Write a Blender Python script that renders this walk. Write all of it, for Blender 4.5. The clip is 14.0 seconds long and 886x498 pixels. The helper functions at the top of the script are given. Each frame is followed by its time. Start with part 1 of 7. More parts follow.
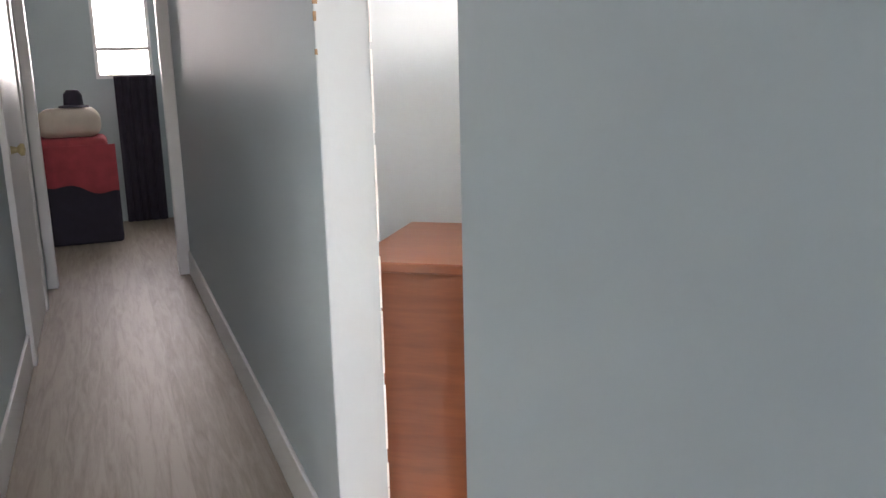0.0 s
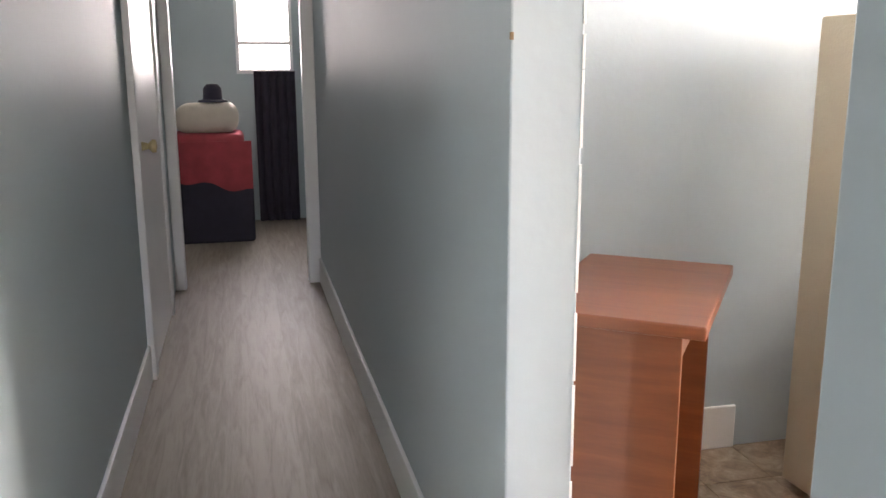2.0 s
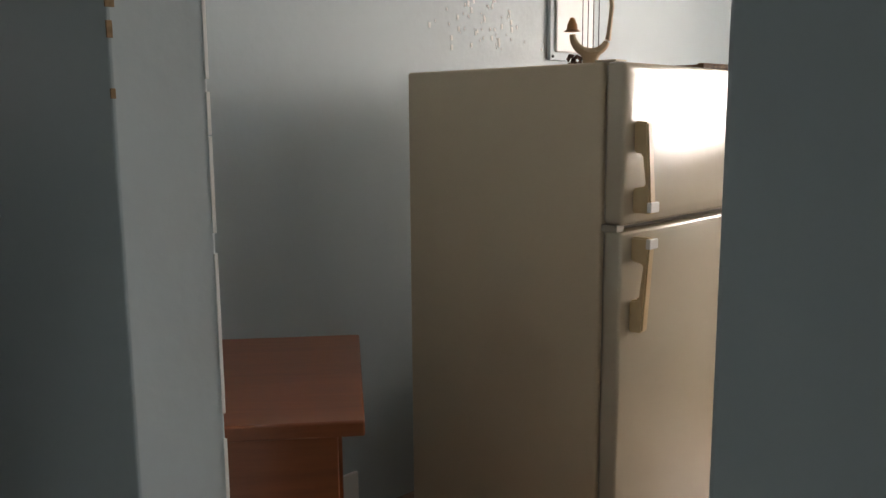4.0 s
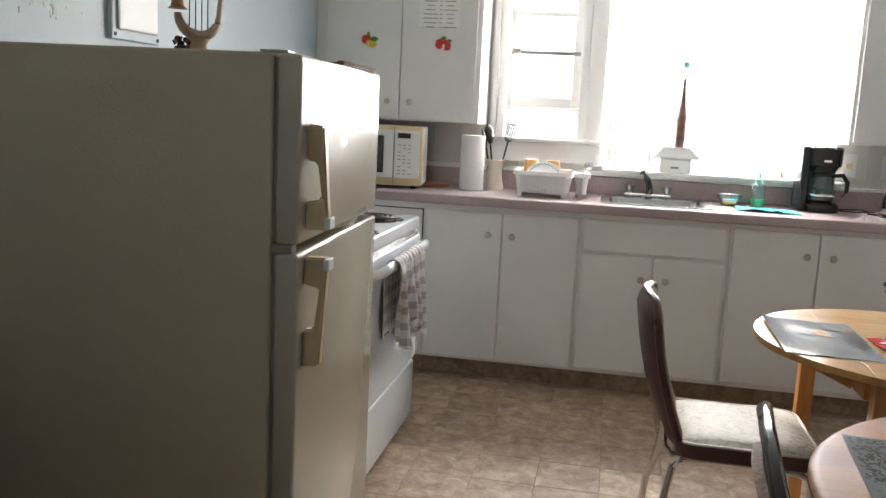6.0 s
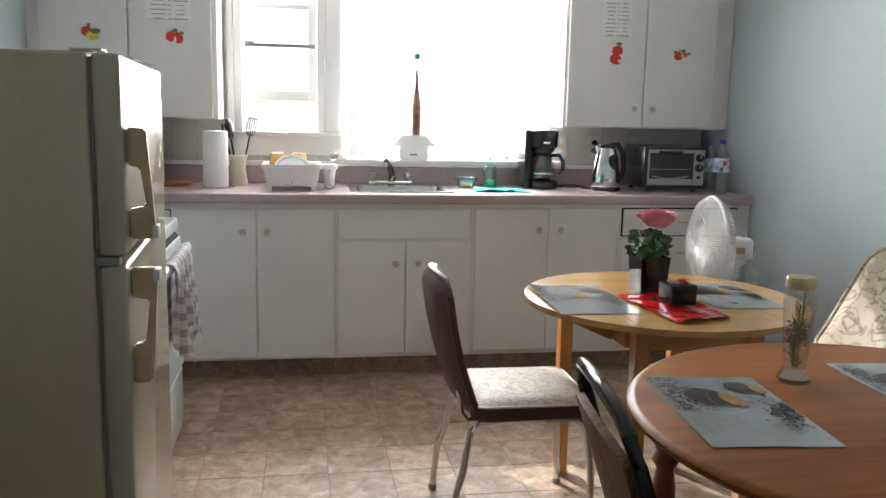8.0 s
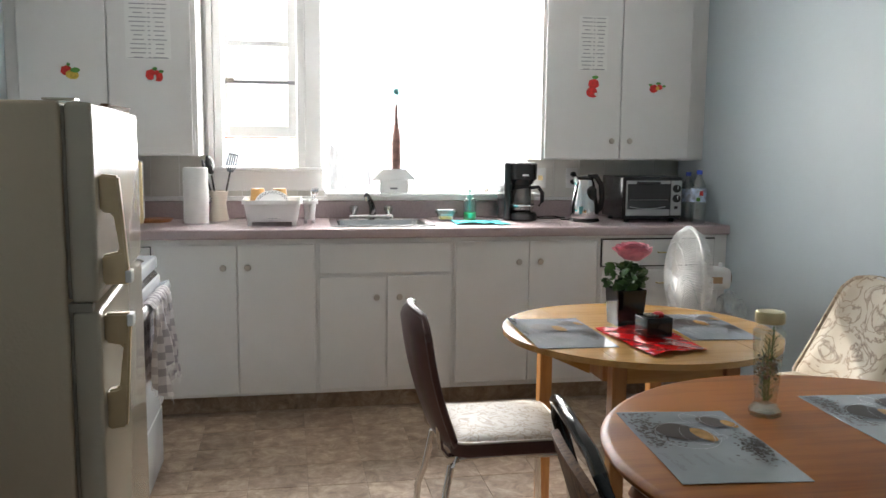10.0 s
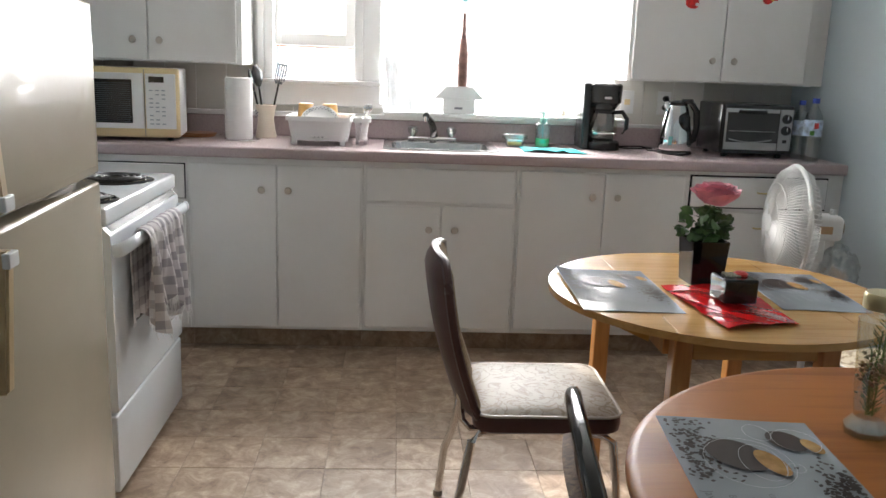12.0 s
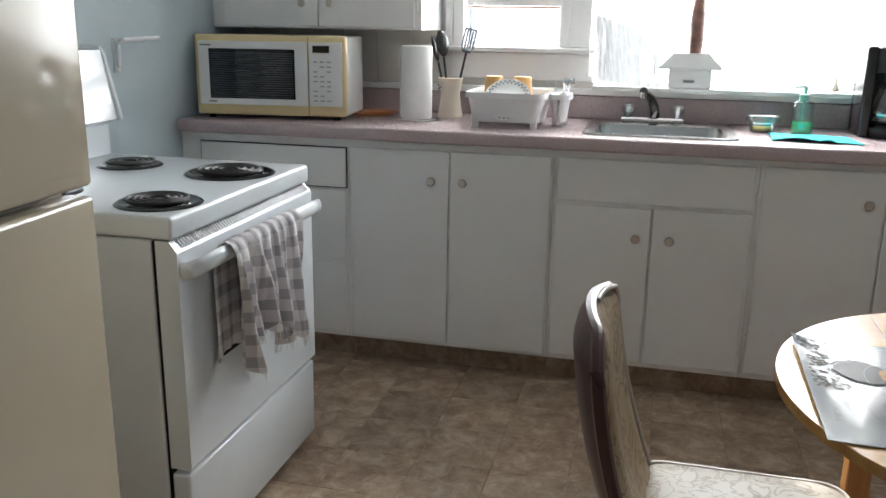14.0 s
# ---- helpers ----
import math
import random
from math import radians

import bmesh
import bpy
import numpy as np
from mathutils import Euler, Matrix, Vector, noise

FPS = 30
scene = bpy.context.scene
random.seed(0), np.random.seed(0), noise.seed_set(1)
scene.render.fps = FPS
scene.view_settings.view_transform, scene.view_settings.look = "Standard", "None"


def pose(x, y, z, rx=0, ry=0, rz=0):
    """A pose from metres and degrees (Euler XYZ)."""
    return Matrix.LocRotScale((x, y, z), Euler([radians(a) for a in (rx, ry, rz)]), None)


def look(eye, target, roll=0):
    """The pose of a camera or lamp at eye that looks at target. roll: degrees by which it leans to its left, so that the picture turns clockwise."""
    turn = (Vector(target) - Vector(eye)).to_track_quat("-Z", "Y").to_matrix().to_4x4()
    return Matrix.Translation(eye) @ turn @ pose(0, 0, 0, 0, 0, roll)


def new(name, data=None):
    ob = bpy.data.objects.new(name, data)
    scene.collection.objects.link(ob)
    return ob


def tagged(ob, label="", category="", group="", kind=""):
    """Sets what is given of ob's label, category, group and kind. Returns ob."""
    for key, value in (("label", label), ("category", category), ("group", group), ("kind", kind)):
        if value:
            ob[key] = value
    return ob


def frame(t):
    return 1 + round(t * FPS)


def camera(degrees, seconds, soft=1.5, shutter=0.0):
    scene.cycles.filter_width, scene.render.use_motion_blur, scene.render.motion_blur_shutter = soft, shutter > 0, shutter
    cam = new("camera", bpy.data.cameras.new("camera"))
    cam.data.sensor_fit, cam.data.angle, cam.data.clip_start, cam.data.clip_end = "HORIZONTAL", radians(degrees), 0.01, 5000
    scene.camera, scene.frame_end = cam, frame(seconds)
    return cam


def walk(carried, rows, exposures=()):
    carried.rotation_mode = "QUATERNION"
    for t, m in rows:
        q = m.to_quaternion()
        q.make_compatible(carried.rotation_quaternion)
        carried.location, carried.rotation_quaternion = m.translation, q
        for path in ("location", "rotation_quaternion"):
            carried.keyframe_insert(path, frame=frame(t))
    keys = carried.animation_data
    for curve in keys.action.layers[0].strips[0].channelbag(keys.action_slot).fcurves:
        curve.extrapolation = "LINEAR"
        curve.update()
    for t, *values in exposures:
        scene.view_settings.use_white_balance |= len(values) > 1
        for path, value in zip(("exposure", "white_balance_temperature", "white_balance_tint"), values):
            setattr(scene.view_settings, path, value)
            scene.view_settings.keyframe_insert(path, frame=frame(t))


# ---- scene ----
cam = camera(55.4, 14.0)
PATH = [
    (0, (3.977, -4.712, 1.274), (2.160, -3.993, 0.846), -1.4),
    (0.5, (3.850, -4.700, 1.273), (1.975, -4.170, 0.855), -1.4),
    (1, (3.716, -4.690, 1.271), (1.815, -4.229, 0.851), -0.9),
    (1.5, (3.585, -4.688, 1.266), (1.694, -4.249, 0.842), -0.5),
    (2, (3.465, -4.691, 1.256), (1.561, -4.245, 0.838), -0.2),
    (4.3, (3.064, -4.678, 1.283), (1.742, -3.216, 0.945), 0.9),
    (4.4, (3.027, -4.663, 1.284), (1.743, -3.169, 0.937), 1.4),
    (4.5, (2.999, -4.657, 1.281), (1.764, -3.123, 0.935), 1.4),
    (5, (2.866, -4.655, 1.287), (1.958, -2.902, 0.964), 3.1),
    (5.5, (2.732, -4.667, 1.296), (2.161, -2.775, 0.987), 2.6),
    (6, (2.644, -4.626, 1.293), (2.271, -2.686, 0.977), 2.8),
    (6.5, (2.566, -4.603, 1.296), (2.435, -2.631, 0.99), 2.6),
    (7, (2.484, -4.644, 1.297), (2.574, -2.669, 0.991), 2.2),
    (7.5, (2.412, -4.672, 1.295), (2.633, -2.709, 0.98), 1.4),
    (8, (2.386, -4.685, 1.296), (2.709, -2.736, 0.981), 1.2),
    (8.5, (2.381, -4.71, 1.309), (2.735, -2.762, 1.03), 0.9),
    (8.7, (2.387, -4.719, 1.324), (2.741, -2.766, 1.079), 0.9),
    (10.8, (2.451, -4.659, 1.321), (2.794, -2.705, 1.064), 0.0),
    (11, (2.506, -4.621, 1.313), (2.821, -2.669, 1.008), 0.2),
    (11.5, (2.651, -4.501, 1.315), (2.807, -2.546, 0.921), 0.8),
    (12, (2.67, -4.282, 1.29), (2.787, -2.332, 0.86), 2.1),
    (12.5, (2.7, -4.08, 1.28), (2.785, -2.148, 0.77), 1.9),
    (13, (2.772, -3.855, 1.258), (2.694, -1.93, 0.72), 1.0),
    (13.5, (2.816, -3.653, 1.273), (2.507, -1.755, 0.722), 0.3),
    (14, (2.863, -3.527, 1.278), (2.396, -1.653, 0.761), 0.9),
]
walk(cam, [(t, look(eye, target, roll)) for t, eye, target, roll in PATH],
     exposures=[(0, 3.70, 7350, 26), (0.5, 3.48, 7350, 26), (1, 3.52, 7400, 25), (1.5, 3.68, 7400, 25), (2.1, 3.75, 7350, 24), (3.4, 2.2, 7400, 18), (4.4, 1.22, 7400, 18), (5.0, 1.18, 6800, 13), (5.6, 1.20, 6650, 12), (8.5, 1.22, 6500, 11), (12.4, 1.18, 6500, 12), (13.0, 1.00, 6300, 9), (14, 0.93, 6250, 9)])

# world, sun, window light and an added hall lamp
XD, XB = -1.50, -3.80
SUN_EL, SUN_AZ = 35.0, 28.0
world = bpy.data.worlds.new("world")
scene.world = world
world.use_nodes = True
sky = world.node_tree.nodes.new("ShaderNodeTexSky")
sky.sky_type, sky.sun_disc = "NISHITA", False
sky.sun_elevation, sky.sun_rotation = radians(SUN_EL), radians(-SUN_AZ)
world.node_tree.links.new(sky.outputs[0], world.node_tree.nodes["Background"].inputs[0])
world.node_tree.nodes["Background"].inputs[1].default_value = 0.15

sun = new("sun", bpy.data.lights.new("sun", "SUN"))
sun.data.energy, sun.data.angle, sun.data.color = 3.6, radians(0.5), (1.0, 0.95, 0.88)
sd = Vector((math.sin(radians(-SUN_AZ)) * math.cos(radians(SUN_EL)), math.cos(radians(SUN_AZ)) * math.cos(radians(SUN_EL)), math.sin(radians(SUN_EL))))
sun.matrix_world = look(tuple(sd * 20), (0, 0, 0))


def area_lamp(name, eye, target, w, h, power, colour):
    """An area lamp for the sky's light at a window; also the added hall fill."""
    la = bpy.data.lights.new(name, "AREA")
    la.shape, la.size, la.size_y, la.energy, la.color = "RECTANGLE", w, h, power, colour
    ob = new(name, la)
    ob.matrix_world = look(eye, target)
    return ob


area_lamp("kitchen_sky_light", (2.70, 4.0, 4.75), (2.92, 0.0, 1.65), 5.0, 2.4, 420, (1.0, 0.98, 0.96))
area_lamp("kitchen_window_light", (2.92, 0.30, 1.62), (2.92, -1.0, 1.62), 2.1, 1.3, 84, (1.0, 0.98, 0.96))
area_lamp("bedroom_window_light", (XB - 0.2, -4.49, 1.7), (-2.0, -4.49, 1.6), 0.7, 1.0, 4.0, (0.92, 0.96, 1.0))
# added fill from an unseen opening behind the camera, to brighten the hall
area_lamp("hall_fill_light", (6.35, -4.67, 1.3), (5.0, -4.67, 1.1), 0.75, 1.1, 2.6, (0.97, 0.98, 1.0))

# ---- building helpers ----
XL, XR = 1.09, 4.68
YS, YH, YW = -4.15, -4.275, -5.12
HC = 2.4


def part(name, bm, mt, parent=None, label="", kind="", smooth=False):
    me = bpy.data.meshes.new(name)
    if parent is not None:
        root = parent
        while root.parent:
            root = root.parent
        if root.name in ABS:
            bmesh.ops.transform(bm, matrix=ABS[root.name], verts=bm.verts)
    if smooth:
        for f in bm.faces:
            f.smooth = True
    bm.to_mesh(me)
    bm.free()
    me.materials.append(mt)
    ob = new(name, me)
    if smooth == "auto" or smooth is True:
        me.set_sharp_from_angle(angle=radians(38))
    ob.parent = parent
    return tagged(ob, label=label, kind=kind)


ABS = {}


def thing(name, loc, label, category, rz=0.0, group="", world_parts=False, kind=""):
    """An Empty at the thing's base. With world_parts its parts are given in world metres."""
    ob = new(name)
    ob.empty_display_size = 0.05
    ob.location, ob.rotation_euler = loc, (0, 0, radians(rz))
    if world_parts:
        ABS[ob.name] = (Matrix.Translation(loc) @ Euler((0, 0, radians(rz))).to_matrix().to_4x4()).inverted()
    return tagged(ob, label=label, category=category, group=group, kind=kind)


def rbox(lo, hi, r=0.0, seg=2, bm=None, m=None):
    own = bmesh.new()
    bmesh.ops.create_cube(own, size=1)
    for v in own.verts:
        v.co = Vector([lo[i] + (hi[i] - lo[i]) * (v.co[i] + 0.5) for i in range(3)])
    if r > 0:
        bmesh.ops.bevel(own, geom=own.edges[:], offset=r, segments=seg, affect="EDGES", profile=0.5)
    if m is not None:
        bmesh.ops.transform(own, matrix=m, verts=own.verts)
    if bm is None:
        return own
    return merge(bm, own)


def merge(bm, other):
    me = bpy.data.meshes.new("tmp")
    other.to_mesh(me)
    other.free()
    bm.from_mesh(me)
    bpy.data.meshes.remove(me)
    return bm


def lathe(profile, n=24, bm=None, m=None, centre=(0, 0, 0)):
    """A turned shape from (radius, height) pairs."""
    own = bmesh.new()
    rings = []
    for r, z in profile:
        if r < 1e-5:
            rings.append([own.verts.new((centre[0], centre[1], centre[2] + z))])
        else:
            rings.append([own.verts.new((centre[0] + r * math.cos(2 * math.pi * k / n), centre[1] + r * math.sin(2 * math.pi * k / n), centre[2] + z)) for k in range(n)])
    for a, b in zip(rings, rings[1:]):
        for k in range(n):
            j = (k + 1) % n
            if len(a) == 1 and len(b) == 1:
                continue
            if len(a) == 1:
                own.faces.new((a[0], b[j], b[k]))
            elif len(b) == 1:
                own.faces.new((a[k], a[j], b[0]))
            else:
                own.faces.new((a[k], a[j], b[j], b[k]))
    if m is not None:
        bmesh.ops.transform(own, matrix=m, verts=own.verts)
    bmesh.ops.recalc_face_normals(own, faces=own.faces)
    if bm is None:
        return own
    return merge(bm, own)


def disc(c, r, h, n=24, bm=None, m=None):
    return lathe([(0, 0), (r * 0.96, 0), (r, h * 0.12), (r, h * 0.88), (r * 0.96, h), (0, h)], n, bm, m, c)


def tube(pts, r, n=8, bm=None, closed=False, flat=1.0):
    """A round bar along points."""
    own = bmesh.new()
    pts = [Vector(p) for p in pts]
    rings = []
    count = len(pts)
    for i, p in enumerate(pts):
        a = pts[(i - 1) % count] if closed or i > 0 else p
        b = pts[(i + 1) % count] if closed or i < count - 1 else p
        d = (b - a).normalized()
        ref = Vector((0, 0, 1)) if abs(d.z) < 0.9 else Vector((1, 0, 0))
        u = d.cross(ref).normalized()
        w = u.cross(d).normalized()
        rr = r[i] if isinstance(r, (list, tuple)) else r
        rings.append([own.verts.new(p + u * rr * math.cos(2 * math.pi * k / n) + w * rr * flat * math.sin(2 * math.pi * k / n)) for k in range(n)])
    pairs = list(zip(rings, rings[1:])) + ([(rings[-1], rings[0])] if closed else [])
    for a, b in pairs:
        for k in range(n):
            own.faces.new((a[k], a[(k + 1) % n], b[(k + 1) % n], b[k]))
    if not closed:
        own.faces.new(rings[0][::-1])
        own.faces.new(rings[-1])
    bmesh.ops.recalc_face_normals(own, faces=own.faces)
    if bm is None:
        return own
    return merge(bm, own)


def arc(c, r, a0, a1, n, plane="xy"):
    out = []
    for k in range(n + 1):
        a = radians(a0 + (a1 - a0) * k / n)
        u, v = r * math.cos(a), r * math.sin(a)
        out.append({"xy": (c[0] + u, c[1] + v, c[2]), "xz": (c[0] + u, c[1], c[2] + v), "yz": (c[0], c[1] + u, c[2] + v)}[plane])
    return out


def sheet(fn, nu, nv, thick=0.0015):
    """A thin cloth or sheet: fn(u, v) gives a place; it has a real thickness along z."""
    bm = bmesh.new()
    top = [[bm.verts.new(fn(i / nu, j / nv)) for j in range(nv + 1)] for i in range(nu + 1)]
    faces = []
    for i in range(nu):
        for j in range(nv):
            faces.append(bm.faces.new((top[i][j], top[i + 1][j], top[i + 1][j + 1], top[i][j + 1])))
    bm.normal_update()
    if thick:
        bmesh.ops.solidify(bm, geom=faces, thickness=thick)
    bmesh.ops.recalc_face_normals(bm, faces=bm.faces)
    return bm


def outline(points, z0, z1, bm=None, bevel=0.0):
    """An upright prism over a flat outline."""
    own = bmesh.new()
    lo = [own.verts.new((x, y, z0)) for x, y in points]
    hi = [own.verts.new((x, y, z1)) for x, y in points]
    own.faces.new(lo[::-1])
    own.faces.new(hi)
    n = len(points)
    for k in range(n):
        own.faces.new((lo[k], lo[(k + 1) % n], hi[(k + 1) % n], hi[k]))
    bmesh.ops.recalc_face_normals(own, faces=own.faces)
    if bevel:
        es = [e for e in own.edges if abs(e.verts[0].co.z - e.verts[1].co.z) < 1e-6]
        bmesh.ops.bevel(own, geom=es, offset=bevel, segments=3, affect="EDGES", profile=0.5)
    if bm is None:
        return own
    return merge(bm, own)


# ---- materials ----
def nodes(name):
    m = bpy.data.materials.new(name)
    m.use_nodes = True
    nt = m.node_tree
    return m, nt, nt.nodes["Principled BSDF"]


def mat(name, col, rough=0.5, metal=0.0, var=0.08, scale=6.0, bump=0.0, bscale=60.0, stain=None, stain_amt=0.0, stain_scale=2.0, spec=0.5, coat=0.0, island=0.0, obj=0.0, rvar=0.1):
    """Paint, plastic, metal: two scales of tone, uneven gloss, fine relief."""
    m, nt, p = nodes(name)
    N, L = nt.nodes, nt.links
    tc = N.new("ShaderNodeTexCoord")
    n1 = N.new("ShaderNodeTexNoise"); n1.inputs["Scale"].default_value = scale; n1.inputs["Detail"].default_value = 6
    L.new(tc.outputs["Object"], n1.inputs["Vector"])
    mp = N.new("ShaderNodeMapRange"); mp.inputs[1].default_value, mp.inputs[2].default_value = 0.3, 0.7
    mp.inputs[3].default_value, mp.inputs[4].default_value = 1 - var, 1 + var
    L.new(n1.outputs["Fac"], mp.inputs[0])
    hsv = N.new("ShaderNodeHueSaturation"); hsv.inputs["Color"].default_value = (*col, 1)
    L.new(mp.outputs[0], hsv.inputs["Value"])
    out = hsv.outputs[0]
    if island or obj:
        src = N.new("ShaderNodeNewGeometry").outputs["Random Per Island"] if island else N.new("ShaderNodeObjectInfo").outputs["Random"]
        m2 = N.new("ShaderNodeMapRange"); a = island or obj
        m2.inputs[3].default_value, m2.inputs[4].default_value = 1 - a, 1 + a
        L.new(src, m2.inputs[0])
        h2 = N.new("ShaderNodeHueSaturation"); L.new(out, h2.inputs["Color"]); L.new(m2.outputs[0], h2.inputs["Value"])
        out = h2.outputs[0]
    if stain_amt:
        n2 = N.new("ShaderNodeTexNoise"); n2.inputs["Scale"].default_value = stain_scale; n2.inputs["Detail"].default_value = 9; n2.inputs["Roughness"].default_value = 0.65
        L.new(tc.outputs["Object"], n2.inputs["Vector"])
        r = N.new("ShaderNodeMapRange"); r.inputs[1].default_value, r.inputs[2].default_value, r.inputs[4].default_value = 0.5, 0.72, stain_amt
        L.new(n2.outputs["Fac"], r.inputs[0])
        mx = N.new("ShaderNodeMixRGB"); mx.inputs[2].default_value = (*(stain or [c * 0.6 for c in col]), 1)
        L.new(r.outputs[0], mx.inputs[0]); L.new(out, mx.inputs[1])
        out = mx.outputs[0]
    L.new(out, p.inputs["Base Color"])
    rr = N.new("ShaderNodeMapRange"); rr.inputs[3].default_value, rr.inputs[4].default_value = max(0.02, rough - rvar), min(1, rough + rvar)
    L.new(n1.outputs["Fac"], rr.inputs[0]); L.new(rr.outputs[0], p.inputs["Roughness"])
    p.inputs["Metallic"].default_value = metal
    p.inputs["Specular IOR Level"].default_value = spec
    p.inputs["Coat Weight"].default_value = coat
    if bump:
        n3 = N.new("ShaderNodeTexNoise"); n3.inputs["Scale"].default_value = bscale; n3.inputs["Detail"].default_value = 4
        L.new(tc.outputs["Object"], n3.inputs["Vector"])
        b = N.new("ShaderNodeBump"); b.inputs["Strength"].default_value = bump; b.inputs["Distance"].default_value = 0.002
        L.new(n3.outputs["Fac"], b.inputs["Height"]); L.new(b.outputs[0], p.inputs["Normal"])
    return m


def wood(name, dark, light, rough=0.35, axis=0, scale=1.0, coat=0.3, obj=0.0, planks=0.0):
    m, nt, p = nodes(name)
    N, L = nt.nodes, nt.links
    tc = N.new("ShaderNodeTexCoord")
    mp = N.new("ShaderNodeMapping")
    sc = [14.0 * scale] * 3
    sc[axis] = 1.2 * scale
    mp.inputs["Scale"].default_value = sc
    L.new(tc.outputs["Object"], mp.inputs["Vector"])
    n1 = N.new("ShaderNodeTexNoise"); n1.inputs["Scale"].default_value = 2.2; n1.inputs["Detail"].default_value = 8; n1.inputs["Distortion"].default_value = 1.2
    L.new(mp.outputs[0], n1.inputs["Vector"])
    n2 = N.new("ShaderNodeTexNoise"); n2.inputs["Scale"].default_value = 14; n2.inputs["Detail"].default_value = 5
    L.new(mp.outputs[0], n2.inputs["Vector"])
    add = N.new("ShaderNodeMath"); add.operation = "MULTIPLY_ADD"; add.inputs[1].default_value = 0.35
    L.new(n2.outputs["Fac"], add.inputs[0]); L.new(n1.outputs["Fac"], add.inputs[2])
    fac = add.outputs[0]
    if planks:
        vo = N.new("ShaderNodeSeparateXYZ"); L.new(tc.outputs["Object"], vo.inputs[0])
        fl = N.new("ShaderNodeMath"); fl.operation = "MULTIPLY"; fl.inputs[1].default_value = 1 / planks
        L.new(vo.outputs[1 if axis == 0 else 0], fl.inputs[0])
        f2 = N.new("ShaderNodeMath"); f2.operation = "FLOOR"; L.new(fl.outputs[0], f2.inputs[0])
        wn = N.new("ShaderNodeTexWhiteNoise"); wn.noise_dimensions = "1D"; L.new(f2.outputs[0], wn.inputs["W"])
        a2 = N.new("ShaderNodeMath"); a2.operation = "MULTIPLY_ADD"; a2.inputs[1].default_value = 0.30
        L.new(wn.outputs["Value"], a2.inputs[0]); L.new(fac, a2.inputs[2])
        fac = a2.outputs[0]
    cr = N.new("ShaderNodeValToRGB")
    cr.color_ramp.elements[0].position, cr.color_ramp.elements[0].color = 0.42, (*dark, 1)
    cr.color_ramp.elements[1].position, cr.color_ramp.elements[1].color = 0.95, (*light, 1)
    L.new(fac, cr.inputs[0]); L.new(cr.outputs[0], p.inputs["Base Color"])
    p.inputs["Roughness"].default_value, p.inputs["Coat Weight"].default_value, p.inputs["Coat Roughness"].default_value = rough, coat, 0.15
    b = N.new("ShaderNodeBump"); b.inputs["Strength"].default_value = 0.12; b.inputs["Distance"].default_value = 0.001
    L.new(n2.outputs["Fac"], b.inputs["Height"]); L.new(b.outputs[0], p.inputs["Normal"])
    return m


def glass(name, col=(1, 1, 1), rough=0.02, thin=True):
    m, nt, p = nodes(name)
    p.inputs["Base Color"].default_value = (*col, 1)
    p.inputs["Roughness"].default_value = rough
    p.inputs["Transmission Weight"].default_value = 1.0
    p.inputs["IOR"].default_value = 1.2 if thin else 1.45
    return m


def clear(name, tint=(1, 1, 1), gloss=0.12, rough=0.05):
    """A thin clear film: mostly straight through, a little gloss."""
    m, nt, p = nodes(name)
    N, L = nt.nodes, nt.links
    tr = N.new("ShaderNodeBsdfTransparent"); tr.inputs[0].default_value = (*tint, 1)
    gl = N.new("ShaderNodeBsdfGlossy"); gl.inputs["Roughness"].default_value = rough
    mx = N.new("ShaderNodeMixShader"); mx.inputs[0].default_value = gloss
    L.new(tr.outputs[0], mx.inputs[1]); L.new(gl.outputs[0], mx.inputs[2])
    L.new(mx.outputs[0], N["Material Output"].inputs["Surface"])
    return m


def vinyl_marble(name, base, vein, rough=0.52, vscale=13, width=0.05):
    m, nt, p = nodes(name)
    N, L = nt.nodes, nt.links
    tc = N.new("ShaderNodeTexCoord")
    n1 = N.new("ShaderNodeTexNoise"); n1.inputs["Scale"].default_value = vscale; n1.inputs["Detail"].default_value = 8; n1.inputs["Distortion"].default_value = 2.2
    L.new(tc.outputs["Object"], n1.inputs["Vector"])
    sb = N.new("ShaderNodeMath"); sb.operation = "SUBTRACT"; sb.inputs[1].default_value = 0.5
    ab = N.new("ShaderNodeMath"); ab.operation = "ABSOLUTE"
    L.new(n1.outputs["Fac"], sb.inputs[0]); L.new(sb.outputs[0], ab.inputs[0])
    cr = N.new("ShaderNodeValToRGB")
    cr.color_ramp.elements[0].position, cr.color_ramp.elements[0].color = 0.0, (*vein, 1)
    cr.color_ramp.elements[1].position, cr.color_ramp.elements[1].color = width, (*base, 1)
    L.new(ab.outputs[0], cr.inputs[0])
    n2 = N.new("ShaderNodeTexNoise"); n2.inputs["Scale"].default_value = 4; n2.inputs["Detail"].default_value = 5
    L.new(tc.outputs["Object"], n2.inputs["Vector"])
    r = N.new("ShaderNodeMapRange"); r.inputs[1].default_value, r.inputs[2].default_value, r.inputs[4].default_value = 0.5, 0.75, 0.6
    L.new(n2.outputs["Fac"], r.inputs[0])
    mx = N.new("ShaderNodeMixRGB"); mx.inputs[2].default_value = (0.27, 0.17, 0.08, 1)
    L.new(r.outputs[0], mx.inputs[0]); L.new(cr.outputs[0], mx.inputs[1]); L.new(mx.outputs[0], p.inputs["Base Color"])
    p.inputs["Roughness"].default_value = rough
    b = N.new("ShaderNodeBump"); b.inputs["Strength"].default_value = 0.15; b.inputs["Distance"].default_value = 0.002
    L.new(n1.outputs["Fac"], b.inputs["Height"]); L.new(b.outputs[0], p.inputs["Normal"])
    return m


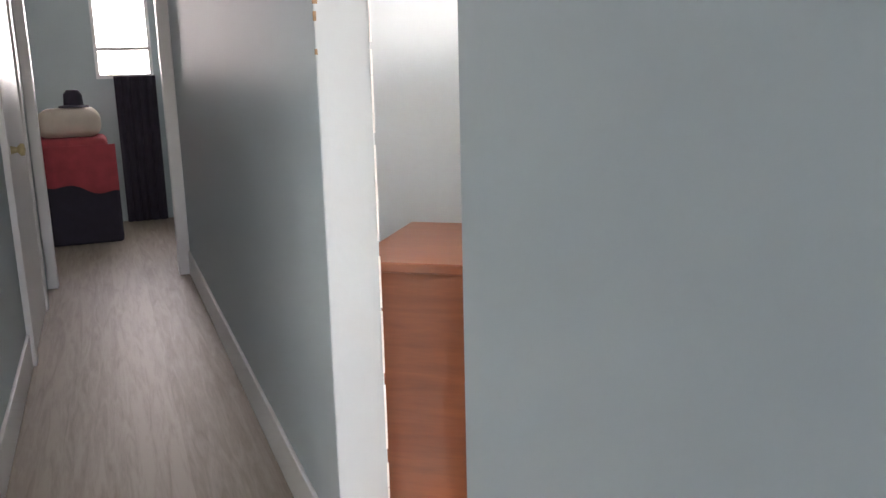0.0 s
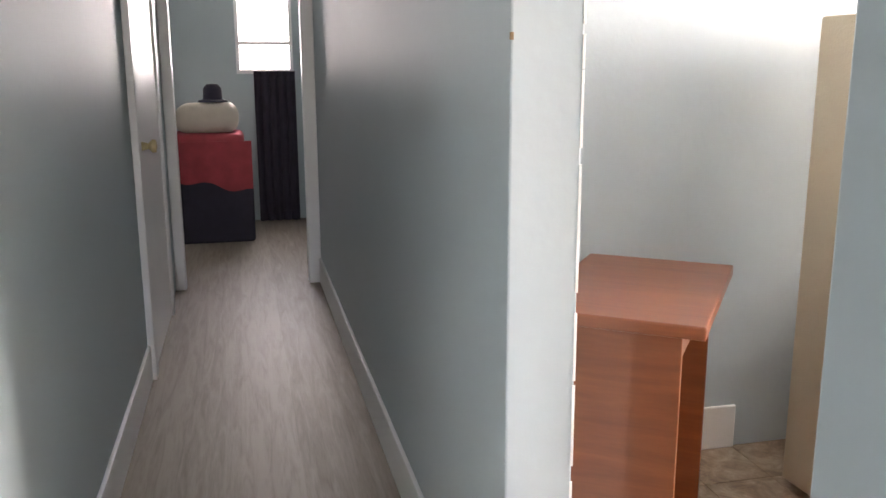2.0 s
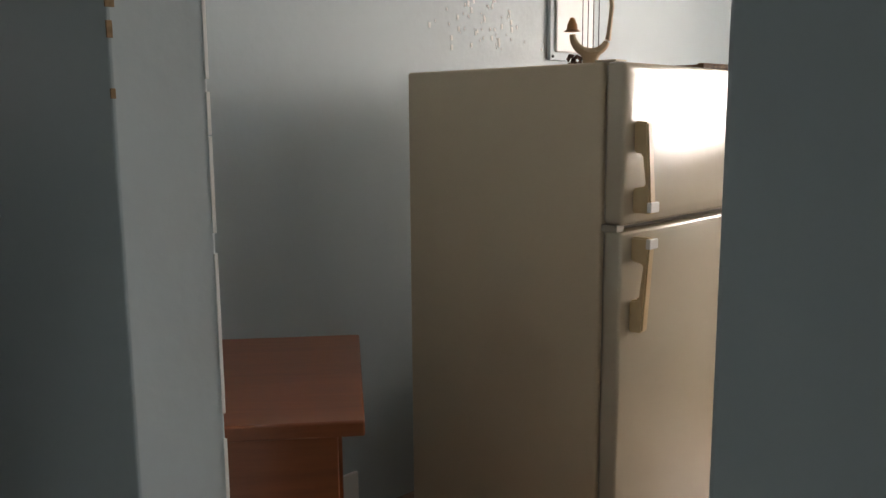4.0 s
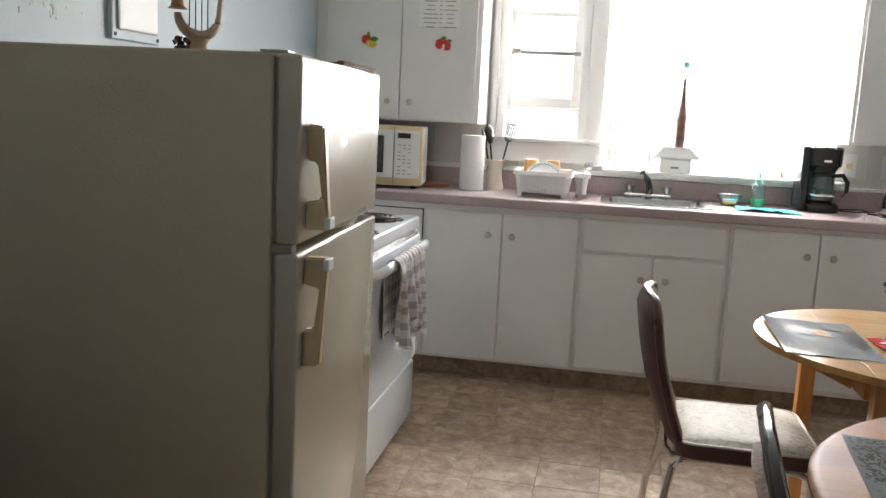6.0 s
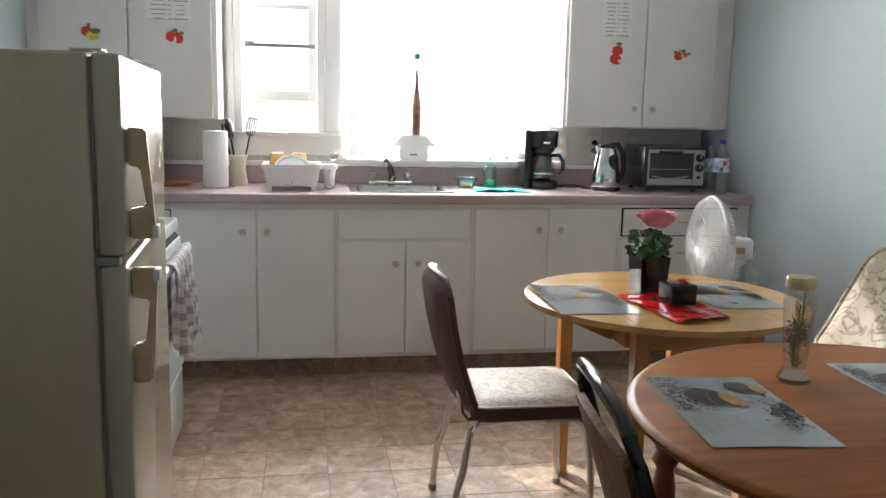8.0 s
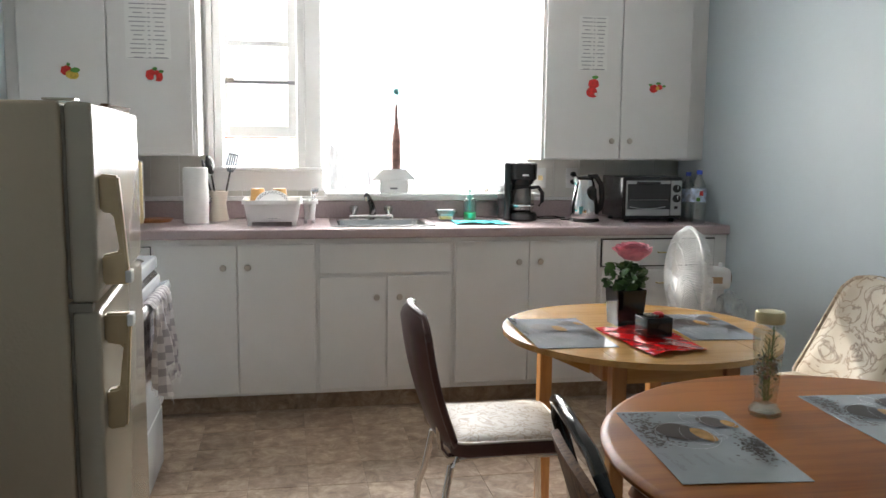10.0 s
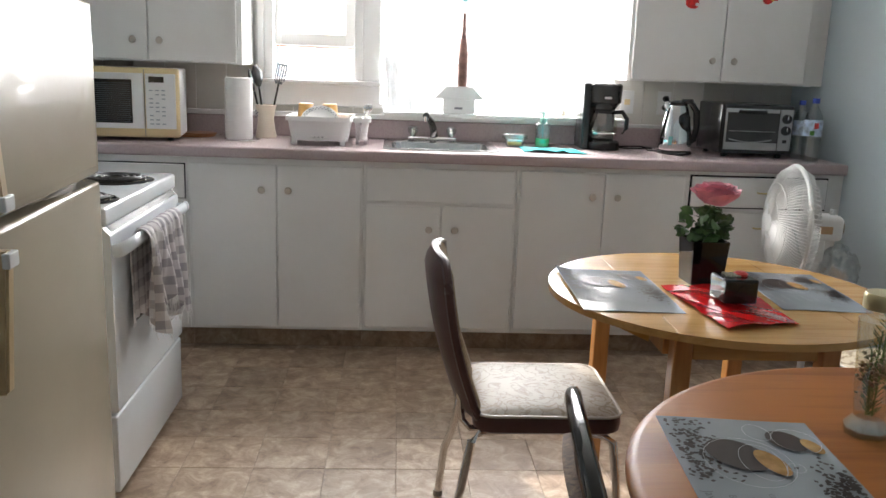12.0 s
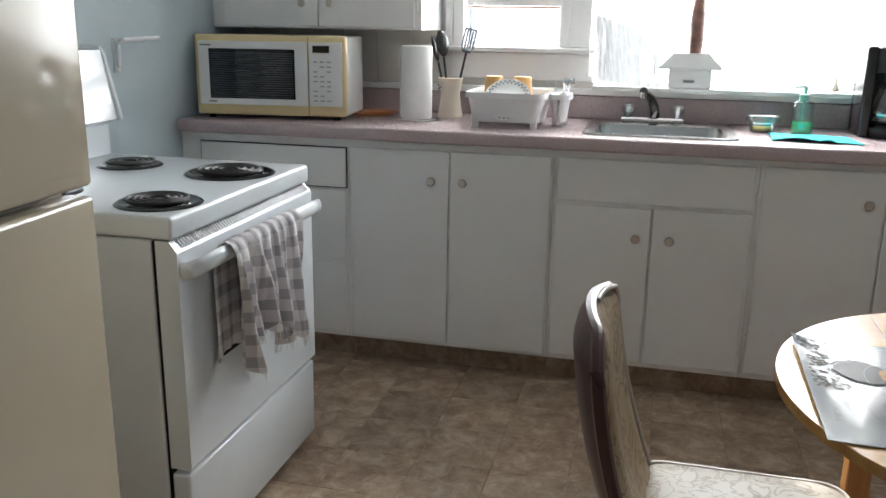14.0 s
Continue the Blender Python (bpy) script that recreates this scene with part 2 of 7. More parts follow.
def floor_tile(name):
    m, nt, p = nodes(name)
    N, L = nt.nodes, nt.links
    tc = N.new("ShaderNodeTexCoord")
    info = N.new("ShaderNodeObjectInfo")
    sh = N.new("ShaderNodeVectorMath"); sh.operation = "MULTIPLY_ADD"
    cmb = N.new("ShaderNodeCombineXYZ")
    for k in range(3):
        L.new(info.outputs["Random"], cmb.inputs[k])
    sh.inputs[1].default_value = (31, 57, 11)
    L.new(cmb.outputs[0], sh.inputs[0]); L.new(tc.outputs["Object"], sh.inputs[2])
    n1 = N.new("ShaderNodeTexNoise"); n1.inputs["Scale"].default_value = 13; n1.inputs["Detail"].default_value = 10; n1.inputs["Roughness"].default_value = 0.74; n1.inputs["Distortion"].default_value = 0.6
    L.new(sh.outputs[0], n1.inputs["Vector"])
    cr = N.new("ShaderNodeValToRGB")
    e = cr.color_ramp.elements
    e[0].position, e[0].color = 0.36, (0.20, 0.130, 0.085, 1)
    e[1].position, e[1].color = 0.66, (0.50, 0.395, 0.29, 1)
    k = cr.color_ramp.elements.new(0.5); k.color = (0.33, 0.235, 0.162, 1)
    L.new(n1.outputs["Fac"], cr.inputs[0])
    mr = N.new("ShaderNodeMapRange"); mr.inputs[3].default_value, mr.inputs[4].default_value = 0.84, 1.14
    L.new(info.outputs["Random"], mr.inputs[0])
    h = N.new("ShaderNodeHueSaturation"); h.inputs["Saturation"].default_value = 1.0
    L.new(cr.outputs[0], h.inputs["Color"]); L.new(mr.outputs[0], h.inputs["Value"]); L.new(h.outputs[0], p.inputs["Base Color"])
    n2 = N.new("ShaderNodeTexNoise"); n2.inputs["Scale"].default_value = 90; n2.inputs["Detail"].default_value = 4
    L.new(tc.outputs["Object"], n2.inputs["Vector"])
    rr = N.new("ShaderNodeMapRange"); rr.inputs[3].default_value, rr.inputs[4].default_value = 0.32, 0.55
    L.new(n1.outputs["Fac"], rr.inputs[0]); L.new(rr.outputs[0], p.inputs["Roughness"])
    b = N.new("ShaderNodeBump"); b.inputs["Strength"].default_value = 0.25; b.inputs["Distance"].default_value = 0.0015
    L.new(n2.outputs["Fac"], b.inputs["Height"]); L.new(b.outputs[0], p.inputs["Normal"])
    return m


def plaid(name):
    m, nt, p = nodes(name)
    N, L = nt.nodes, nt.links
    tc = N.new("ShaderNodeTexCoord")
    sep = N.new("ShaderNodeSeparateXYZ"); L.new(tc.outputs["Object"], sep.inputs[0])
    outs = []
    for ax, f in ((1, 135.0), (2, 110.0)):
        mu = N.new("ShaderNodeMath"); mu.operation = "MULTIPLY"; mu.inputs[1].default_value = f
        si = N.new("ShaderNodeMath"); si.operation = "SINE"
        gt = N.new("ShaderNodeMath"); gt.operation = "GREATER_THAN"; gt.inputs[1].default_value = 0.1
        L.new(sep.outputs[ax], mu.inputs[0]); L.new(mu.outputs[0], si.inputs[0]); L.new(si.outputs[0], gt.inputs[0])
        outs.append(gt)
    ad = N.new("ShaderNodeMath"); ad.operation = "ADD"
    L.new(outs[0].outputs[0], ad.inputs[0]); L.new(outs[1].outputs[0], ad.inputs[1])
    hf = N.new("ShaderNodeMath"); hf.operation = "MULTIPLY"; hf.inputs[1].default_value = 0.5
    L.new(ad.outputs[0], hf.inputs[0])
    cr = N.new("ShaderNodeValToRGB")
    cr.color_ramp.elements[0].color = (0.82, 0.80, 0.80, 1); cr.color_ramp.elements[1].color = (0.36, 0.34, 0.36, 1)
    half = cr.color_ramp.elements.new(0.5); half.color = (0.60, 0.57, 0.58, 1)
    L.new(hf.outputs[0], cr.inputs[0]); L.new(cr.outputs[0], p.inputs["Base Color"])
    p.inputs["Roughness"].default_value = 0.95
    n3 = N.new("ShaderNodeTexNoise"); n3.inputs["Scale"].default_value = 400
    b = N.new("ShaderNodeBump"); b.inputs["Strength"].default_value = 0.4; b.inputs["Distance"].default_value = 0.001
    L.new(tc.outputs["Object"], n3.inputs["Vector"]); L.new(n3.outputs["Fac"], b.inputs["Height"]); L.new(b.outputs[0], p.inputs["Normal"])
    return m


def sheer(name, lo=0.22, hi=0.50, front=0.82):
    m, nt, p = nodes(name)
    N, L = nt.nodes, nt.links
    tr = N.new("ShaderNodeBsdfTransparent"); tr.inputs[0].default_value = (0.95, 0.95, 0.95, 1)
    tl = N.new("ShaderNodeBsdfTranslucent"); tl.inputs[0].default_value = (0.86, 0.87, 0.88, 1)
    df = N.new("ShaderNodeBsdfDiffuse"); df.inputs[0].default_value = (0.80, 0.81, 0.82, 1)
    tc = N.new("ShaderNodeTexCoord")
    wv = N.new("ShaderNodeTexNoise"); wv.inputs["Scale"].default_value = 25; wv.inputs["Detail"].default_value = 6
    L.new(tc.outputs["Object"], wv.inputs["Vector"])
    mr = N.new("ShaderNodeMapRange"); mr.inputs[1].default_value, mr.inputs[2].default_value = 0.35, 0.65
    mr.inputs[3].default_value, mr.inputs[4].default_value = lo, hi
    L.new(wv.outputs["Fac"], mr.inputs[0])
    m1 = N.new("ShaderNodeMixShader"); m1.inputs[0].default_value = front
    L.new(tl.outputs[0], m1.inputs[1]); L.new(df.outputs[0], m1.inputs[2])
    m2 = N.new("ShaderNodeMixShader")
    L.new(mr.outputs[0], m2.inputs[0]); L.new(tr.outputs[0], m2.inputs[1]); L.new(m1.outputs[0], m2.inputs[2])
    L.new(m2.outputs[0], N["Material Output"].inputs["Surface"])
    return m


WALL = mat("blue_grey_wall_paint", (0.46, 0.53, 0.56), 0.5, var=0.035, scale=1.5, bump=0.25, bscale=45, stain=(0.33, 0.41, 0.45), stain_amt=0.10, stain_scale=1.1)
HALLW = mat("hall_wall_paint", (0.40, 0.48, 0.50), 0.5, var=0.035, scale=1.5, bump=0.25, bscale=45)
WHITEP = mat("white_cabinet_paint", (0.77, 0.76, 0.745), 0.42, var=0.03, scale=3, bump=0.12, bscale=90, stain=(0.62, 0.58, 0.52), stain_amt=0.18, stain_scale=2.5)
TRIMP = mat("white_trim_paint", (0.80, 0.80, 0.79), 0.4, var=0.03, scale=4, bump=0.1, bscale=70)
CEILM = mat("white_ceiling_paint", (0.80, 0.80, 0.79), 0.9, var=0.02, scale=4, bump=0.5, bscale=120)
SPLASH = mat("cream_panelling", (0.66, 0.64, 0.59), 0.45, var=0.04, scale=5, bump=0.1, bscale=60, obj=0.02)
COUNTER = mat("mauve_laminate", (0.47, 0.375, 0.38), 0.28, var=0.025, scale=160, bump=0.03, bscale=200, stain=(0.33, 0.26, 0.26), stain_amt=0.25, stain_scale=5, rvar=0.06)
KNOB = mat("brushed_nickel_knob", (0.50, 0.45, 0.40), 0.35, metal=0.75, var=0.1, scale=40)
TILE = floor_tile("stone_look_vinyl")
GROUT = mat("dark_seam", (0.25, 0.19, 0.14), 0.8)
HALLF = wood("worn_grey_brown_laminate", (0.19, 0.15, 0.115), (0.34, 0.285, 0.23), 0.5, axis=0, scale=1.0, coat=0.0, planks=0.19)
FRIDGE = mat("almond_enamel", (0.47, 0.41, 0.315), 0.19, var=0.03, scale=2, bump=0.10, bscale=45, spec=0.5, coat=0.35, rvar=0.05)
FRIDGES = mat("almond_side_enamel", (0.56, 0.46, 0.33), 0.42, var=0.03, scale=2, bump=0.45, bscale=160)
FHANDLE = mat("tan_handle_plastic", (0.60, 0.45, 0.26), 0.32, var=0.05, scale=20)
GASKET = mat("grey_rubber_gasket", (0.30, 0.27, 0.22), 0.7)
ENAMEL = mat("white_enamel", (0.74, 0.78, 0.81), 0.18, var=0.02, scale=3, spec=0.6, coat=0.4, stain=(0.6, 0.58, 0.54), stain_amt=0.15, stain_scale=4, rvar=0.05)
WPLAST = mat("white_plastic", (0.78, 0.78, 0.77), 0.35, var=0.03, scale=12)
CREAMPL = mat("yellowed_cream_plastic", (0.72, 0.58, 0.32), 0.4, var=0.05, scale=8)
BLACKG = mat("black_glass", (0.012, 0.012, 0.014), 0.06, var=0.1, scale=3, rvar=0.03)
DARKM = mat("black_coil_metal", (0.03, 0.028, 0.028), 0.45, metal=0.5, var=0.2, scale=50)
BLACKP = mat("black_plastic", (0.022, 0.021, 0.022), 0.22, var=0.1, scale=20, rvar=0.06)
STEEL = mat("stainless_steel", (0.62, 0.61, 0.60), 0.22, metal=1.0, var=0.05, scale=30, bump=0.05, bscale=200)
CHROME = mat("polished_chrome", (0.75, 0.75, 0.75), 0.08, metal=1.0, var=0.02, scale=20, rvar=0.04)
BRASS = mat("dull_brass", (0.60, 0.50, 0.28), 0.35, metal=0.6, var=0.08, scale=30)
PAPER = mat("white_paper", (0.82, 0.82, 0.80), 0.85, var=0.03, scale=20, bump=0.3, bscale=150)
INK = mat("grey_print", (0.25, 0.25, 0.27), 0.8)
NOTEINK = mat("pale_grey_print", (0.36, 0.36, 0.38), 0.8)
BLACKINK = mat("black_print", (0.09, 0.09, 0.10), 0.4)
RED = mat("red_sticker", (0.62, 0.03, 0.025), 0.4, var=0.3, scale=60)
GREEN = mat("green_sticker", (0.08, 0.25, 0.04), 0.4, var=0.3, scale=60)
YELLOW = mat("yellow_sticker", (0.7, 0.5, 0.08), 0.4, var=0.3, scale=60)
TEAL = mat("teal_cloth", (0.01, 0.46, 0.50), 0.85, var=0.1, scale=30, bump=0.5, bscale=250)
SOAP = mat("green_soap", (0.02, 0.55, 0.16), 0.1, var=0.05)
CLEAR = clear("clear_plastic", (0.86, 0.90, 0.89), 0.2, 0.08)
JARM = clear("jar_glass", (0.955, 0.97, 0.92), 0.24, 0.02)
GLASSM = clear("clear_glass", (0.93, 0.95, 0.90), 0.14, 0.03)
PANEM = clear("window_pane", (0.97, 0.98, 0.98), 0.05, 0.02)
PINE = wood("honey_pine", (0.42, 0.205, 0.052), (0.62, 0.36, 0.125), 0.26, axis=0, scale=0.8, coat=0.35, planks=0.06)
PINEL = wood("honey_pine_leg", (0.42, 0.175, 0.05), (0.60, 0.30, 0.10), 0.3, axis=2, scale=1.0, coat=0.3)
CHERRY = wood("cherry_veneer", (0.205, 0.055, 0.006), (0.37, 0.125, 0.016), 0.40, axis=0, scale=0.7, coat=0.0, planks=0.12)
CHERRY.node_tree.nodes["Principled BSDF"].inputs["Specular IOR Level"].default_value = 0.22
CHERRYL = wood("cherry_leg", (0.17, 0.055, 0.022), (0.30, 0.11, 0.045), 0.3, axis=2, scale=1.0, coat=0.4)
DESKM = wood("red_brown_desk_veneer", (0.18, 0.048, 0.016), (0.26, 0.078, 0.026), 0.35, axis=1, scale=0.8, coat=0.2)
TRIVET = wood("orange_wood_board", (0.36, 0.14, 0.05), (0.5, 0.22, 0.09), 0.4, axis=0)
LYRE = wood("pale_carved_wood", (0.46, 0.33, 0.20), (0.62, 0.48, 0.32), 0.45, axis=2, coat=0.1)
VINYLB = mat("brown_vinyl", (0.085, 0.035, 0.032), 0.36, var=0.12, scale=14, bump=0.3, bscale=120)
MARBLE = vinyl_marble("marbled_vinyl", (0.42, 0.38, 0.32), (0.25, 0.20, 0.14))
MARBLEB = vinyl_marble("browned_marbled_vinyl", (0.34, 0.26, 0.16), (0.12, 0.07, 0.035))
MARBLEY = vinyl_marble("yellowed_marbled_vinyl", (0.45, 0.39, 0.29), (0.14, 0.09, 0.05), vscale=8, width=0.05)
PIPING = mat("pale_piping", (0.50, 0.46, 0.41), 0.4)
GLOSSB = mat("gloss_black_lacquer", (0.008, 0.008, 0.009), 0.07, rvar=0.03)
BLACKE = mat("black_enamel_tube", (0.012, 0.012, 0.012), 0.12, rvar=0.05)
WOODV = wood("wood_print_vinyl", (0.045, 0.020, 0.011), (0.24, 0.12, 0.055), 0.62, axis=2, scale=2.2, coat=0.0)
WOODV.node_tree.nodes["Principled BSDF"].inputs["Specular IOR Level"].default_value = 0.15
SHEER = sheer("sheer_curtain_cloth")
SHEERG = sheer("gathered_curtain_cloth", 0.90, 0.985, 0.96)
TOWEL = plaid("checked_towel_cloth")
MATM = mat("grey_placemat", (0.33, 0.35, 0.37), 0.16, var=0.06, scale=10, coat=0.6, rvar=0.05)
BEAN = mat("printed_coffee_beans", (0.035, 0.024, 0.020), 0.4, spec=0.25, island=0.5)
COFFEE = mat("printed_coffee", (0.42, 0.24, 0.09), 0.2, var=0.3, scale=40)
PRINTW = mat("printed_white_line", (0.54, 0.54, 0.56), 0.2)
REDPL = mat("red_cellophane", (0.70, 0.015, 0.015), 0.12, var=0.15, scale=30, coat=0.7, rvar=0.05)
LEAFM = mat("ivy_leaf", (0.055, 0.13, 0.035), 0.45, var=0.4, scale=30, island=0.35)
ROSEM = mat("pink_rose_petal", (0.90, 0.37, 0.45), 0.6, var=0.2, scale=30, island=0.18)
MUGM = mat("orange_tan_mug", (0.58, 0.33, 0.11), 0.4, var=0.06, scale=12)
CERAM = mat("cream_ceramic", (0.68, 0.60, 0.50), 0.35, var=0.05, scale=12)
BLUEC = mat("blue_cap", (0.02, 0.06, 0.4), 0.4)
MILL = mat("dark_bottle", (0.22, 0.12, 0.10), 0.4, var=0.5, scale=28)
TEALB = mat("teal_ball", (0.12, 0.36, 0.36), 0.4)
RUST = mat("rusty_metal", (0.30, 0.15, 0.07), 0.7, var=0.4, scale=60)
REDCL = mat("red_blanket", (0.36, 0.05, 0.06), 0.95, var=0.15, scale=12, bump=0.6, bscale=80)
DARKCL = mat("dark_navy_cloth", (0.03, 0.025, 0.04), 0.95, var=0.2, scale=12, bump=0.4, bscale=90)
PILLOW = mat("beige_pillow_cloth", (0.55, 0.48, 0.40), 0.95, var=0.06, scale=10, bump=0.4, bscale=90)
CONE = mat("brown_pine_cone", (0.10, 0.05, 0.03), 0.8, island=0.3)
SPONGE = mat("yellow_sponge", (0.75, 0.62, 0.10), 0.9, bump=0.6, bscale=200)
PLASTER = mat("bare_plaster", (0.86, 0.86, 0.84), 0.9)
SIDING = mat("pale_siding", (0.72, 0.74, 0.76), 0.7, var=0.04, scale=3)
GROUNDM = mat("grass_ground", (0.10, 0.12, 0.05), 0.95, var=0.3, scale=2, bump=0.5, bscale=20)


# ---- structure ----
def st(name, bm, mt, label="", parent=None):
    return part(name, bm, mt, parent, label=label, kind="structure")


st("ground", rbox((-60, -60, -0.75), (60, 60, -0.6)), GROUNDM)
st("floor", rbox((XL - 0.1, YH, -0.12), (XR + 0.1, 0.1, -0.006)), GROUT, "dark seam bed under the vinyl tiles")
st("floor_hall", rbox((XB - 0.1, -6.4, -0.12), (6.2, YH - 0.0005, 0.0)), HALLF, "worn grey brown laminate hall floor")
st("floor_bedroom", rbox((XB - 0.1, YH, -0.12), (XD - 0.08, -3.0, 0.0)), HALLF)
st("wall_west", rbox((XL - 0.12, YS, 0), (XL, 0.0, HC)), WALL)
st("wall_east", rbox((XR, YS, 0), (XR + 0.12, 0.0, HC)), WALL)
wn = rbox((XL - 0.12, 0, 0), (2.035, 0.14, HC))
rbox((3.755, 0, 0), (XR + 0.12, 0.14, HC), bm=wn)
rbox((2.035, 0, 0), (3.755, 0.14, 1.055), bm=wn)
rbox((2.035, 0, 2.22), (3.755, 0.14, HC), bm=wn)
rbox((2.49, 0, 1.055), (2.59, 0.14, 2.22), bm=wn)
rbox((2.035, 0, 1.055), (2.49, 0.14, 1.19), bm=wn)
st("wall_north", wn, TRIMP)
st("wall_south", rbox((XD - 0.08, YH, 0), (2.16, YS, HC), 0.004), WALL)
st("wall_south", rbox((2.94, YH, 0), (6.2, YS, HC), 0.004), WALL)
st("wall_south_lintel", rbox((2.16, YH, 2.05), (2.94, YS, HC)), WALL)
wh = rbox((XD - 0.08, YW - 0.12, 0), (6.2, YW, HC))
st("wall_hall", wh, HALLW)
# unseen wall closing the hall, with an assumed opening for the fill lamp
we = rbox((6.2, -5.20, 0), (6.32, YS, 0.85))
rbox((6.2, -5.20, 2.15), (6.32, YS, HC), bm=we)
rbox((6.2, -5.20, 0.85), (6.32, -5.05, 2.15), bm=we)
rbox((6.2, -4.30, 0.85), (6.32, YS, 2.15), bm=we)
st("wall_unseen_end", we, HALLW)
st("ceiling", rbox((XL - 0.12, YH, HC), (XR + 0.12, 0.14, HC + 0.12)), CEILM)
st("ceiling_hall", rbox((XB - 0.2, -6.5, HC), (6.32, YH, HC + 0.12)), CEILM)
st("ceiling_bedroom", rbox((XB - 0.2, YH, HC), (XD - 0.08, -2.9, HC + 0.12)), CEILM)
# bedroom at the hall's end
bw = rbox((XB - 0.1, -6.4, 0), (XB, -4.72, HC))
rbox((XB - 0.1, -4.26, 0), (XB, -3.0, HC), bm=bw)
rbox((XB - 0.1, -4.72, 0), (XB, -4.26, 1.22), bm=bw)
rbox((XB - 0.1, -4.72, 2.1), (XB, -4.26, HC), bm=bw)
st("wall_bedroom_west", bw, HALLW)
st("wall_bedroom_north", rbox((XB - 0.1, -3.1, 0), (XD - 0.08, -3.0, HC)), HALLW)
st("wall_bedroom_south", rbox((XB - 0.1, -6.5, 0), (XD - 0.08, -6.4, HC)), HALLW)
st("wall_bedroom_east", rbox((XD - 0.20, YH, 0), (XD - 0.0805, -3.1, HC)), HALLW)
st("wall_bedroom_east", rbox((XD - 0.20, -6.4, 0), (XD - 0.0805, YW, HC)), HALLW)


def baseboard(a, b, face, h=0.085, t=0.014):
    """A baseboard along a wall. face: the way that it looks."""
    fx, fy = face
    lo = (min(a[0], b[0], a[0] + fx * t, b[0] + fx * t), min(a[1], b[1], a[1] + fy * t, b[1] + fy * t), 0.0)
    hi = (max(a[0], b[0], a[0] + fx * t, b[0] + fx * t), max(a[1], b[1], a[1] + fy * t, b[1] + fy * t), h)
    st("baseboard", rbox(lo, hi, 0.004), TRIMP, "white painted baseboard")


baseboard((XD, YH), (2.15, YH), (0, -1), 0.15)
baseboard((2.95, YH), (6.19, YH), (0, -1), 0.15)
baseboard((-0.02, YW), (6.19, YW), (0, 1), 0.15)
baseboard((XL, YS + 0.01), (XL, -3.13), (1, 0), 0.15)
baseboard((XL + 0.02, YS), (2.15, YS), (0, 1), 0.15)
baseboard((XR, YS + 0.01), (XR, -0.66), (-1, 0))
baseboard((2.95, YS), (XR - 0.02, YS), (0, 1))
# casing of the bedroom doorway and the door in the hall's wall
for y0, y1 in ((YH - 0.075, YH - 0.002), (YW + 0.002, YW + 0.06)):
    st("door_casing", rbox((XD - 0.09, y0, 0), (XD, y1, 2.05), 0.005), TRIMP, "cream painted door casing")
st("door_casing", rbox((XD - 0.09, YW + 0.002, 2.05), (XD, YH - 0.002, 2.13), 0.005), TRIMP)
for x0 in (-1.06, -0.10):
    st("door_casing", rbox((x0, YW + 0.001, 0), (x0 + 0.08, YW + 0.03, 2.08), 0.005), TRIMP, "white painted door casing")
d2 = thing("hall_door", (-0.54, YW + 0.01, 0), "closed white painted door in the hall wall", "door", kind="structure", world_parts=True)
part("door_panel", rbox((-0.98, YW + 0.002, 0.01), (-0.10, YW + 0.018, 2.03), 0.003), TRIMP, d2)
part("door_knob", lathe([(0, 0), (0.02, 0), (0.012, 0.03), (0.028, 0.045), (0.026, 0.06), (0, 0.065)], 16, m=Matrix.Translation((-0.18, YW + 0.018, 0.95)) @ Euler((radians(-90), 0, 0)).to_matrix().to_4x4()), BRASS, d2)

ch = bmesh.new()
for z, w, hh in ((1.405, 0.010, 0.030), (1.37, 0.006, 0.02), (1.30, 0.005, 0.012)):
    rbox((2.158, YH - 0.0012, z), (2.1612, YH + w, z + hh), 0.0005, 1, bm=ch)
tagged(st("chipped_corner", ch, mat("bare_brown_board", (0.28, 0.18, 0.10), 0.9, var=0.3, scale=80)), kind="stuff")
ck = bmesh.new()
rnd = random.Random(2)
z = 0.05
while z < 1.95:
    l = rnd.uniform(0.05, 0.22)
    rbox((2.1585 + rnd.uniform(0, 0.0008), YS - 0.004, z), (2.1612, YS + 0.0010, z + l), 0.0003, 1, bm=ck)
    z += l + rnd.uniform(0.0, 0.05)
tagged(st("worn_corner_bead", ck, PLASTER), kind="stuff")

# ---- window and curtain ----
w1 = thing("window_1", (2.26, 0.02, 1.19), "white painted sash window with a slide-up lower pane", "window", kind="structure", world_parts=True)
fr = rbox((2.02, -0.025, 1.19), (2.062, 0.12, 2.20), 0.003)
rbox((2.455, -0.005, 1.19), (2.495, 0.12, 2.20), 0.003, bm=fr)
rbox((2.02, -0.005, 2.18), (2.495, 0.12, 2.22), 0.003, bm=fr)
part("window_frame", fr, TRIMP, w1)
up = rbox((2.064, 0.045, 1.35), (2.092, 0.075, 2.178), 0.003)
for lo, hi in (((2.408, 0.045, 1.35), (2.454, 0.075, 2.178)), ((2.092, 0.045, 1.35), (2.408, 0.075, 1.408)), ((2.092, 0.045, 1.832), (2.408, 0.075, 1.862)), ((2.092, 0.045, 2.14), (2.408, 0.075, 2.178))):
    rbox(lo, hi, 0.003, bm=up)
part("upper_sash", up, TRIMP, w1)
part("sash_bar", rbox((2.076, 0.030, 1.632), (2.445, 0.044, 1.652), 0.002), mat("grey_aluminium", (0.30, 0.30, 0.31), 0.4, metal=0.6), w1, "thin grey aluminium bar")
part("latch", rbox((2.080, 0.018, 1.640), (2.125, 0.030, 1.662), 0.003), GASKET, w1)
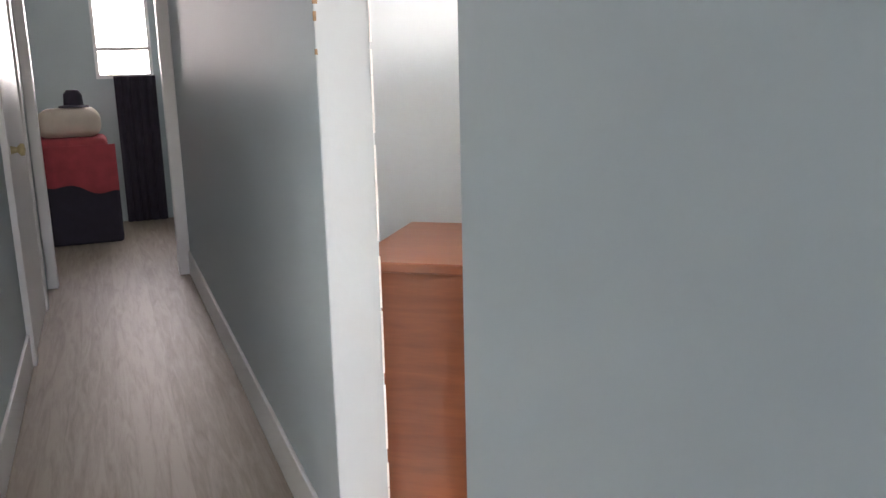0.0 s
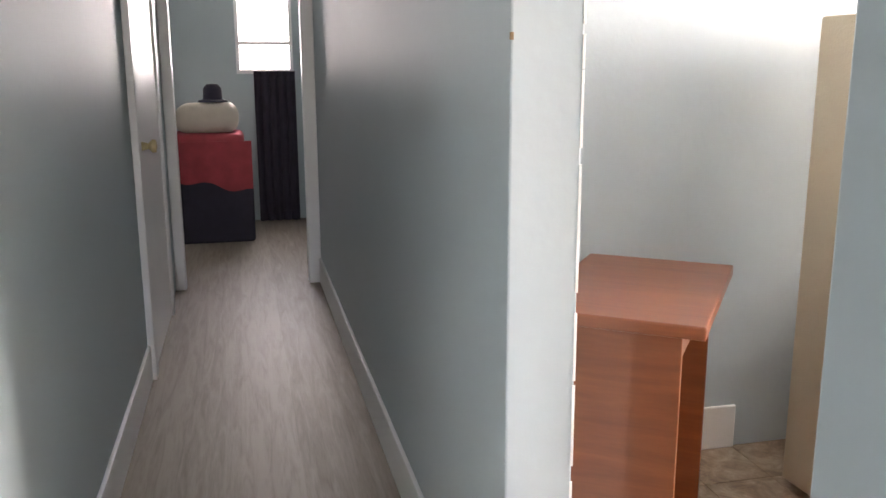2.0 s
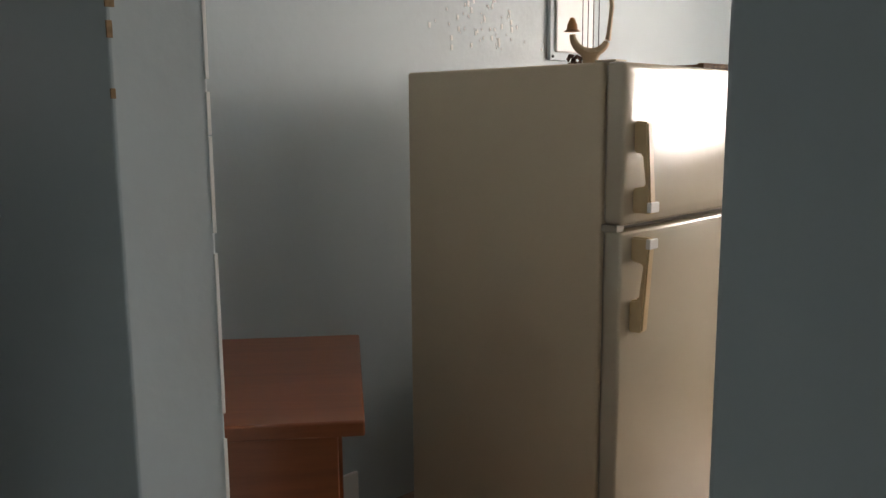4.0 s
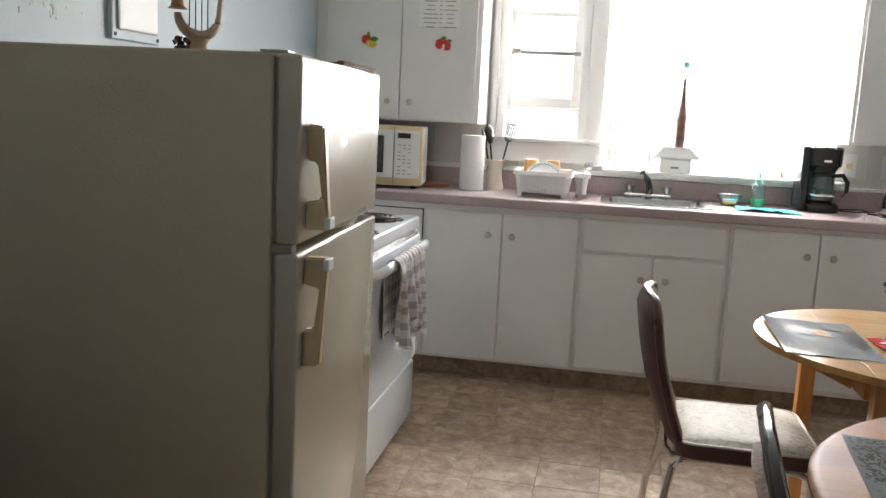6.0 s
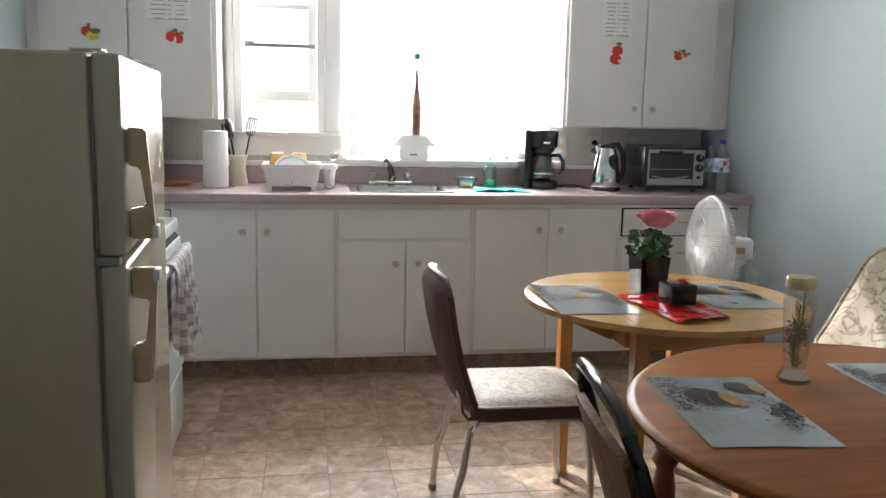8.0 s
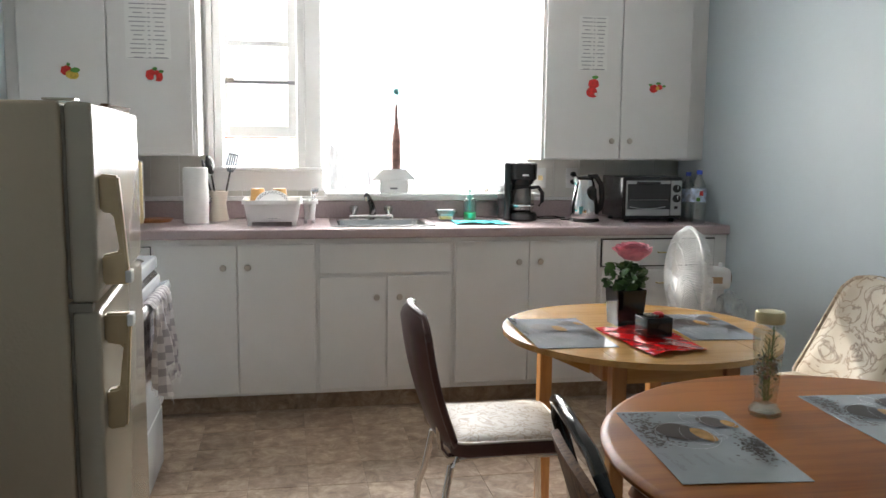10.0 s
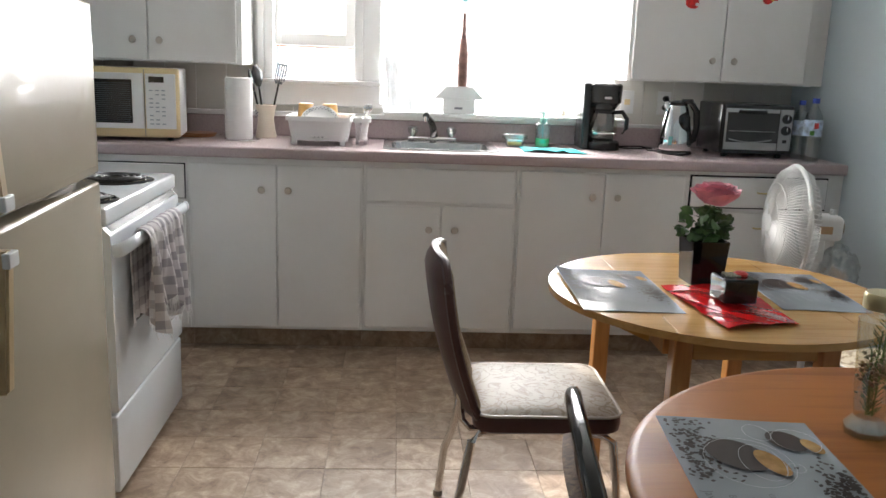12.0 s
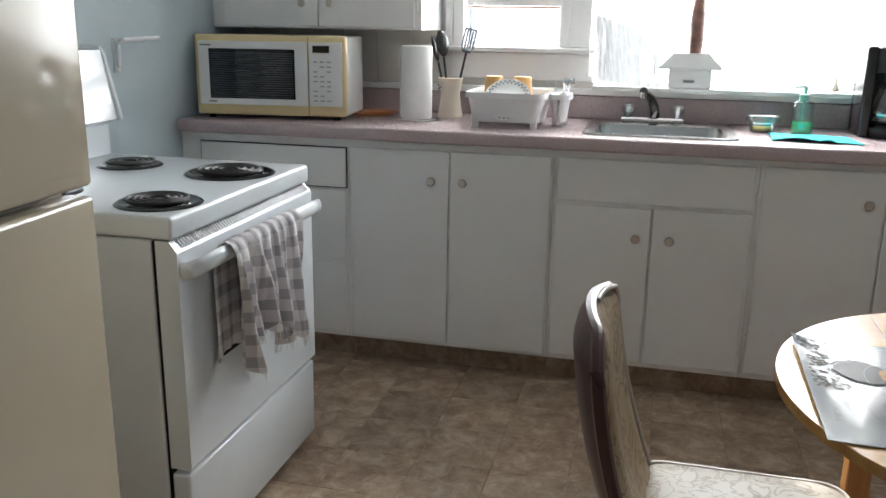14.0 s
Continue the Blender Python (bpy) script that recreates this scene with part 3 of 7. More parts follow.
part("pane", rbox((2.092, 0.058, 1.408), (2.408, 0.061, 1.832)), PANEM, w1)
part("pane", rbox((2.092, 0.058, 1.862), (2.408, 0.061, 2.14)), PANEM, w1)
part("pane", rbox((2.078, 0.085, 1.20), (2.445, 0.088, 1.349)), PANEM, w1)
lo = rbox((2.064, 0.078, 1.192), (2.078, 0.098, 1.349), 0.002)
rbox((2.445, 0.078, 1.192), (2.453, 0.098, 1.349), 0.002, bm=lo)
rbox((2.078, 0.078, 1.192), (2.445, 0.098, 1.202), 0.002, bm=lo)
part("lower_sash", lo, mat("blue_grey_aluminium", (0.32, 0.40, 0.47), 0.4, metal=0.3), w1, "blue grey aluminium storm sash")
part("rusty_strip", rbox((2.064, 0.034, 1.342), (2.454, 0.044, 1.349), 0.001), RUST, w1, "rusted metal strip under the sash")
part("window_sill", rbox((2.00, -0.05, 1.168), (2.605, 0.03, 1.188), 0.005), TRIMP, w1)
part("apron", rbox((2.01, -0.022, 1.06), (2.60, -0.0005, 1.166), 0.004), TRIMP, w1)
st("window_casing", rbox((1.985, -0.030, 1.19), (2.018, -0.001, 2.28), 0.004), TRIMP)
st("window_casing", rbox((2.497, -0.026, 1.19), (2.585, -0.001, 2.28), 0.004), TRIMP)
st("window_casing", rbox((1.985, -0.030, 2.222), (3.80, -0.001, 2.28), 0.004), TRIMP)

w2 = thing("window_2", (3.17, 0.05, 1.06), "wide window with a white frame behind a sheer curtain", "window", kind="structure", world_parts=True)
fr = rbox((2.592, 0.02, 1.057), (2.63, 0.11, 2.218), 0.003)
for lo, hi in (((3.715, 0.02, 1.057), (3.753, 0.11, 2.218)), ((2.63, 0.02, 1.057), (3.715, 0.11, 1.095)), ((2.63, 0.02, 2.18), (3.715, 0.11, 2.218))):
    rbox(lo, hi, 0.003, bm=fr)
part("window_frame", fr, TRIMP, w2)
part("pane", rbox((2.632, 0.06, 1.097), (3.713, 0.063, 2.178)), PANEM, w2)
st("window_ledge", rbox((2.606, -0.125, 1.032), (3.80, -0.001, 1.050), 0.005), TRIMP, "white painted ledge above the counter lip")
st("trim", rbox((XL + 0.001, -0.038, 1.006), (3.80, -0.001, 1.030), 0.004), TRIMP, "white painted trim strip above the counter lip")
st("trim", rbox((3.801, -0.030, 1.006), (XR - 0.001, -0.001, 1.022), 0.004), TRIMP)


def hang(u, v):
    x = 2.585 + u * 1.13
    z = 2.20 - v * 1.12
    amp = 0.012 + 0.012 * v
    y = -0.058 + amp * math.sin(u * 70 + 1.3 * math.sin(u * 9)) + 0.006 * math.sin(u * 161)
    gap = math.exp(-((x - 2.975) / 0.10) ** 2)
    z += 0.10 * gap * v ** 6
    return Vector((x, y, z))


cu = thing("sheer_curtain", (3.15, -0.05, 1.08), "long white sheer curtain, gathered and worn at the hem", "curtain", world_parts=True)
part("cloth", sheet(hang, 220, 26, 0), SHEER, cu, smooth=True)


def rag(u, v):
    return Vector((2.60 + 0.24 * u + 0.03 * v, -0.092 + 0.010 * math.sin(u * 40 + v * 5) + 0.004 * math.sin(u * 90), 1.27 - 0.20 * v + 0.05 * (1 - u) * (1 - v) - 0.03 * u))


part("gathered_hem", sheet(rag, 60, 14, 0), SHEERG, cu, "thicker gathered white hem", smooth=True)
part("curtain_rod", tube([(2.58, -0.058, 2.21), (3.74, -0.058, 2.21)], 0.008), TRIMP, cu)

di = thing("covered_dish", (2.972, -0.098, 1.05), "white square dish with a flared lid on the window ledge", "container", world_parts=True)
part("dish", rbox((2.893, -0.116, 1.0505), (3.052, -0.082, 1.122), 0.004), TRIMP, di)
lp_ = []
for z, hw, hd in ((1.122, 0.116, 0.026), (1.128, 0.117, 0.026), (1.150, 0.095, 0.021), (1.176, 0.070, 0.017), (1.182, 0.066, 0.015)):
    lp_.append([(2.972 + sx * hw, -0.099 + sy * hd, z) for sx, sy in ((-1, -1), (1, -1), (1, 1), (-1, 1))])


def quads(loops):
    bm = bmesh.new()
    rings = [[bm.verts.new(p) for p in l] for l in loops]
    for p, q in zip(rings, rings[1:]):
        for k in range(4):
            bm.faces.new((p[k], p[(k + 1) % 4], q[(k + 1) % 4], q[k]))
    bm.faces.new(rings[0][::-1])
    bm.faces.new(rings[-1])
    bmesh.ops.recalc_face_normals(bm, faces=bm.faces)
    return bm


part("lid", quads(lp_), WPLAST, di)
part("motif", rbox((2.950, -0.1185, 1.072), (2.990, -0.1162, 1.082), 0.001), INK, di, "small dark motif")
bt = thing("slender_bottle", (2.985, -0.098, 1.182), "tall slender dark patterned bottle with a teal ball stopper", "bottle", world_parts=True)
part("bottle", lathe([(0, 0), (0.025, 0.0), (0.027, 0.05), (0.027, 0.14), (0.021, 0.19), (0.011, 0.25), (0.007, 0.345), (0, 0.346)], 20, centre=(2.985, -0.098, 1.1823)), MILL, bt, smooth=True)
part("neck", lathe([(0, 0), (0.0055, 0), (0.0055, 0.050), (0, 0.050)], 12, centre=(2.985, -0.098, 1.528)), CLEAR, bt)
part("stopper", lathe([(0, -0.020), (0.014, -0.015), (0.019, 0), (0.014, 0.015), (0, 0.020)], 16, centre=(2.985, -0.098, 1.598)), TEALB, bt, "round teal ball", smooth=True)
sn = thing("sill_ornament", (3.50, -0.06, 1.05), "small dark pointed ornament hanging by the ledge", "ornament", world_parts=True)
part("ornament", lathe([(0, 0), (0.014, 0.004), (0.006, 0.03), (0.002, 0.055), (0, 0.056)], 10, centre=(3.50, -0.07, 1.0505)), GASKET, sn)

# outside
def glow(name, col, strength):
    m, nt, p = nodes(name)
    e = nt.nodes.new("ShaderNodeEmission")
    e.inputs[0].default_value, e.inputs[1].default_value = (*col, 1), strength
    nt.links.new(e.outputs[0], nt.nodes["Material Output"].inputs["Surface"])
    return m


# Emissive white planes stand in for the overexposed daylight outside the windows.
BACKGLOW = glow("glowing_white_backdrop", (1.0, 1.0, 1.0), 1.25)
FRAMEGLOW = glow("glowing_distant_frame", (0.86, 0.92, 0.96), 0.85)
st("backdrop", rbox((-7, 8.0, -0.6), (12, 8.1, 5.0)), BACKGLOW, "glowing white backdrop plane beyond the kitchen window")
st("backdrop", rbox((-10.1, -9, -0.6), (-10.0, 1, 5.0)), BACKGLOW, "glowing white backdrop plane beyond the bedroom window")
# Frame is emissive so it shows faintly, washed out by the glare outside.
nb = thing("neighbour_window", (2.3, 7.6, 0.9), "glowing pale window frame shape across the yard, part of the backdrop", "window", world_parts=True)
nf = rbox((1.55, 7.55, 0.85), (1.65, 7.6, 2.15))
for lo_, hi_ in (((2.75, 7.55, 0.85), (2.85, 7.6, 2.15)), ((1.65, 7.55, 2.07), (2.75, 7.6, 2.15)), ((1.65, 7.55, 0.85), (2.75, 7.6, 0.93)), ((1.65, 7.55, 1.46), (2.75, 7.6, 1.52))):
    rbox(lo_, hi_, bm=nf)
part("frame", nf, FRAMEGLOW, nb)

# panelling between the counter and the wall cabinets
sp = thing("backsplash", (2.9, 0, 1.0), "cream grooved wall panelling above the counter", "wall panelling", kind="structure", world_parts=True)
for x0, x1, z1 in ((XL, 1.98, 1.25), (2.01, 2.60, 1.058), (3.758, XR, 1.25)):
    n = max(1, round((x1 - x0) / 0.145))
    for k in range(n):
        a = x0 + (x1 - x0) * k / n
        b = x0 + (x1 - x0) * (k + 1) / n
        part("panel", rbox((a + 0.002, -0.0065, 1.0305 if x0 < 3 else 1.0225), (b - 0.001, -0.0008, z1), 0.0015, 1), SPLASH, sp)

# ---- base cabinets ----
CF = -0.615
cab_group = "base cabinets under the counter"


def knob(parent, x, z, y=CF - 0.012):
    part("knob", lathe([(0, 0.024), (0.013, 0.022), (0.016, 0.016), (0.013, 0.010), (0.007, 0.006), (0.008, 0), (0, 0)], 16, m=Matrix.Translation((x, y, z)) @ Euler((radians(90), 0, 0)).to_matrix().to_4x4()), KNOB, parent, "round nickel knob", smooth=True)


def slab(name, parent, x0, x1, z0, z1, y=CF):
    return part(name, rbox((x0, y - 0.012, z0), (x1, y - 0.0005, z1), 0.003), WHITEP, parent)


def pull(parent, x, z, y=CF - 0.012):
    part("pull_handle", tube([(x - 0.045, y, z), (x - 0.042, y - 0.018, z), (x, y - 0.022, z), (x + 0.042, y - 0.018, z), (x + 0.045, y, z)], 0.004, 8), BRASS, parent, "thin bronze bar pull")


def base_unit(name, x0, x1, label):
    u = thing(name, ((x0 + x1) / 2, -0.3, 0), label, "kitchen cabinet", group=cab_group, world_parts=True)
    part("body", rbox((x0 + 0.0006, CF, 0.095), (x1 - 0.0006, -0.012, 0.868), 0.001), WHITEP, u)
    part("toe_kick", rbox((x0 + 0.0006, -0.555, 0.0), (x1 - 0.0006, -0.54, 0.094)), TILE, u, "brown stone-look vinyl toe kick")
    return u


def hinges(u, x, zs):
    for z in zs:
        part("hinge", tube([(x, CF - 0.012, z - 0.02), (x, CF - 0.012, z + 0.02)], 0.004, 8), WHITEP, u)


u = base_unit("drawer_cabinet", XL + 0.002, 1.775, "white painted cabinet with three drawers below the microwave")
for z0, z1 in ((0.683, 0.828), (0.41, 0.673), (0.112, 0.396)):
    dr = slab("drawer_front", u, 1.178, 1.764, z0, z1)
part("drawer_gap", rbox((1.173, CF - 0.004, 0.679), (1.769, CF - 0.0005, 0.833)), BLACKP, u, "dark gap round the top drawer")
part("pull_handle", tube([(1.44, CF - 0.012, 0.742), (1.445, CF - 0.030, 0.742), (1.50, CF - 0.032, 0.742), (1.505, CF - 0.012, 0.742)], 0.004), BRASS, u)
u = base_unit("door_cabinet", 1.775, 2.531, "white painted two-door cabinet below the paper towel")
slab("door", u, 1.789, 2.156, 0.108, 0.836)
slab("door", u, 2.162, 2.522, 0.108, 0.836)
knob(u, 2.095, 0.728), knob(u, 2.209, 0.728)
hinges(u, 2.526, (0.22, 0.74))
u = base_unit("sink_cabinet", 2.531, 3.207, "white painted sink cabinet with a blank panel over two doors")
slab("false_drawer", u, 2.545, 3.193, 0.69, 0.838)
slab("door", u, 2.545, 2.870, 0.115, 0.674)
slab("door", u, 2.877, 3.195, 0.115, 0.676)
knob(u, 2.823, 0.571), knob(u, 2.936, 0.571)
hinges(u, 2.541, (0.2, 0.58)), hinges(u, 3.199, (0.2, 0.58))
u = base_unit("door_cabinet", 3.207, 3.965, "white painted two-door cabinet below the coffee maker")
slab("door", u, 3.220, 3.592, 0.118, 0.842)
slab("door", u, 3.597, 3.952, 0.118, 0.842)
knob(u, 3.541, 0.736), knob(u, 3.653, 0.736)
hinges(u, 3.215, (0.24, 0.72))
u = base_unit("drawer_cabinet", 3.965, XR - 0.002, "white painted cabinet with stacked drawers below the toaster oven")
slab("drawer_front", u, 3.985, 4.60, 0.706, 0.840, CF - 0.006)
slab("drawer_front", u, 3.985, 4.60, 0.42, 0.682)
slab("drawer_front", u, 3.985, 4.60, 0.12, 0.405)
part("drawer_gap", rbox((3.978, CF - 0.004, 0.699), (4.607, CF - 0.0005, 0.847)), BLACKP, u, "dark gap round the drawer")
pull(u, 4.33, 0.775, CF - 0.018), pull(u, 4.33, 0.615)
# spare stile at the counter's head
st("cabinet_rail", rbox((XL + 0.003, CF - 0.004, 0.848), (XR - 0.003, CF - 0.0006, 0.868), 0.001), WHITEP)

# worktop with a sink
wt = thing("worktop", (2.9, -0.32, 0.87), "long mauve laminate worktop with a rounded front edge", "worktop", world_parts=True)
SX0, SX1, SY0, SY1 = 2.645, 3.105, -0.525, -0.165
tp = bmesh.new()
for lo, hi in (((XL + 0.002, -0.63, 0.8695), (SX0, -0.002, 0.91)), ((SX1, -0.63, 0.8695), (XR - 0.002, -0.002, 0.91)), ((SX0, -0.63, 0.8695), (SX1, SY0, 0.91)), ((SX0, SY1, 0.8695), (SX1, -0.002, 0.91))):
    rbox(lo, hi, bm=tp)
part("top", tp, COUNTER, wt)
part("front_edge", rbox((XL + 0.002, -0.650, 0.864), (XR - 0.002, -0.626, 0.9115), 0.010, 4), COUNTER, wt, smooth=True)
part("upstand", rbox((XL + 0.002, -0.030, 0.910), (XR - 0.002, -0.002, 1.004), 0.006, 3), COUNTER, wt)


def rrect(x0, x1, y0, y1, r, n=8):
    pts = []
    for cx, cy, a in ((x1 - r, y1 - r, 0), (x0 + r, y1 - r, 90), (x0 + r, y0 + r, 180), (x1 - r, y0 + r, 270)):
        for k in range(n + 1):
            t = radians(a + 90 * k / n)
            pts.append((cx + r * math.cos(t), cy + r * math.sin(t)))
    return pts


def loft(loops, cap=True, bm=None):
    own = bmesh.new()
    rings = [[own.verts.new(p) for p in lp] for lp in loops]
    for a, b in zip(rings, rings[1:]):
        n = len(a)
        for k in range(n):
            own.faces.new((a[k], a[(k + 1) % n], b[(k + 1) % n], b[k]))
    if cap:
        own.faces.new(rings[-1][::-1])
    bmesh.ops.recalc_face_normals(own, faces=own.faces)
    if bm is None:
        return own
    return merge(bm, own)


sk = thing("sink", (2.875, -0.33, 0.91), "small stainless steel drop-in sink", "sink", world_parts=True)
lp = []
for off, r, z in ((-0.035, 0.06, 0.9105), (-0.033, 0.06, 0.9155), (-0.004, 0.05, 0.9165), (0.006, 0.05, 0.910), (0.012, 0.05, 0.86), (0.03, 0.05, 0.78), (0.06, 0.04, 0.76)):
    lp.append([(x, y, z) for x, y in rrect(SX0 + off, SX1 - off, SY0 + off, SY1 - off - (0.0 if off > 0 else 0.0), max(0.02, r))])
part("basin", loft(lp), STEEL, sk, smooth=True)
part("faucet_deck", rbox((SX0 - 0.02, SY1 + 0.002, 0.9105), (SX1 + 0.02, -0.065, 0.917), 0.005), STEEL, sk)
part("drain", lathe([(0, 0), (0.03, 0), (0.035, 0.004), (0, 0.003)], 20, centre=(2.875, -0.34, 0.7605)), CHROME, sk)
fc = thing("faucet", (2.84, -0.11, 0.917), "two-handle faucet with clear knobs and a dark short spout", "faucet", world_parts=True)
part("base_plate", rbox((2.725, -0.138, 0.9175), (2.965, -0.088, 0.935), 0.007, 3), CHROME, fc)
part("spout", tube([(2.855, -0.115, 0.935), (2.852, -0.125, 0.97), (2.838, -0.17, 1.01), (2.815, -0.25, 1.040), (2.808, -0.275, 1.045)], [0.020, 0.018, 0.016, 0.015, 0.016], 12), mat("dark_chrome", (0.2, 0.19, 0.19), 0.15, metal=1.0), fc, "dark tarnished spout", smooth=True)
part("spout_tip", lathe([(0, 0), (0.012, 0), (0.012, 0.022), (0, 0.022)], 12, centre=(2.808, -0.275, 1.020)), CHROME, fc)
for x in (2.752, 2.94):
    k = part("handle", lathe([(0, 0), (0.012, 0), (0.016, 0.012), (0.024, 0.02), (0.026, 0.04), (0.018, 0.05), (0, 0.05)], 10, centre=(x, -0.113, 0.935)), CLEAR, fc, "clear acrylic tap knob")
    part("stem", lathe([(0, 0), (0.008, 0), (0.008, 0.038), (0, 0.038)], 10, centre=(x, -0.113, 0.936)), CHROME, k)


# ---- wall cabinets ----
def wall_unit(x0, x1, z0, split, label, doors):
    u = thing("wall_cabinet", ((x0 + x1) / 2, -0.16, z0), label, "kitchen cabinet", group="wall cabinets beside the window", world_parts=True)
    part("body", rbox((x0, -0.322, z0), (x1, -0.008, 2.14), 0.001), WHITEP, u)
    for a, b in doors:
        part("door", rbox((a, -0.341, z0 + 0.008), (b, -0.3225, 2.12), 0.0035), WHITEP, u)
    return u


ul = wall_unit(XL + 0.002, 1.966, 1.250, 1.555, "white painted two-door wall cabinet with fruit stickers by the window", ((1.150, 1.550), (1.556, 1.942)))
kz = 1.345
knob(ul, 1.490, kz, -0.341), knob(ul, 1.607, kz, -0.341)
for z in (1.32,):
    part("hinge", tube([(1.950, -0.333, z), (1.950, -0.333, z + 0.05)], 0.004), WHITEP, ul)
ur = wall_unit(3.735, 4.615, 1.242, 4.17, "white painted two-door wall cabinet above the toaster oven", ((3.752, 4.170), (4.175, 4.572)))
knob(ur, 4.121, kz, -0.341), knob(ur, 4.223, kz, -0.341)
st("filler_strip", rbox((4.616, -0.30, 1.245), (XR - 0.001, -0.008, 2.14)), WHITEP, "white painted filler beside the wall cabinet")


def notice(x0, x1, z0, z1, label):
    t = thing("paper_notice", ((x0 + x1) / 2, -0.3415, z0), label, "paper notice", world_parts=True)
    part("sheet", rbox((x0, -0.3425, z0), (x1, -0.3415, z1)), PAPER, t)
    b = bmesh.new()
    rnd = random.Random(5)
    n = 14
    for k in range(n):
        z = z1 - (z1 - z0) * (k + 0.6) / n
        w = (x1 - x0)
        for c, hw in ((x0 + w * 0.28, w * rnd.uniform(0.10, 0.2)), (x0 + w * 0.53, w * 0.03), (x0 + w * 0.76, w * rnd.uniform(0.08, 0.17))):
            rbox((c - hw, -0.3430, z - 0.0022), (c + hw, -0.3426, z + 0.0022), bm=b)
    rbox((x0 + 0.01, -0.3430, z0 + 0.004), (x1 - 0.01, -0.3426, z0 + 0.006), bm=b)
    part("print", b, NOTEINK, t, "grey printed lines", kind="stuff")


notice(1.640, 1.850, 1.715, 2.01, "white printed notice taped to the cabinet door above a fruit sticker")
notice(3.925, 4.085, 1.715, 2.00, "white printed notice taped to the cabinet door over the oven")


def fruit(x, z, kind, label):
    t = thing("fruit_sticker", (x, -0.3415, z), label, "sticker", group="fruit stickers on the wall cabinets", world_parts=True)

    def blob(px, pz, rx, rz_, layer, seed):
        rnd = random.Random(seed)
        n = 18
        bm = bmesh.new()
        vs = []
        for k in range(n):
            a = 2 * math.pi * k / n
            w = 1 + 0.07 * rnd.uniform(-1, 1)
            vs.append((x + px + rx * w * math.cos(a), z + pz + rz_ * w * math.sin(a)))
        lo = [bm.verts.new((p, -0.3412, q)) for p, q in vs]
        hi = [bm.verts.new((p, -0.3419 - 0.0006 * layer, q)) for p, q in vs]
        bm.faces.new(hi)
        for k in range(n):
            bm.faces.new((lo[k], lo[(k + 1) % n], hi[(k + 1) % n], hi[k]))
        bmesh.ops.recalc_face_normals(bm, faces=bm.faces)
        return bm
    for i, (px, pz, rx, rz_, mt, nm) in enumerate(kind):
        part(nm, blob(px, pz, rx, rz_, i, i + 3), mt, t)


fruit(1.385, 1.645, ((-0.018, 0.008, 0.026, 0.024, RED, "apple"), (0.008, -0.012, 0.030, 0.022, YELLOW, "pear"), (0.022, 0.010, 0.022, 0.012, GREEN, "leaf"), (-0.008, 0.036, 0.008, 0.009, GREEN, "leaf")), "red apple and yellow pear sticker on a cabinet door")
fruit(1.768, 1.640, ((-0.016, 0.002, 0.024, 0.026, RED, "apple"), (0.018, -0.004, 0.024, 0.028, RED, "apple"), (0.004, 0.030, 0.012, 0.009, GREEN, "leaf"), (0.034, 0.018, 0.011, 0.008, GREEN, "leaf"), (0.004, -0.012, 0.006, 0.014, WPLAST, "highlight")), "two red apples sticker below a paper notice")
fruit(4.010, 1.625, ((0.004, 0.022, 0.030, 0.026, RED, "apple"), (-0.004, -0.024, 0.032, 0.028, RED, "apple"), (0.012, 0.056, 0.017, 0.009, GREEN, "leaf"), (0.018, -0.032, 0.009, 0.008, WPLAST, "highlight")), "stacked red apples sticker below a paper notice")
fruit(4.370, 1.632, ((-0.014, -0.004, 0.024, 0.022, RED, "apple"), (0.020, 0.004, 0.016, 0.014, RED, "apple"), (0.008, -0.002, 0.010, 0.010, YELLOW, "pear"), (0.012, 0.024, 0.014, 0.007, GREEN, "leaf"), (0.044, 0.010, 0.010, 0.006, GREEN, "leaf"), (-0.034, 0.016, 0.010, 0.006, GREEN, "leaf")), "small red apple sticker on the door over the oven")

# ---- refrigerator ----
fg = thing("refrigerator", (1.68, -2.78, 0), "almond two-door refrigerator with tan handles and dented freezer door", "refrigerator", world_parts=True)
FX0, FX1, FY0, FY1, FZ = 1.365, 1.992, -3.127, -2.431, 1.396
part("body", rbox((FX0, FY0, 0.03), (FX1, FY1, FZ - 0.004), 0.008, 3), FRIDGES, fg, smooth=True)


def dented(lo, hi):
    own = bmesh.new()
    bmesh.ops.create_cube(own, size=1)
    for v in own.verts:
        v.co = Vector([lo[i] + (hi[i] - lo[i]) * (v.co[i] + 0.5) for i in range(3)])
    bmesh.ops.bevel(own, geom=own.edges[:], offset=0.008, segments=3, affect="EDGES", profile=0.5)
    return own


fd = dented((2.000, FY0 + 0.002, 1.028), (2.047, FY1 - 0.002, FZ - 0.006))
gr = bmesh.new()
nx = 50
vs = [[gr.verts.new((2.0475 + 0.0006 - 0.0018 * math.exp(-(((FY0 + 0.012 + (FY1 - FY0 - 0.024) * i / nx) + 2.515) / 0.011) ** 2 - (((1.044 + 0.334 * j / nx) - 1.205) / 0.014) ** 2)
                         - 0.0012 * math.exp(-(((FY0 + 0.012 + (FY1 - FY0 - 0.024) * i / nx) + 2.55) / 0.018) ** 2 - (((1.044 + 0.334 * j / nx) - 1.165) / 0.010) ** 2)
                         - (0.0012 if i in (0, nx) or j in (0, nx) else 0)
                         + 0.0009 * math.sin(i * 0.11) * math.sin(j * 0.13 + 1), FY0 + 0.012 + (FY1 - FY0 - 0.024) * i / nx, 1.044 + 0.334 * j / nx)) for j in range(nx + 1)] for i in range(nx + 1)]
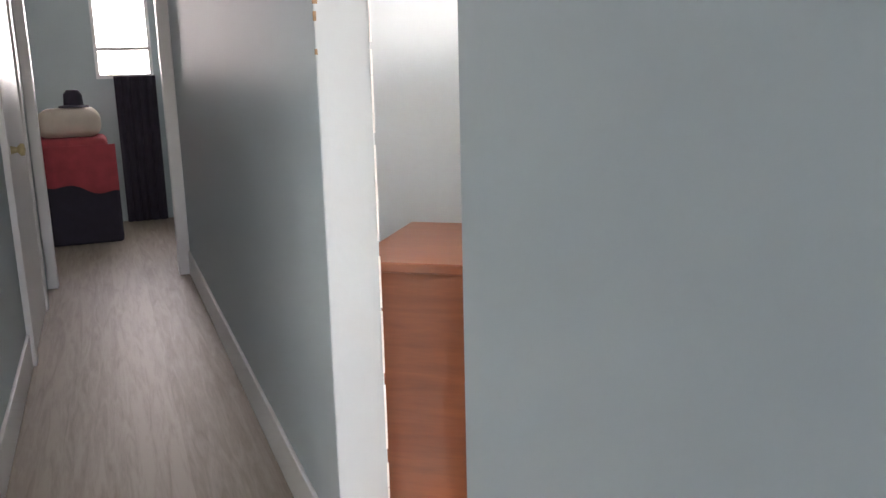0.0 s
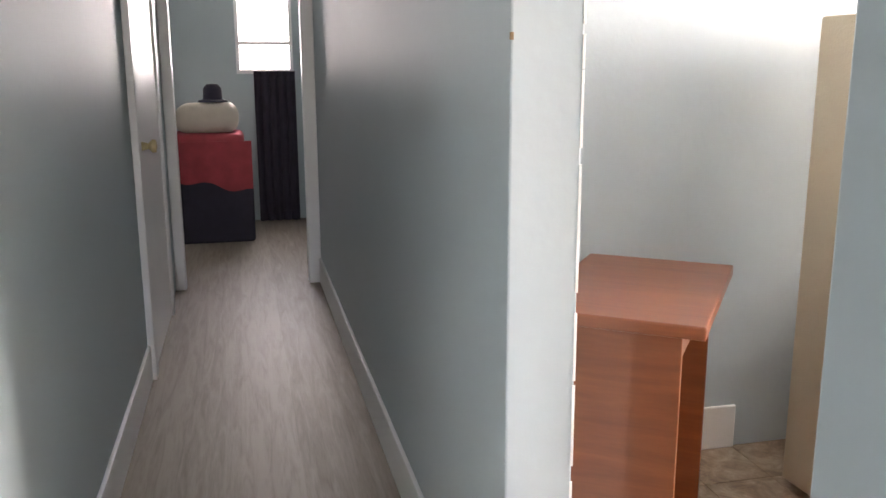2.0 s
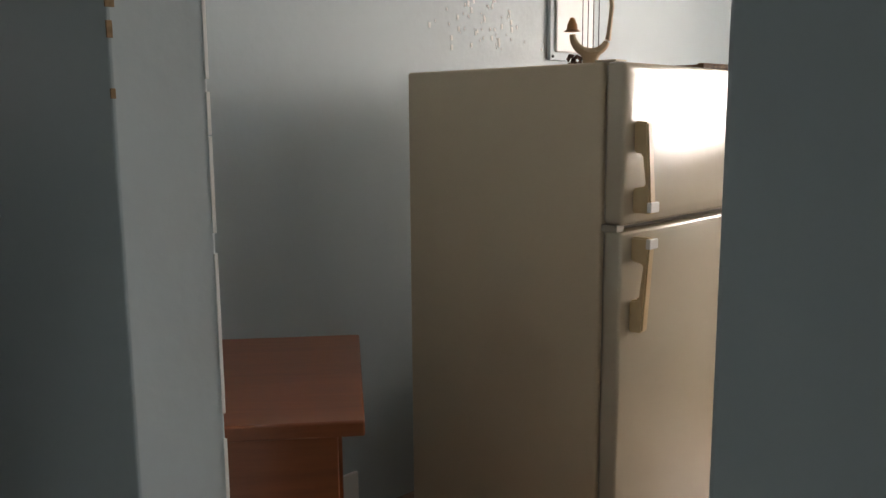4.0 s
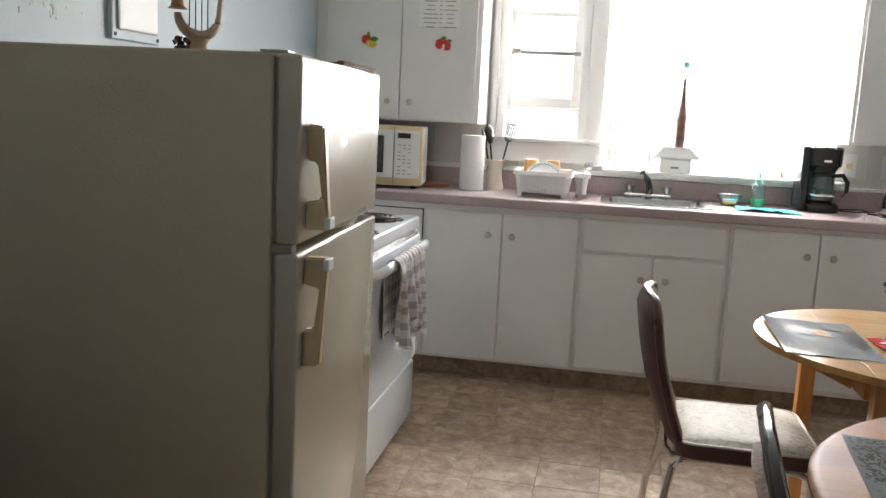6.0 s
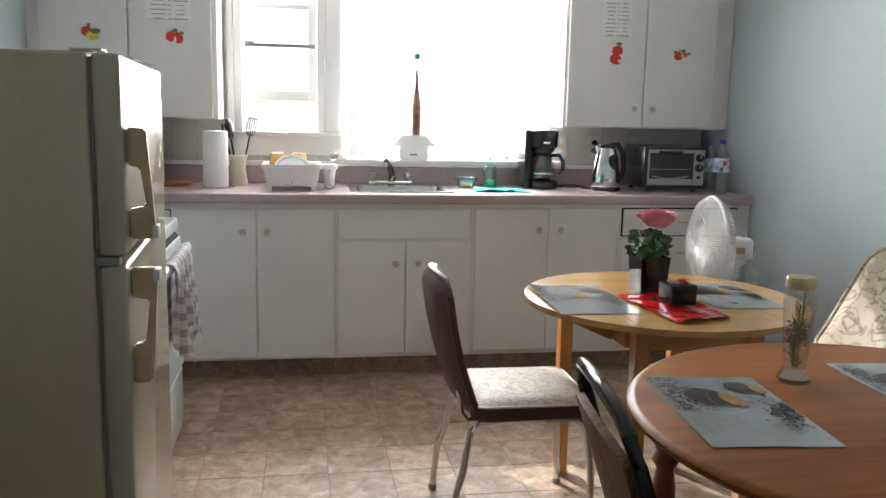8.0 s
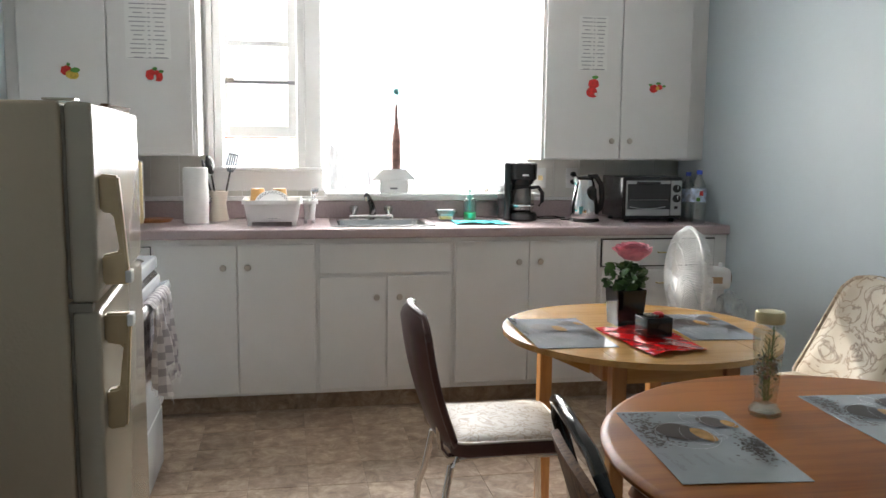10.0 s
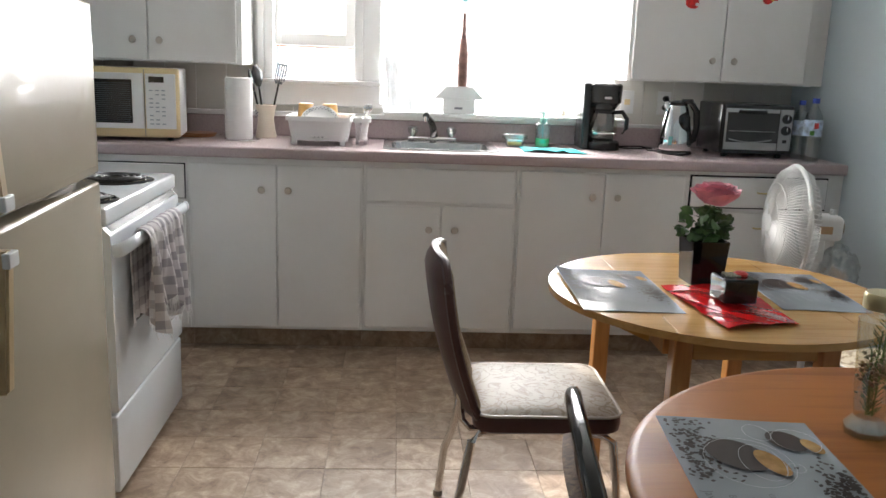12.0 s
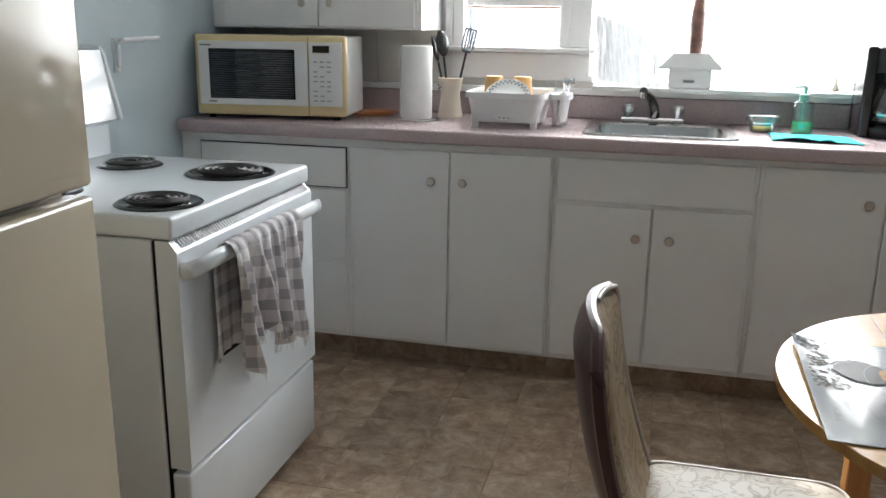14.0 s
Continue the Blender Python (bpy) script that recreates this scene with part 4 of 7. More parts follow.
for i in range(nx):
    for j in range(nx):
        gr.faces.new((vs[i][j], vs[i + 1][j], vs[i + 1][j + 1], vs[i][j + 1]))
merge(fd, gr)
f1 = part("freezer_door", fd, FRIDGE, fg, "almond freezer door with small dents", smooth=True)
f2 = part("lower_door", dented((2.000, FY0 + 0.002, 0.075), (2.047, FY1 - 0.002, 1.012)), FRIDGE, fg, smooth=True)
for z0, z1, p in ((1.036, FZ - 0.012, f1), (0.08, 1.014, f2)):
    part("gasket", rbox((FX1 + 0.001, FY0 + 0.012, z0), (1.9995, FY1 - 0.012, z1), 0.002), GASKET, p, "grey rubber gasket")
part("hinge_plate", rbox((1.994, FY0 + 0.001, 1.0125), (2.035, FY0 + 0.03, 1.0275)), GASKET, fg)
part("hinge_cover", rbox((1.965, FY0 + 0.004, FZ - 0.003), (2.02, FY0 + 0.05, FZ + 0.001), 0.001), FRIDGE, fg, "small almond hinge cover")
part("kick_grille", rbox((1.993, FY0 + 0.02, 0.005), (2.01, FY1 - 0.02, 0.07), 0.003), GASKET, fg)


def fhandle(z_wide, z_thin, parent):
    s = 1 if z_wide > z_thin else -1
    h = z_wide - z_thin
    pts = [(2.0475, z_wide), (2.082, z_wide - 0.004 * s), (2.096, z_thin), (2.0475, z_thin), (2.0475, z_thin + s * 0.055), (2.080, z_thin + s * 0.062), (2.070, z_wide - h * 0.36), (2.0475, z_wide - h * 0.34)]
    bm = bmesh.new()
    a = [bm.verts.new((x, FY0 + 0.042, z)) for x, z in pts]
    b = [bm.verts.new((x, FY0 + 0.068, z)) for x, z in pts]
    bm.faces.new(a), bm.faces.new(b[::-1])
    for k in range(len(pts)):
        bm.faces.new((a[k], a[(k + 1) % len(pts)], b[(k + 1) % len(pts)], b[k]))
    bmesh.ops.recalc_face_normals(bm, faces=bm.faces)
    bmesh.ops.bevel(bm, geom=bm.edges[:], offset=0.004, segments=2, affect="EDGES")
    hd = part("handle", bm, FHANDLE, parent, "tan moulded plastic handle", smooth=True)
    zc = z_thin + s * 0.014
    part("end_cap", rbox((2.088, FY0 + 0.038, zc - 0.011), (2.100, FY0 + 0.074, zc + 0.012), 0.002), TRIMP, hd, "white square end cap")


fhandle(1.262, 1.055, f1)
fhandle(0.775, 1.000, f2)
fg.rotation_euler = (0, 0, radians(3.3))
tr = thing("wooden_tray", (1.8, -2.62, FZ), "flat brown wooden tray on top of the refrigerator", "tray", world_parts=True)
t1 = rbox((1.70, -2.68, FZ - 0.0035), (2.01, -2.415, FZ + 0.006), 0.002)
rbox((1.695, -2.685, FZ + 0.004), (1.715, -2.41, FZ + 0.009), 0.002, bm=t1)
rbox((1.995, -2.685, FZ + 0.004), (2.013, -2.41, FZ + 0.009), 0.002, bm=t1)
part("tray", t1, WOODV, tr)

ly = thing("lyre_ornament", (1.62, -2.64, FZ), "pale wooden lyre ornament with bell and pine cones on the refrigerator", "ornament", rz=52, world_parts=False)
LB = FZ * 0 - 0.0035
part("base", rbox((-0.085, -0.035, LB), (0.085, 0.035, LB + 0.014), 0.004), LYRE, ly)
up_ = arc((0, 0, 0.112), 0.054, 182, 355, 24, "xz") + [(0.058, 0, 0.150), (0.062, 0, 0.190), (0.056, 0, 0.235), (0.040, 0, 0.275), (0.045, 0, 0.295)]
fr = tube(up_, [0.008 + 0.009 * math.sin(math.pi * min(1.0, (k + 2) / 27)) for k in range(len(up_))], 10, flat=0.8)
part("frame", fr, LYRE, ly, smooth=True)
part("stem", lathe([(0, LB + 0.0142), (0.026, LB + 0.0142), (0.020, 0.024), (0.018, 0.036), (0.024, 0.052), (0, 0.056)], 20, m=Matrix.Diagonal((1.25, 0.7, 1, 1))), LYRE, ly, smooth=True)
part("crossbar", tube([(-0.040, 0, 0.262), (0.046, 0, 0.262)], 0.007), LYRE, ly)
for x in (-0.024, -0.008, 0.008, 0.024):
    part("string", tube([(x, 0, 0.066), (x, 0, 0.262)], 0.0014, 6), DARKM, ly)
part("bell", lathe([(0, 0.04), (0.006, 0.038), (0.014, 0.02), (0.016, 0.006), (0.024, 0.0), (0.021, 0.0), (0, 0.01)], 16, centre=(-0.056, -0.004, 0.118)), mat("copper_bell", (0.36, 0.18, 0.08), 0.3, metal=0.8), ly, "small copper bell", smooth=True)
cn = bmesh.new()
rnd = random.Random(4)
for k in range(26):
    c = Vector((-0.048 + rnd.uniform(-0.020, 0.020), -0.02 + rnd.uniform(-0.012, 0.012), 0.026 + rnd.uniform(-0.012, 0.018)))
    lathe([(0, 0), (0.007, 0.002), (0.002, 0.012), (0, 0.013)], 6, bm=cn, m=Matrix.Translation(c) @ Euler((rnd.uniform(-1.5, 1.5), rnd.uniform(-1.5, 1.5), 0)).to_matrix().to_4x4())
part("pine_cones", cn, CONE, ly, "brown dried pine cones")

ep = thing("breaker_panel", (XL, -2.12, 1.45), "grey white metal breaker panel on the wall", "electrical panel", world_parts=True)
part("cover", rbox((XL + 0.001, -2.205, 1.475), (XL + 0.018, -1.925, 1.98), 0.004), WALL, ep)
dr = part("door", rbox((XL + 0.0185, -2.18, 1.505), (XL + 0.028, -1.95, 1.95), 0.006), TRIMP, ep)
for z in (1.49, 1.965):
    for y in (-2.19, -1.94):
        part("screw", disc((0, 0, 0), 0.006, 0.003, 10, m=Matrix.Translation((XL + 0.018, y, z)) @ Euler((0, radians(90), 0)).to_matrix().to_4x4()), DARKM, ep)
fl = bmesh.new()
rnd = random.Random(11)
for k in range(75):
    y = -2.50 + rnd.gauss(0, 0.13)
    z = 1.50 + abs(rnd.gauss(0, 0.16))
    r = rnd.choice((0.003, 0.004, 0.006, 0.008))
    if y > -2.22:
        continue
    rbox((XL + 0.0002, y - r * 0.6, z - r * rnd.uniform(0.7, 1.5)), (XL + 0.0016, y + r * 0.6, z + r), 0, bm=fl)
tagged(st("chipped_paint", fl, PLASTER), kind="stuff")

# ---- stove ----
sv = thing("stove", (1.55, -1.65, 0), "white electric coil stove with four black burners and a side-curved handle", "stove", world_parts=True)
VY0, VY1 = -1.998, -1.266
part("body", rbox((1.12, VY0 + 0.004, 0.02), (1.838, VY1 - 0.004, 0.822), 0.004), ENAMEL, sv)
part("cooktop", rbox((1.115, VY0, 0.824), (1.893, VY1, 0.876), 0.010, 4), ENAMEL, sv, smooth=True)
bg = outline([(1.15, 0.877), (1.252, 0.877), (1.252, 0.968), (1.285, 0.984), (1.245, 1.186), (1.15, 1.190)], VY0 + 0.01, VY1 - 0.018)
bmesh.ops.transform(bg, matrix=Matrix(((1, 0, 0, 0), (0, 0, 1, 0), (0, 1, 0, 0), (0, 0, 0, 1))), verts=bg.verts)
bmesh.ops.recalc_face_normals(bg, faces=bg.faces)
part("backguard", bg, ENAMEL, sv)
part("end_trim", tube([(1.215, VY1 - 0.008, 0.975), (1.288, VY1 - 0.008, 0.984), (1.245, VY1 - 0.008, 1.172), (1.235, VY1 - 0.008, 1.188), (1.175, VY1 - 0.008, 1.190)], 0.010, 8), ENAMEL, sv, "rounded white end trim", smooth=True)
for y in (-1.64, -1.73, -1.86, -1.95):
    part("control_knob", lathe([(0, 0), (0.022, 0), (0.019, 0.018), (0, 0.02)], 16, m=Matrix.Translation((1.270, y, 1.06)) @ Euler((0, radians(79), 0)).to_matrix().to_4x4()), ENAMEL, sv, smooth=True)
odm = outline([(1.849, 0.285), (1.898, 0.285), (1.901, 0.290), (1.901, 0.797), (1.898, 0.802), (1.880, 0.822), (1.849, 0.822)], VY0 + 0.004, VY1 - 0.006)
bmesh.ops.transform(odm, matrix=Matrix(((1, 0, 0, 0), (0, 0, 1, 0), (0, 1, 0, 0), (0, 0, 0, 1))), verts=odm.verts)
bmesh.ops.recalc_face_normals(odm, faces=odm.faces)
od = part("oven_door", odm, ENAMEL, sv)
part("oven_window", rbox((1.9012, -1.83, 0.50), (1.903, -1.53, 0.655), 0.001), BLACKG, od, "black glass oven window")
vg = bmesh.new()
for k in range(58):
    y = VY0 + 0.035 + k * 0.0118
    rbox((-0.011, -0.0028, -0.001), (0.011, 0.0028, 0.001), 0, bm=vg, m=Matrix.Translation((1.8903, y, 0.8131)) @ Euler((0, radians(48), 0)).to_matrix().to_4x4())
part("vent_grille", vg, BLACKP, od, "black slotted vent strip", kind="stuff")
hb = [(1.900, -1.975, 0.752), (1.922, -1.973, 0.757), (1.938, -1.952, 0.766), (1.944, -1.89, 0.770), (1.946, -1.64, 0.772), (1.944, -1.37, 0.770), (1.938, -1.312, 0.766), (1.922, -1.291, 0.757), (1.900, -1.289, 0.752)]
part("handle", tube(hb, 0.011, 12, flat=1.8), ENAMEL, od, "white curved handle bar", smooth=True)
part("drawer", rbox((1.849, VY0 + 0.004, 0.035), (1.896, VY1 - 0.006, 0.272), 0.007, 3), ENAMEL, sv, smooth=True)
part("dark_gap", rbox((1.8385, VY0 + 0.010, 0.03), (1.8485, VY1 - 0.010, 0.820)), BLACKP, sv)
for x, y, r in ((1.755, -1.475, 0.114), (1.430, -1.450, 0.084), (1.790, -1.875, 0.092), (1.455, -1.860, 0.098)):
    b = part("burner", lathe([(0, 0.001), (r * 0.55, -0.000), (r * 0.80, 0.002), (r * 0.93, 0.006), (r, 0.006), (r + 0.006, 0.002), (r + 0.006, 0.0005)], 36, centre=(x, y, 0.8762)), BLACKG, sv, "black drip pan with coiled element", smooth=True)
    tn = 4 if r > 0.09 else 3.2
    cp = []
    n = int(tn * 26)
    for k in range(n + 1):
        f = k / n
        a = f * tn * 2 * math.pi
        rr = 0.020 + (r * 0.82 - 0.020) * f
        cp.append((x + rr * math.cos(a), y + rr * math.sin(a), 0.8885))
    part("coil", tube(cp, 0.0052, 6, flat=0.75), DARKM, b, "dark spiral heating coil", smooth=True)
    part("coil_support", rbox((x - r * 0.85, y - 0.003, 0.879), (x + r * 0.85, y + 0.003, 0.8835)), STEEL, b)


def drape(u, v):
    """A towel over the bar: v runs from the back hem up over the bar and down in front."""
    y = -1.87 + 0.37 * u
    fold = 0.013 * math.sin(u * 46 + math.sin(u * 11) + 0.8 * math.sin(v * 5)) + 0.006 * math.sin(u * 23 + 1) + 0.003 * math.sin(u * 97 + v * 9)
    if v < 0.35:
        f = v / 0.35
        return Vector((1.914 + 0.3 * fold * (1 - f), y, 0.50 + 0.27 * f + 0.02 * math.sin(u * 9) * (1 - f)))
    if v < 0.45:
        a = math.pi * (1 - (v - 0.35) / 0.10)
        return Vector((1.944 + 0.022 * math.cos(a) + 0.2 * fold, y, 0.772 + 0.022 * math.sin(a)))
    f = (v - 0.45) / 0.55
    pinch = 1 - 0.14 * math.sin(f * 1.6)
    low = 0.245 + 0.045 * math.sin(u * 7.5 + 2.2) + 0.02 * math.sin(u * 31)
    return Vector((1.968 + fold * (0.4 + 1.6 * f) + 0.006 * f, -1.68 + (y + 1.68) * pinch, 0.772 - low * f - 0.01 * f))


tw = thing("dish_towel", (1.97, -1.58, 0.77), "rumpled grey and white checked towel hanging over the oven handle", "towel", world_parts=True)
part("cloth", sheet(drape, 110, 50, 0.002), TOWEL, tw, smooth=True)
fg_ = bmesh.new()
rnd = random.Random(3)
for k in range(150):
    u = rnd.random()
    p = drape(u, 1.0)
    tube([tuple(p), (p.x + rnd.uniform(-0.004, 0.004), p.y + rnd.uniform(-0.006, 0.006), p.z - rnd.uniform(0.01, 0.028))], 0.0009, 4, bm=fg_)
part("fringe", fg_, PAPER, tw, "frayed white threads", kind="stuff")

hk = thing("wall_bracket", (XL, -0.95, 1.1), "white L-shaped towel bracket on the blue wall", "bracket", world_parts=True)
part("arm", tube([(XL + 0.004, -0.995, 1.105), (XL + 0.014, -0.995, 1.12), (XL + 0.016, -0.993, 1.195), (XL + 0.03, -0.985, 1.207), (XL + 0.04, -0.79, 1.212)], 0.008, 8), WPLAST, hk, smooth=True)
part("mount", rbox((XL + 0.001, -1.005, 1.10), (XL + 0.008, -0.975, 1.215), 0.003), WPLAST, hk)

# ---- microwave ----
mo = thing("microwave", (1.140, -0.568, 0.911), "yellowed white microwave oven with a dark slatted window on the worktop", "microwave", rz=8)
MW, MD, MH = 0.528, 0.315, 0.290
mo.scale = (1.11, 1, 1.03)
part("body", rbox((0, 0.032, 0.015), (MW, MD, MH + 0.012), 0.008, 3), WPLAST, mo, smooth=True)
part("front_frame", rbox((0, 0, 0.014), (MW, 0.031, MH + 0.015), 0.009, 3), CREAMPL, mo, "yellowed cream front frame", smooth=True)
dm = part("door", rbox((0.014, -0.006, 0.052), (0.395, -0.0005, MH - 0.008), 0.002), WPLAST, mo, "white door with a dark window")
part("window", rbox((0.052, -0.008, 0.075), (0.352, -0.0065, MH - 0.035), 0.0005), BLACKG, dm, "black window with fine slats")
sl = bmesh.new()
for k in range(20):
    z = 0.080 + k * 0.0083
    rbox((0.058, -0.0088, z), (0.346, -0.0081, z + 0.0030), bm=sl)
part("slats", sl, mat("slat_grey", (0.055, 0.065, 0.085), 0.3), dm, "fine grey slats")
part("badge", rbox((0.022, -0.0068, MH - 0.026), (0.060, -0.0061, MH - 0.020)), INK, dm)
part("badge", rbox((0.045, -0.0068, 0.060), (0.075, -0.0061, 0.066)), INK, dm)
pm = part("control_panel", rbox((0.402, -0.006, 0.052), (0.515, -0.0005, MH - 0.008), 0.002), WPLAST, mo)
part("display", rbox((0.415, -0.0075, MH - 0.045), (0.472, -0.0062, MH - 0.020)), BLACKG, pm, "dark display")
bt_ = bmesh.new()
for r in range(9):
    for c in range(3):
        if (r + c) % 4 == 3:
            continue
        rbox((0.416 + c * 0.023, -0.0072, 0.070 + r * 0.0175), (0.430 + c * 0.023, -0.0061, 0.075 + r * 0.0175), bm=bt_)
part("buttons", bt_, mat("button_print", (0.36, 0.40, 0.42), 0.5), pm, "rows of small printed buttons")
part("panel_seam", rbox((0.3965, -0.004, 0.016), (0.3985, 0.002, MH + 0.008)), INK, mo)
for x in (0.04, MW - 0.04):
    for y in (0.04, MD - 0.04):
        part("foot", lathe([(0, 0), (0.012, 0), (0.012, 0.016), (0, 0.016)], 12, centre=(x, y, 0)), BLACKP, mo)
bo = thing("wooden_board", (1.72, -0.20, 0.9105), "round orange brown wooden board lying on the worktop", "board", world_parts=True)
part("board", disc((1.715, -0.19, 0.9108), 0.095, 0.012, 36), TRIVET, bo)
part("board_upper", disc((1.745, -0.205, 0.923), 0.075, 0.006, 36), TRIVET, bo)

# ---- things on the worktop ----
C0 = 0.9105
pt = thing("paper_towel_roll", (1.948, -0.32, C0), "white paper towel roll upright on a wire stand", "paper towel", world_parts=True)
part("stand", tube(arc((1.960, -0.322, C0 + 0.004), 0.078, 0, 340, 40), 0.0035, 6, closed=True), CHROME, pt, "chrome wire ring stand")
rl = lathe([(0.02, 0.008), (0.058, 0.006), (0.0605, 0.012), (0.0605, 0.276), (0.058, 0.282), (0.021, 0.282), (0.019, 0.27), (0.019, 0.01)], 40, centre=(1.948, -0.32, C0))
part("roll", rl, PAPER, pt, smooth=True)
part("core", lathe([(0.0188, 0.268), (0.0188, 0.281), (0.016, 0.281), (0.016, 0.2)], 24, centre=(1.948, -0.32, C0)), mat("cardboard", (0.3, 0.2, 0.12), 0.9), pt)
part("loose_end", rbox((1.887, -0.345, C0 + 0.012), (1.889, -0.300, C0 + 0.276)), PAPER, pt)

cr = thing("utensil_crock", (2.045, -0.16, C0), "cream waisted ceramic crock holding black kitchen utensils", "utensil holder", world_parts=True)
part("crock", lathe([(0, 0), (0.050, 0), (0.051, 0.006), (0.042, 0.05), (0.038, 0.09), (0.045, 0.135), (0.050, 0.155), (0.047, 0.157), (0.040, 0.13), (0.034, 0.09), (0.038, 0.02), (0, 0.015)], 32, centre=(2.045, -0.16, C0)), CERAM, cr, smooth=True)
mk = bmesh.new()
for dx, dz in ((0, 0), (0.012, 0.008), (0.004, 0.016), (0.014, 0.022), (0.0, 0.03)):
    rbox((2.000 + dx * 0.6, -0.199 + dx * -0.3, C0 + 0.095 + dz), (2.008 + dx * 0.6, -0.1965 + dx * -0.3, C0 + 0.101 + dz), bm=mk)
part("dark_mark", mk, INK, cr, "small dark printed marks")


def utensil(name, base, top, head, label):
    t = thing(name, base, label, "utensil", group="utensils in the crock", world_parts=True)
    part("handle", tube([base, tuple(Vector(base).lerp(Vector(top), 0.6)), top], [0.007, 0.005, 0.0045], 8), BLACKP, t)
    hb_ = bmesh.new()
    n = 16
    c = Vector(top)
    d = (Vector(top) - Vector(base)).normalized()
    side = d.cross(Vector((0, 1, 0))).normalized()
    if head == "slots":
        for k in range(5):
            o = side * (-0.022 + 0.011 * k)
            tube([c + o * 0.5 + d * 0.0, c + o + d * 0.02, c + o * 1.0 + d * 0.085, c + o * 0.9 + d * 0.095], 0.0042, 6, bm=hb_)
        tube([c - side * 0.022 + d * 0.092, c + side * 0.022 + d * 0.092], 0.005, 6, bm=hb_)
        tube([c - side * 0.013 + d * 0.006, c + side * 0.013 + d * 0.006], 0.006, 6, bm=hb_)
    else:
        lathe([(0, 0), (0.014, 0.008), (0.031, 0.042), (0.031, 0.075), (0.016, 0.104), (0, 0.109)], 14, bm=hb_, m=Matrix.Translation(c) @ d.to_track_quat("Z", "Y").to_matrix().to_4x4() @ Matrix.Diagonal((1, 0.35, 1, 1)))
    part("head", hb_, mat("slate_nylon", (0.10, 0.12, 0.14), 0.4) if head == "slots" else BLACKP, t, smooth=True)


utensil("slotted_turner", (2.055, -0.16, C0 + 0.02), (2.105, -0.155, C0 + 0.255), "slots", "dark grey slotted turner in the cream crock")
utensil("serving_spoon", (2.035, -0.15, C0 + 0.02), (1.990, -0.15, C0 + 0.215), "spoon", "black nylon serving spoon in the cream crock")
utensil("ladle", (2.045, -0.17, C0 + 0.02), (2.010, -0.14, C0 + 0.235), "spoon", "black nylon spoon leaning in the cream crock")

dr_ = thing("dish_rack", (2.33, -0.36, C0), "white plastic dish drainer with a cutlery cup on short feet", "dish rack", world_parts=True)


def bin_(x0, x1, y0, y1, z0, z1, flare, t=0.004):
    own = [[(x, y, z0) for x, y in rrect(x0 + flare, x1 - flare, y0 + flare, y1 - flare, 0.03, 5)],
           [(x, y, z1) for x, y in rrect(x0, x1, y0, y1, 0.03, 5)],
           [(x, y, z1 + 0.003) for x, y in rrect(x0 - 0.006, x1 + 0.006, y0 - 0.006, y1 + 0.006, 0.034, 5)],
           [(x, y, z1 - 0.016) for x, y in rrect(x0 - 0.008, x1 + 0.008, y0 - 0.008, y1 + 0.008, 0.036, 5)],
           [(x, y, z1 - 0.016) for x, y in rrect(x0 - 0.001, x1 + 0.001, y0 - 0.001, y1 + 0.001, 0.03, 5)]]
    bm = loft(own, cap=False)
    merge(bm, loft([[(x, y, z1) for x, y in rrect(x0 + t, x1 - t, y0 + t, y1 - t, 0.026, 5)], [(x, y, z0 + t) for x, y in rrect(x0 + flare + t, x1 - flare - t, y0 + flare + t, y1 - flare - t, 0.026, 5)]]))
    merge(bm, loft([[(x, y, z0) for x, y in rrect(x0 + flare, x1 - flare, y0 + flare, y1 - flare, 0.03, 5)], [(x, y, z0 - 0.001) for x, y in rrect(x0 + flare + 0.004, x1 - flare - 0.004, y0 + flare + 0.004, y1 - flare - 0.004, 0.03, 5)]]))
    return bm


part("tub", bin_(2.185, 2.465, -0.50, -0.20, C0 + 0.022, C0 + 0.125, 0.018), WPLAST, dr_, smooth=True)
part("cutlery_cup", bin_(2.476, 2.545, -0.40, -0.26, C0 + 0.02, C0 + 0.118, 0.012), WPLAST, dr_, smooth=True)
for x in (2.215, 2.43):
    for y in (-0.465, -0.235):
        part("foot", rbox((x - 0.012, y - 0.012, C0), (x + 0.012, y + 0.012, C0 + 0.05), 0.003), WPLAST, dr_)
for x in (2.49, 2.53):
    part("foot", rbox((x - 0.008, -0.335, C0), (x + 0.008, -0.320, C0 + 0.035), 0.003), WPLAST, dr_)
for x in (2.25, 2.36):
    mg = thing("mug", (x, -0.30, C0 + 0.10), "orange tan mug upside down in the dish drainer", "mug", group="mugs in the dish drainer", world_parts=True)
    part("cup", lathe([(0, 0.088), (0.032, 0.088), (0.034, 0.084), (0.040, 0.0), (0.037, 0.0), (0.031, 0.082), (0, 0.082)], 24, centre=(x, -0.30, C0 + 0.088)), MUGM, mg, smooth=True)
pl = thing("plate", (2.325, -0.43, C0 + 0.05), "white plate with a dark patterned rim standing in the dish drainer", "plate", world_parts=True)
mp_ = Matrix.Translation((2.325, -0.425, C0 + 0.092)) @ Euler((radians(52), 0, 0)).to_matrix().to_4x4() @ Matrix.Diagonal((0.84, 0.84, 1, 1))
part("dish", lathe([(0, 0), (0.07, 0.002), (0.105, 0.014), (0.106, 0.017), (0.07, 0.006), (0, 0.004)], 48, m=mp_), TRIMP, pl, smooth=True)
rm = bmesh.new()
for k in range(60):
    a = 2 * math.pi * k / 60
    rbox((-0.0042, -0.0038, 0), (0.0042, 0.0038, 0.001), bm=rm, m=mp_ @ Matrix.Translation(((0.088 + 0.008 * (k % 2)) * math.cos(a), (0.088 + 0.008 * (k % 2)) * math.sin(a), 0.0125 + 0.002 * (k % 2))) )
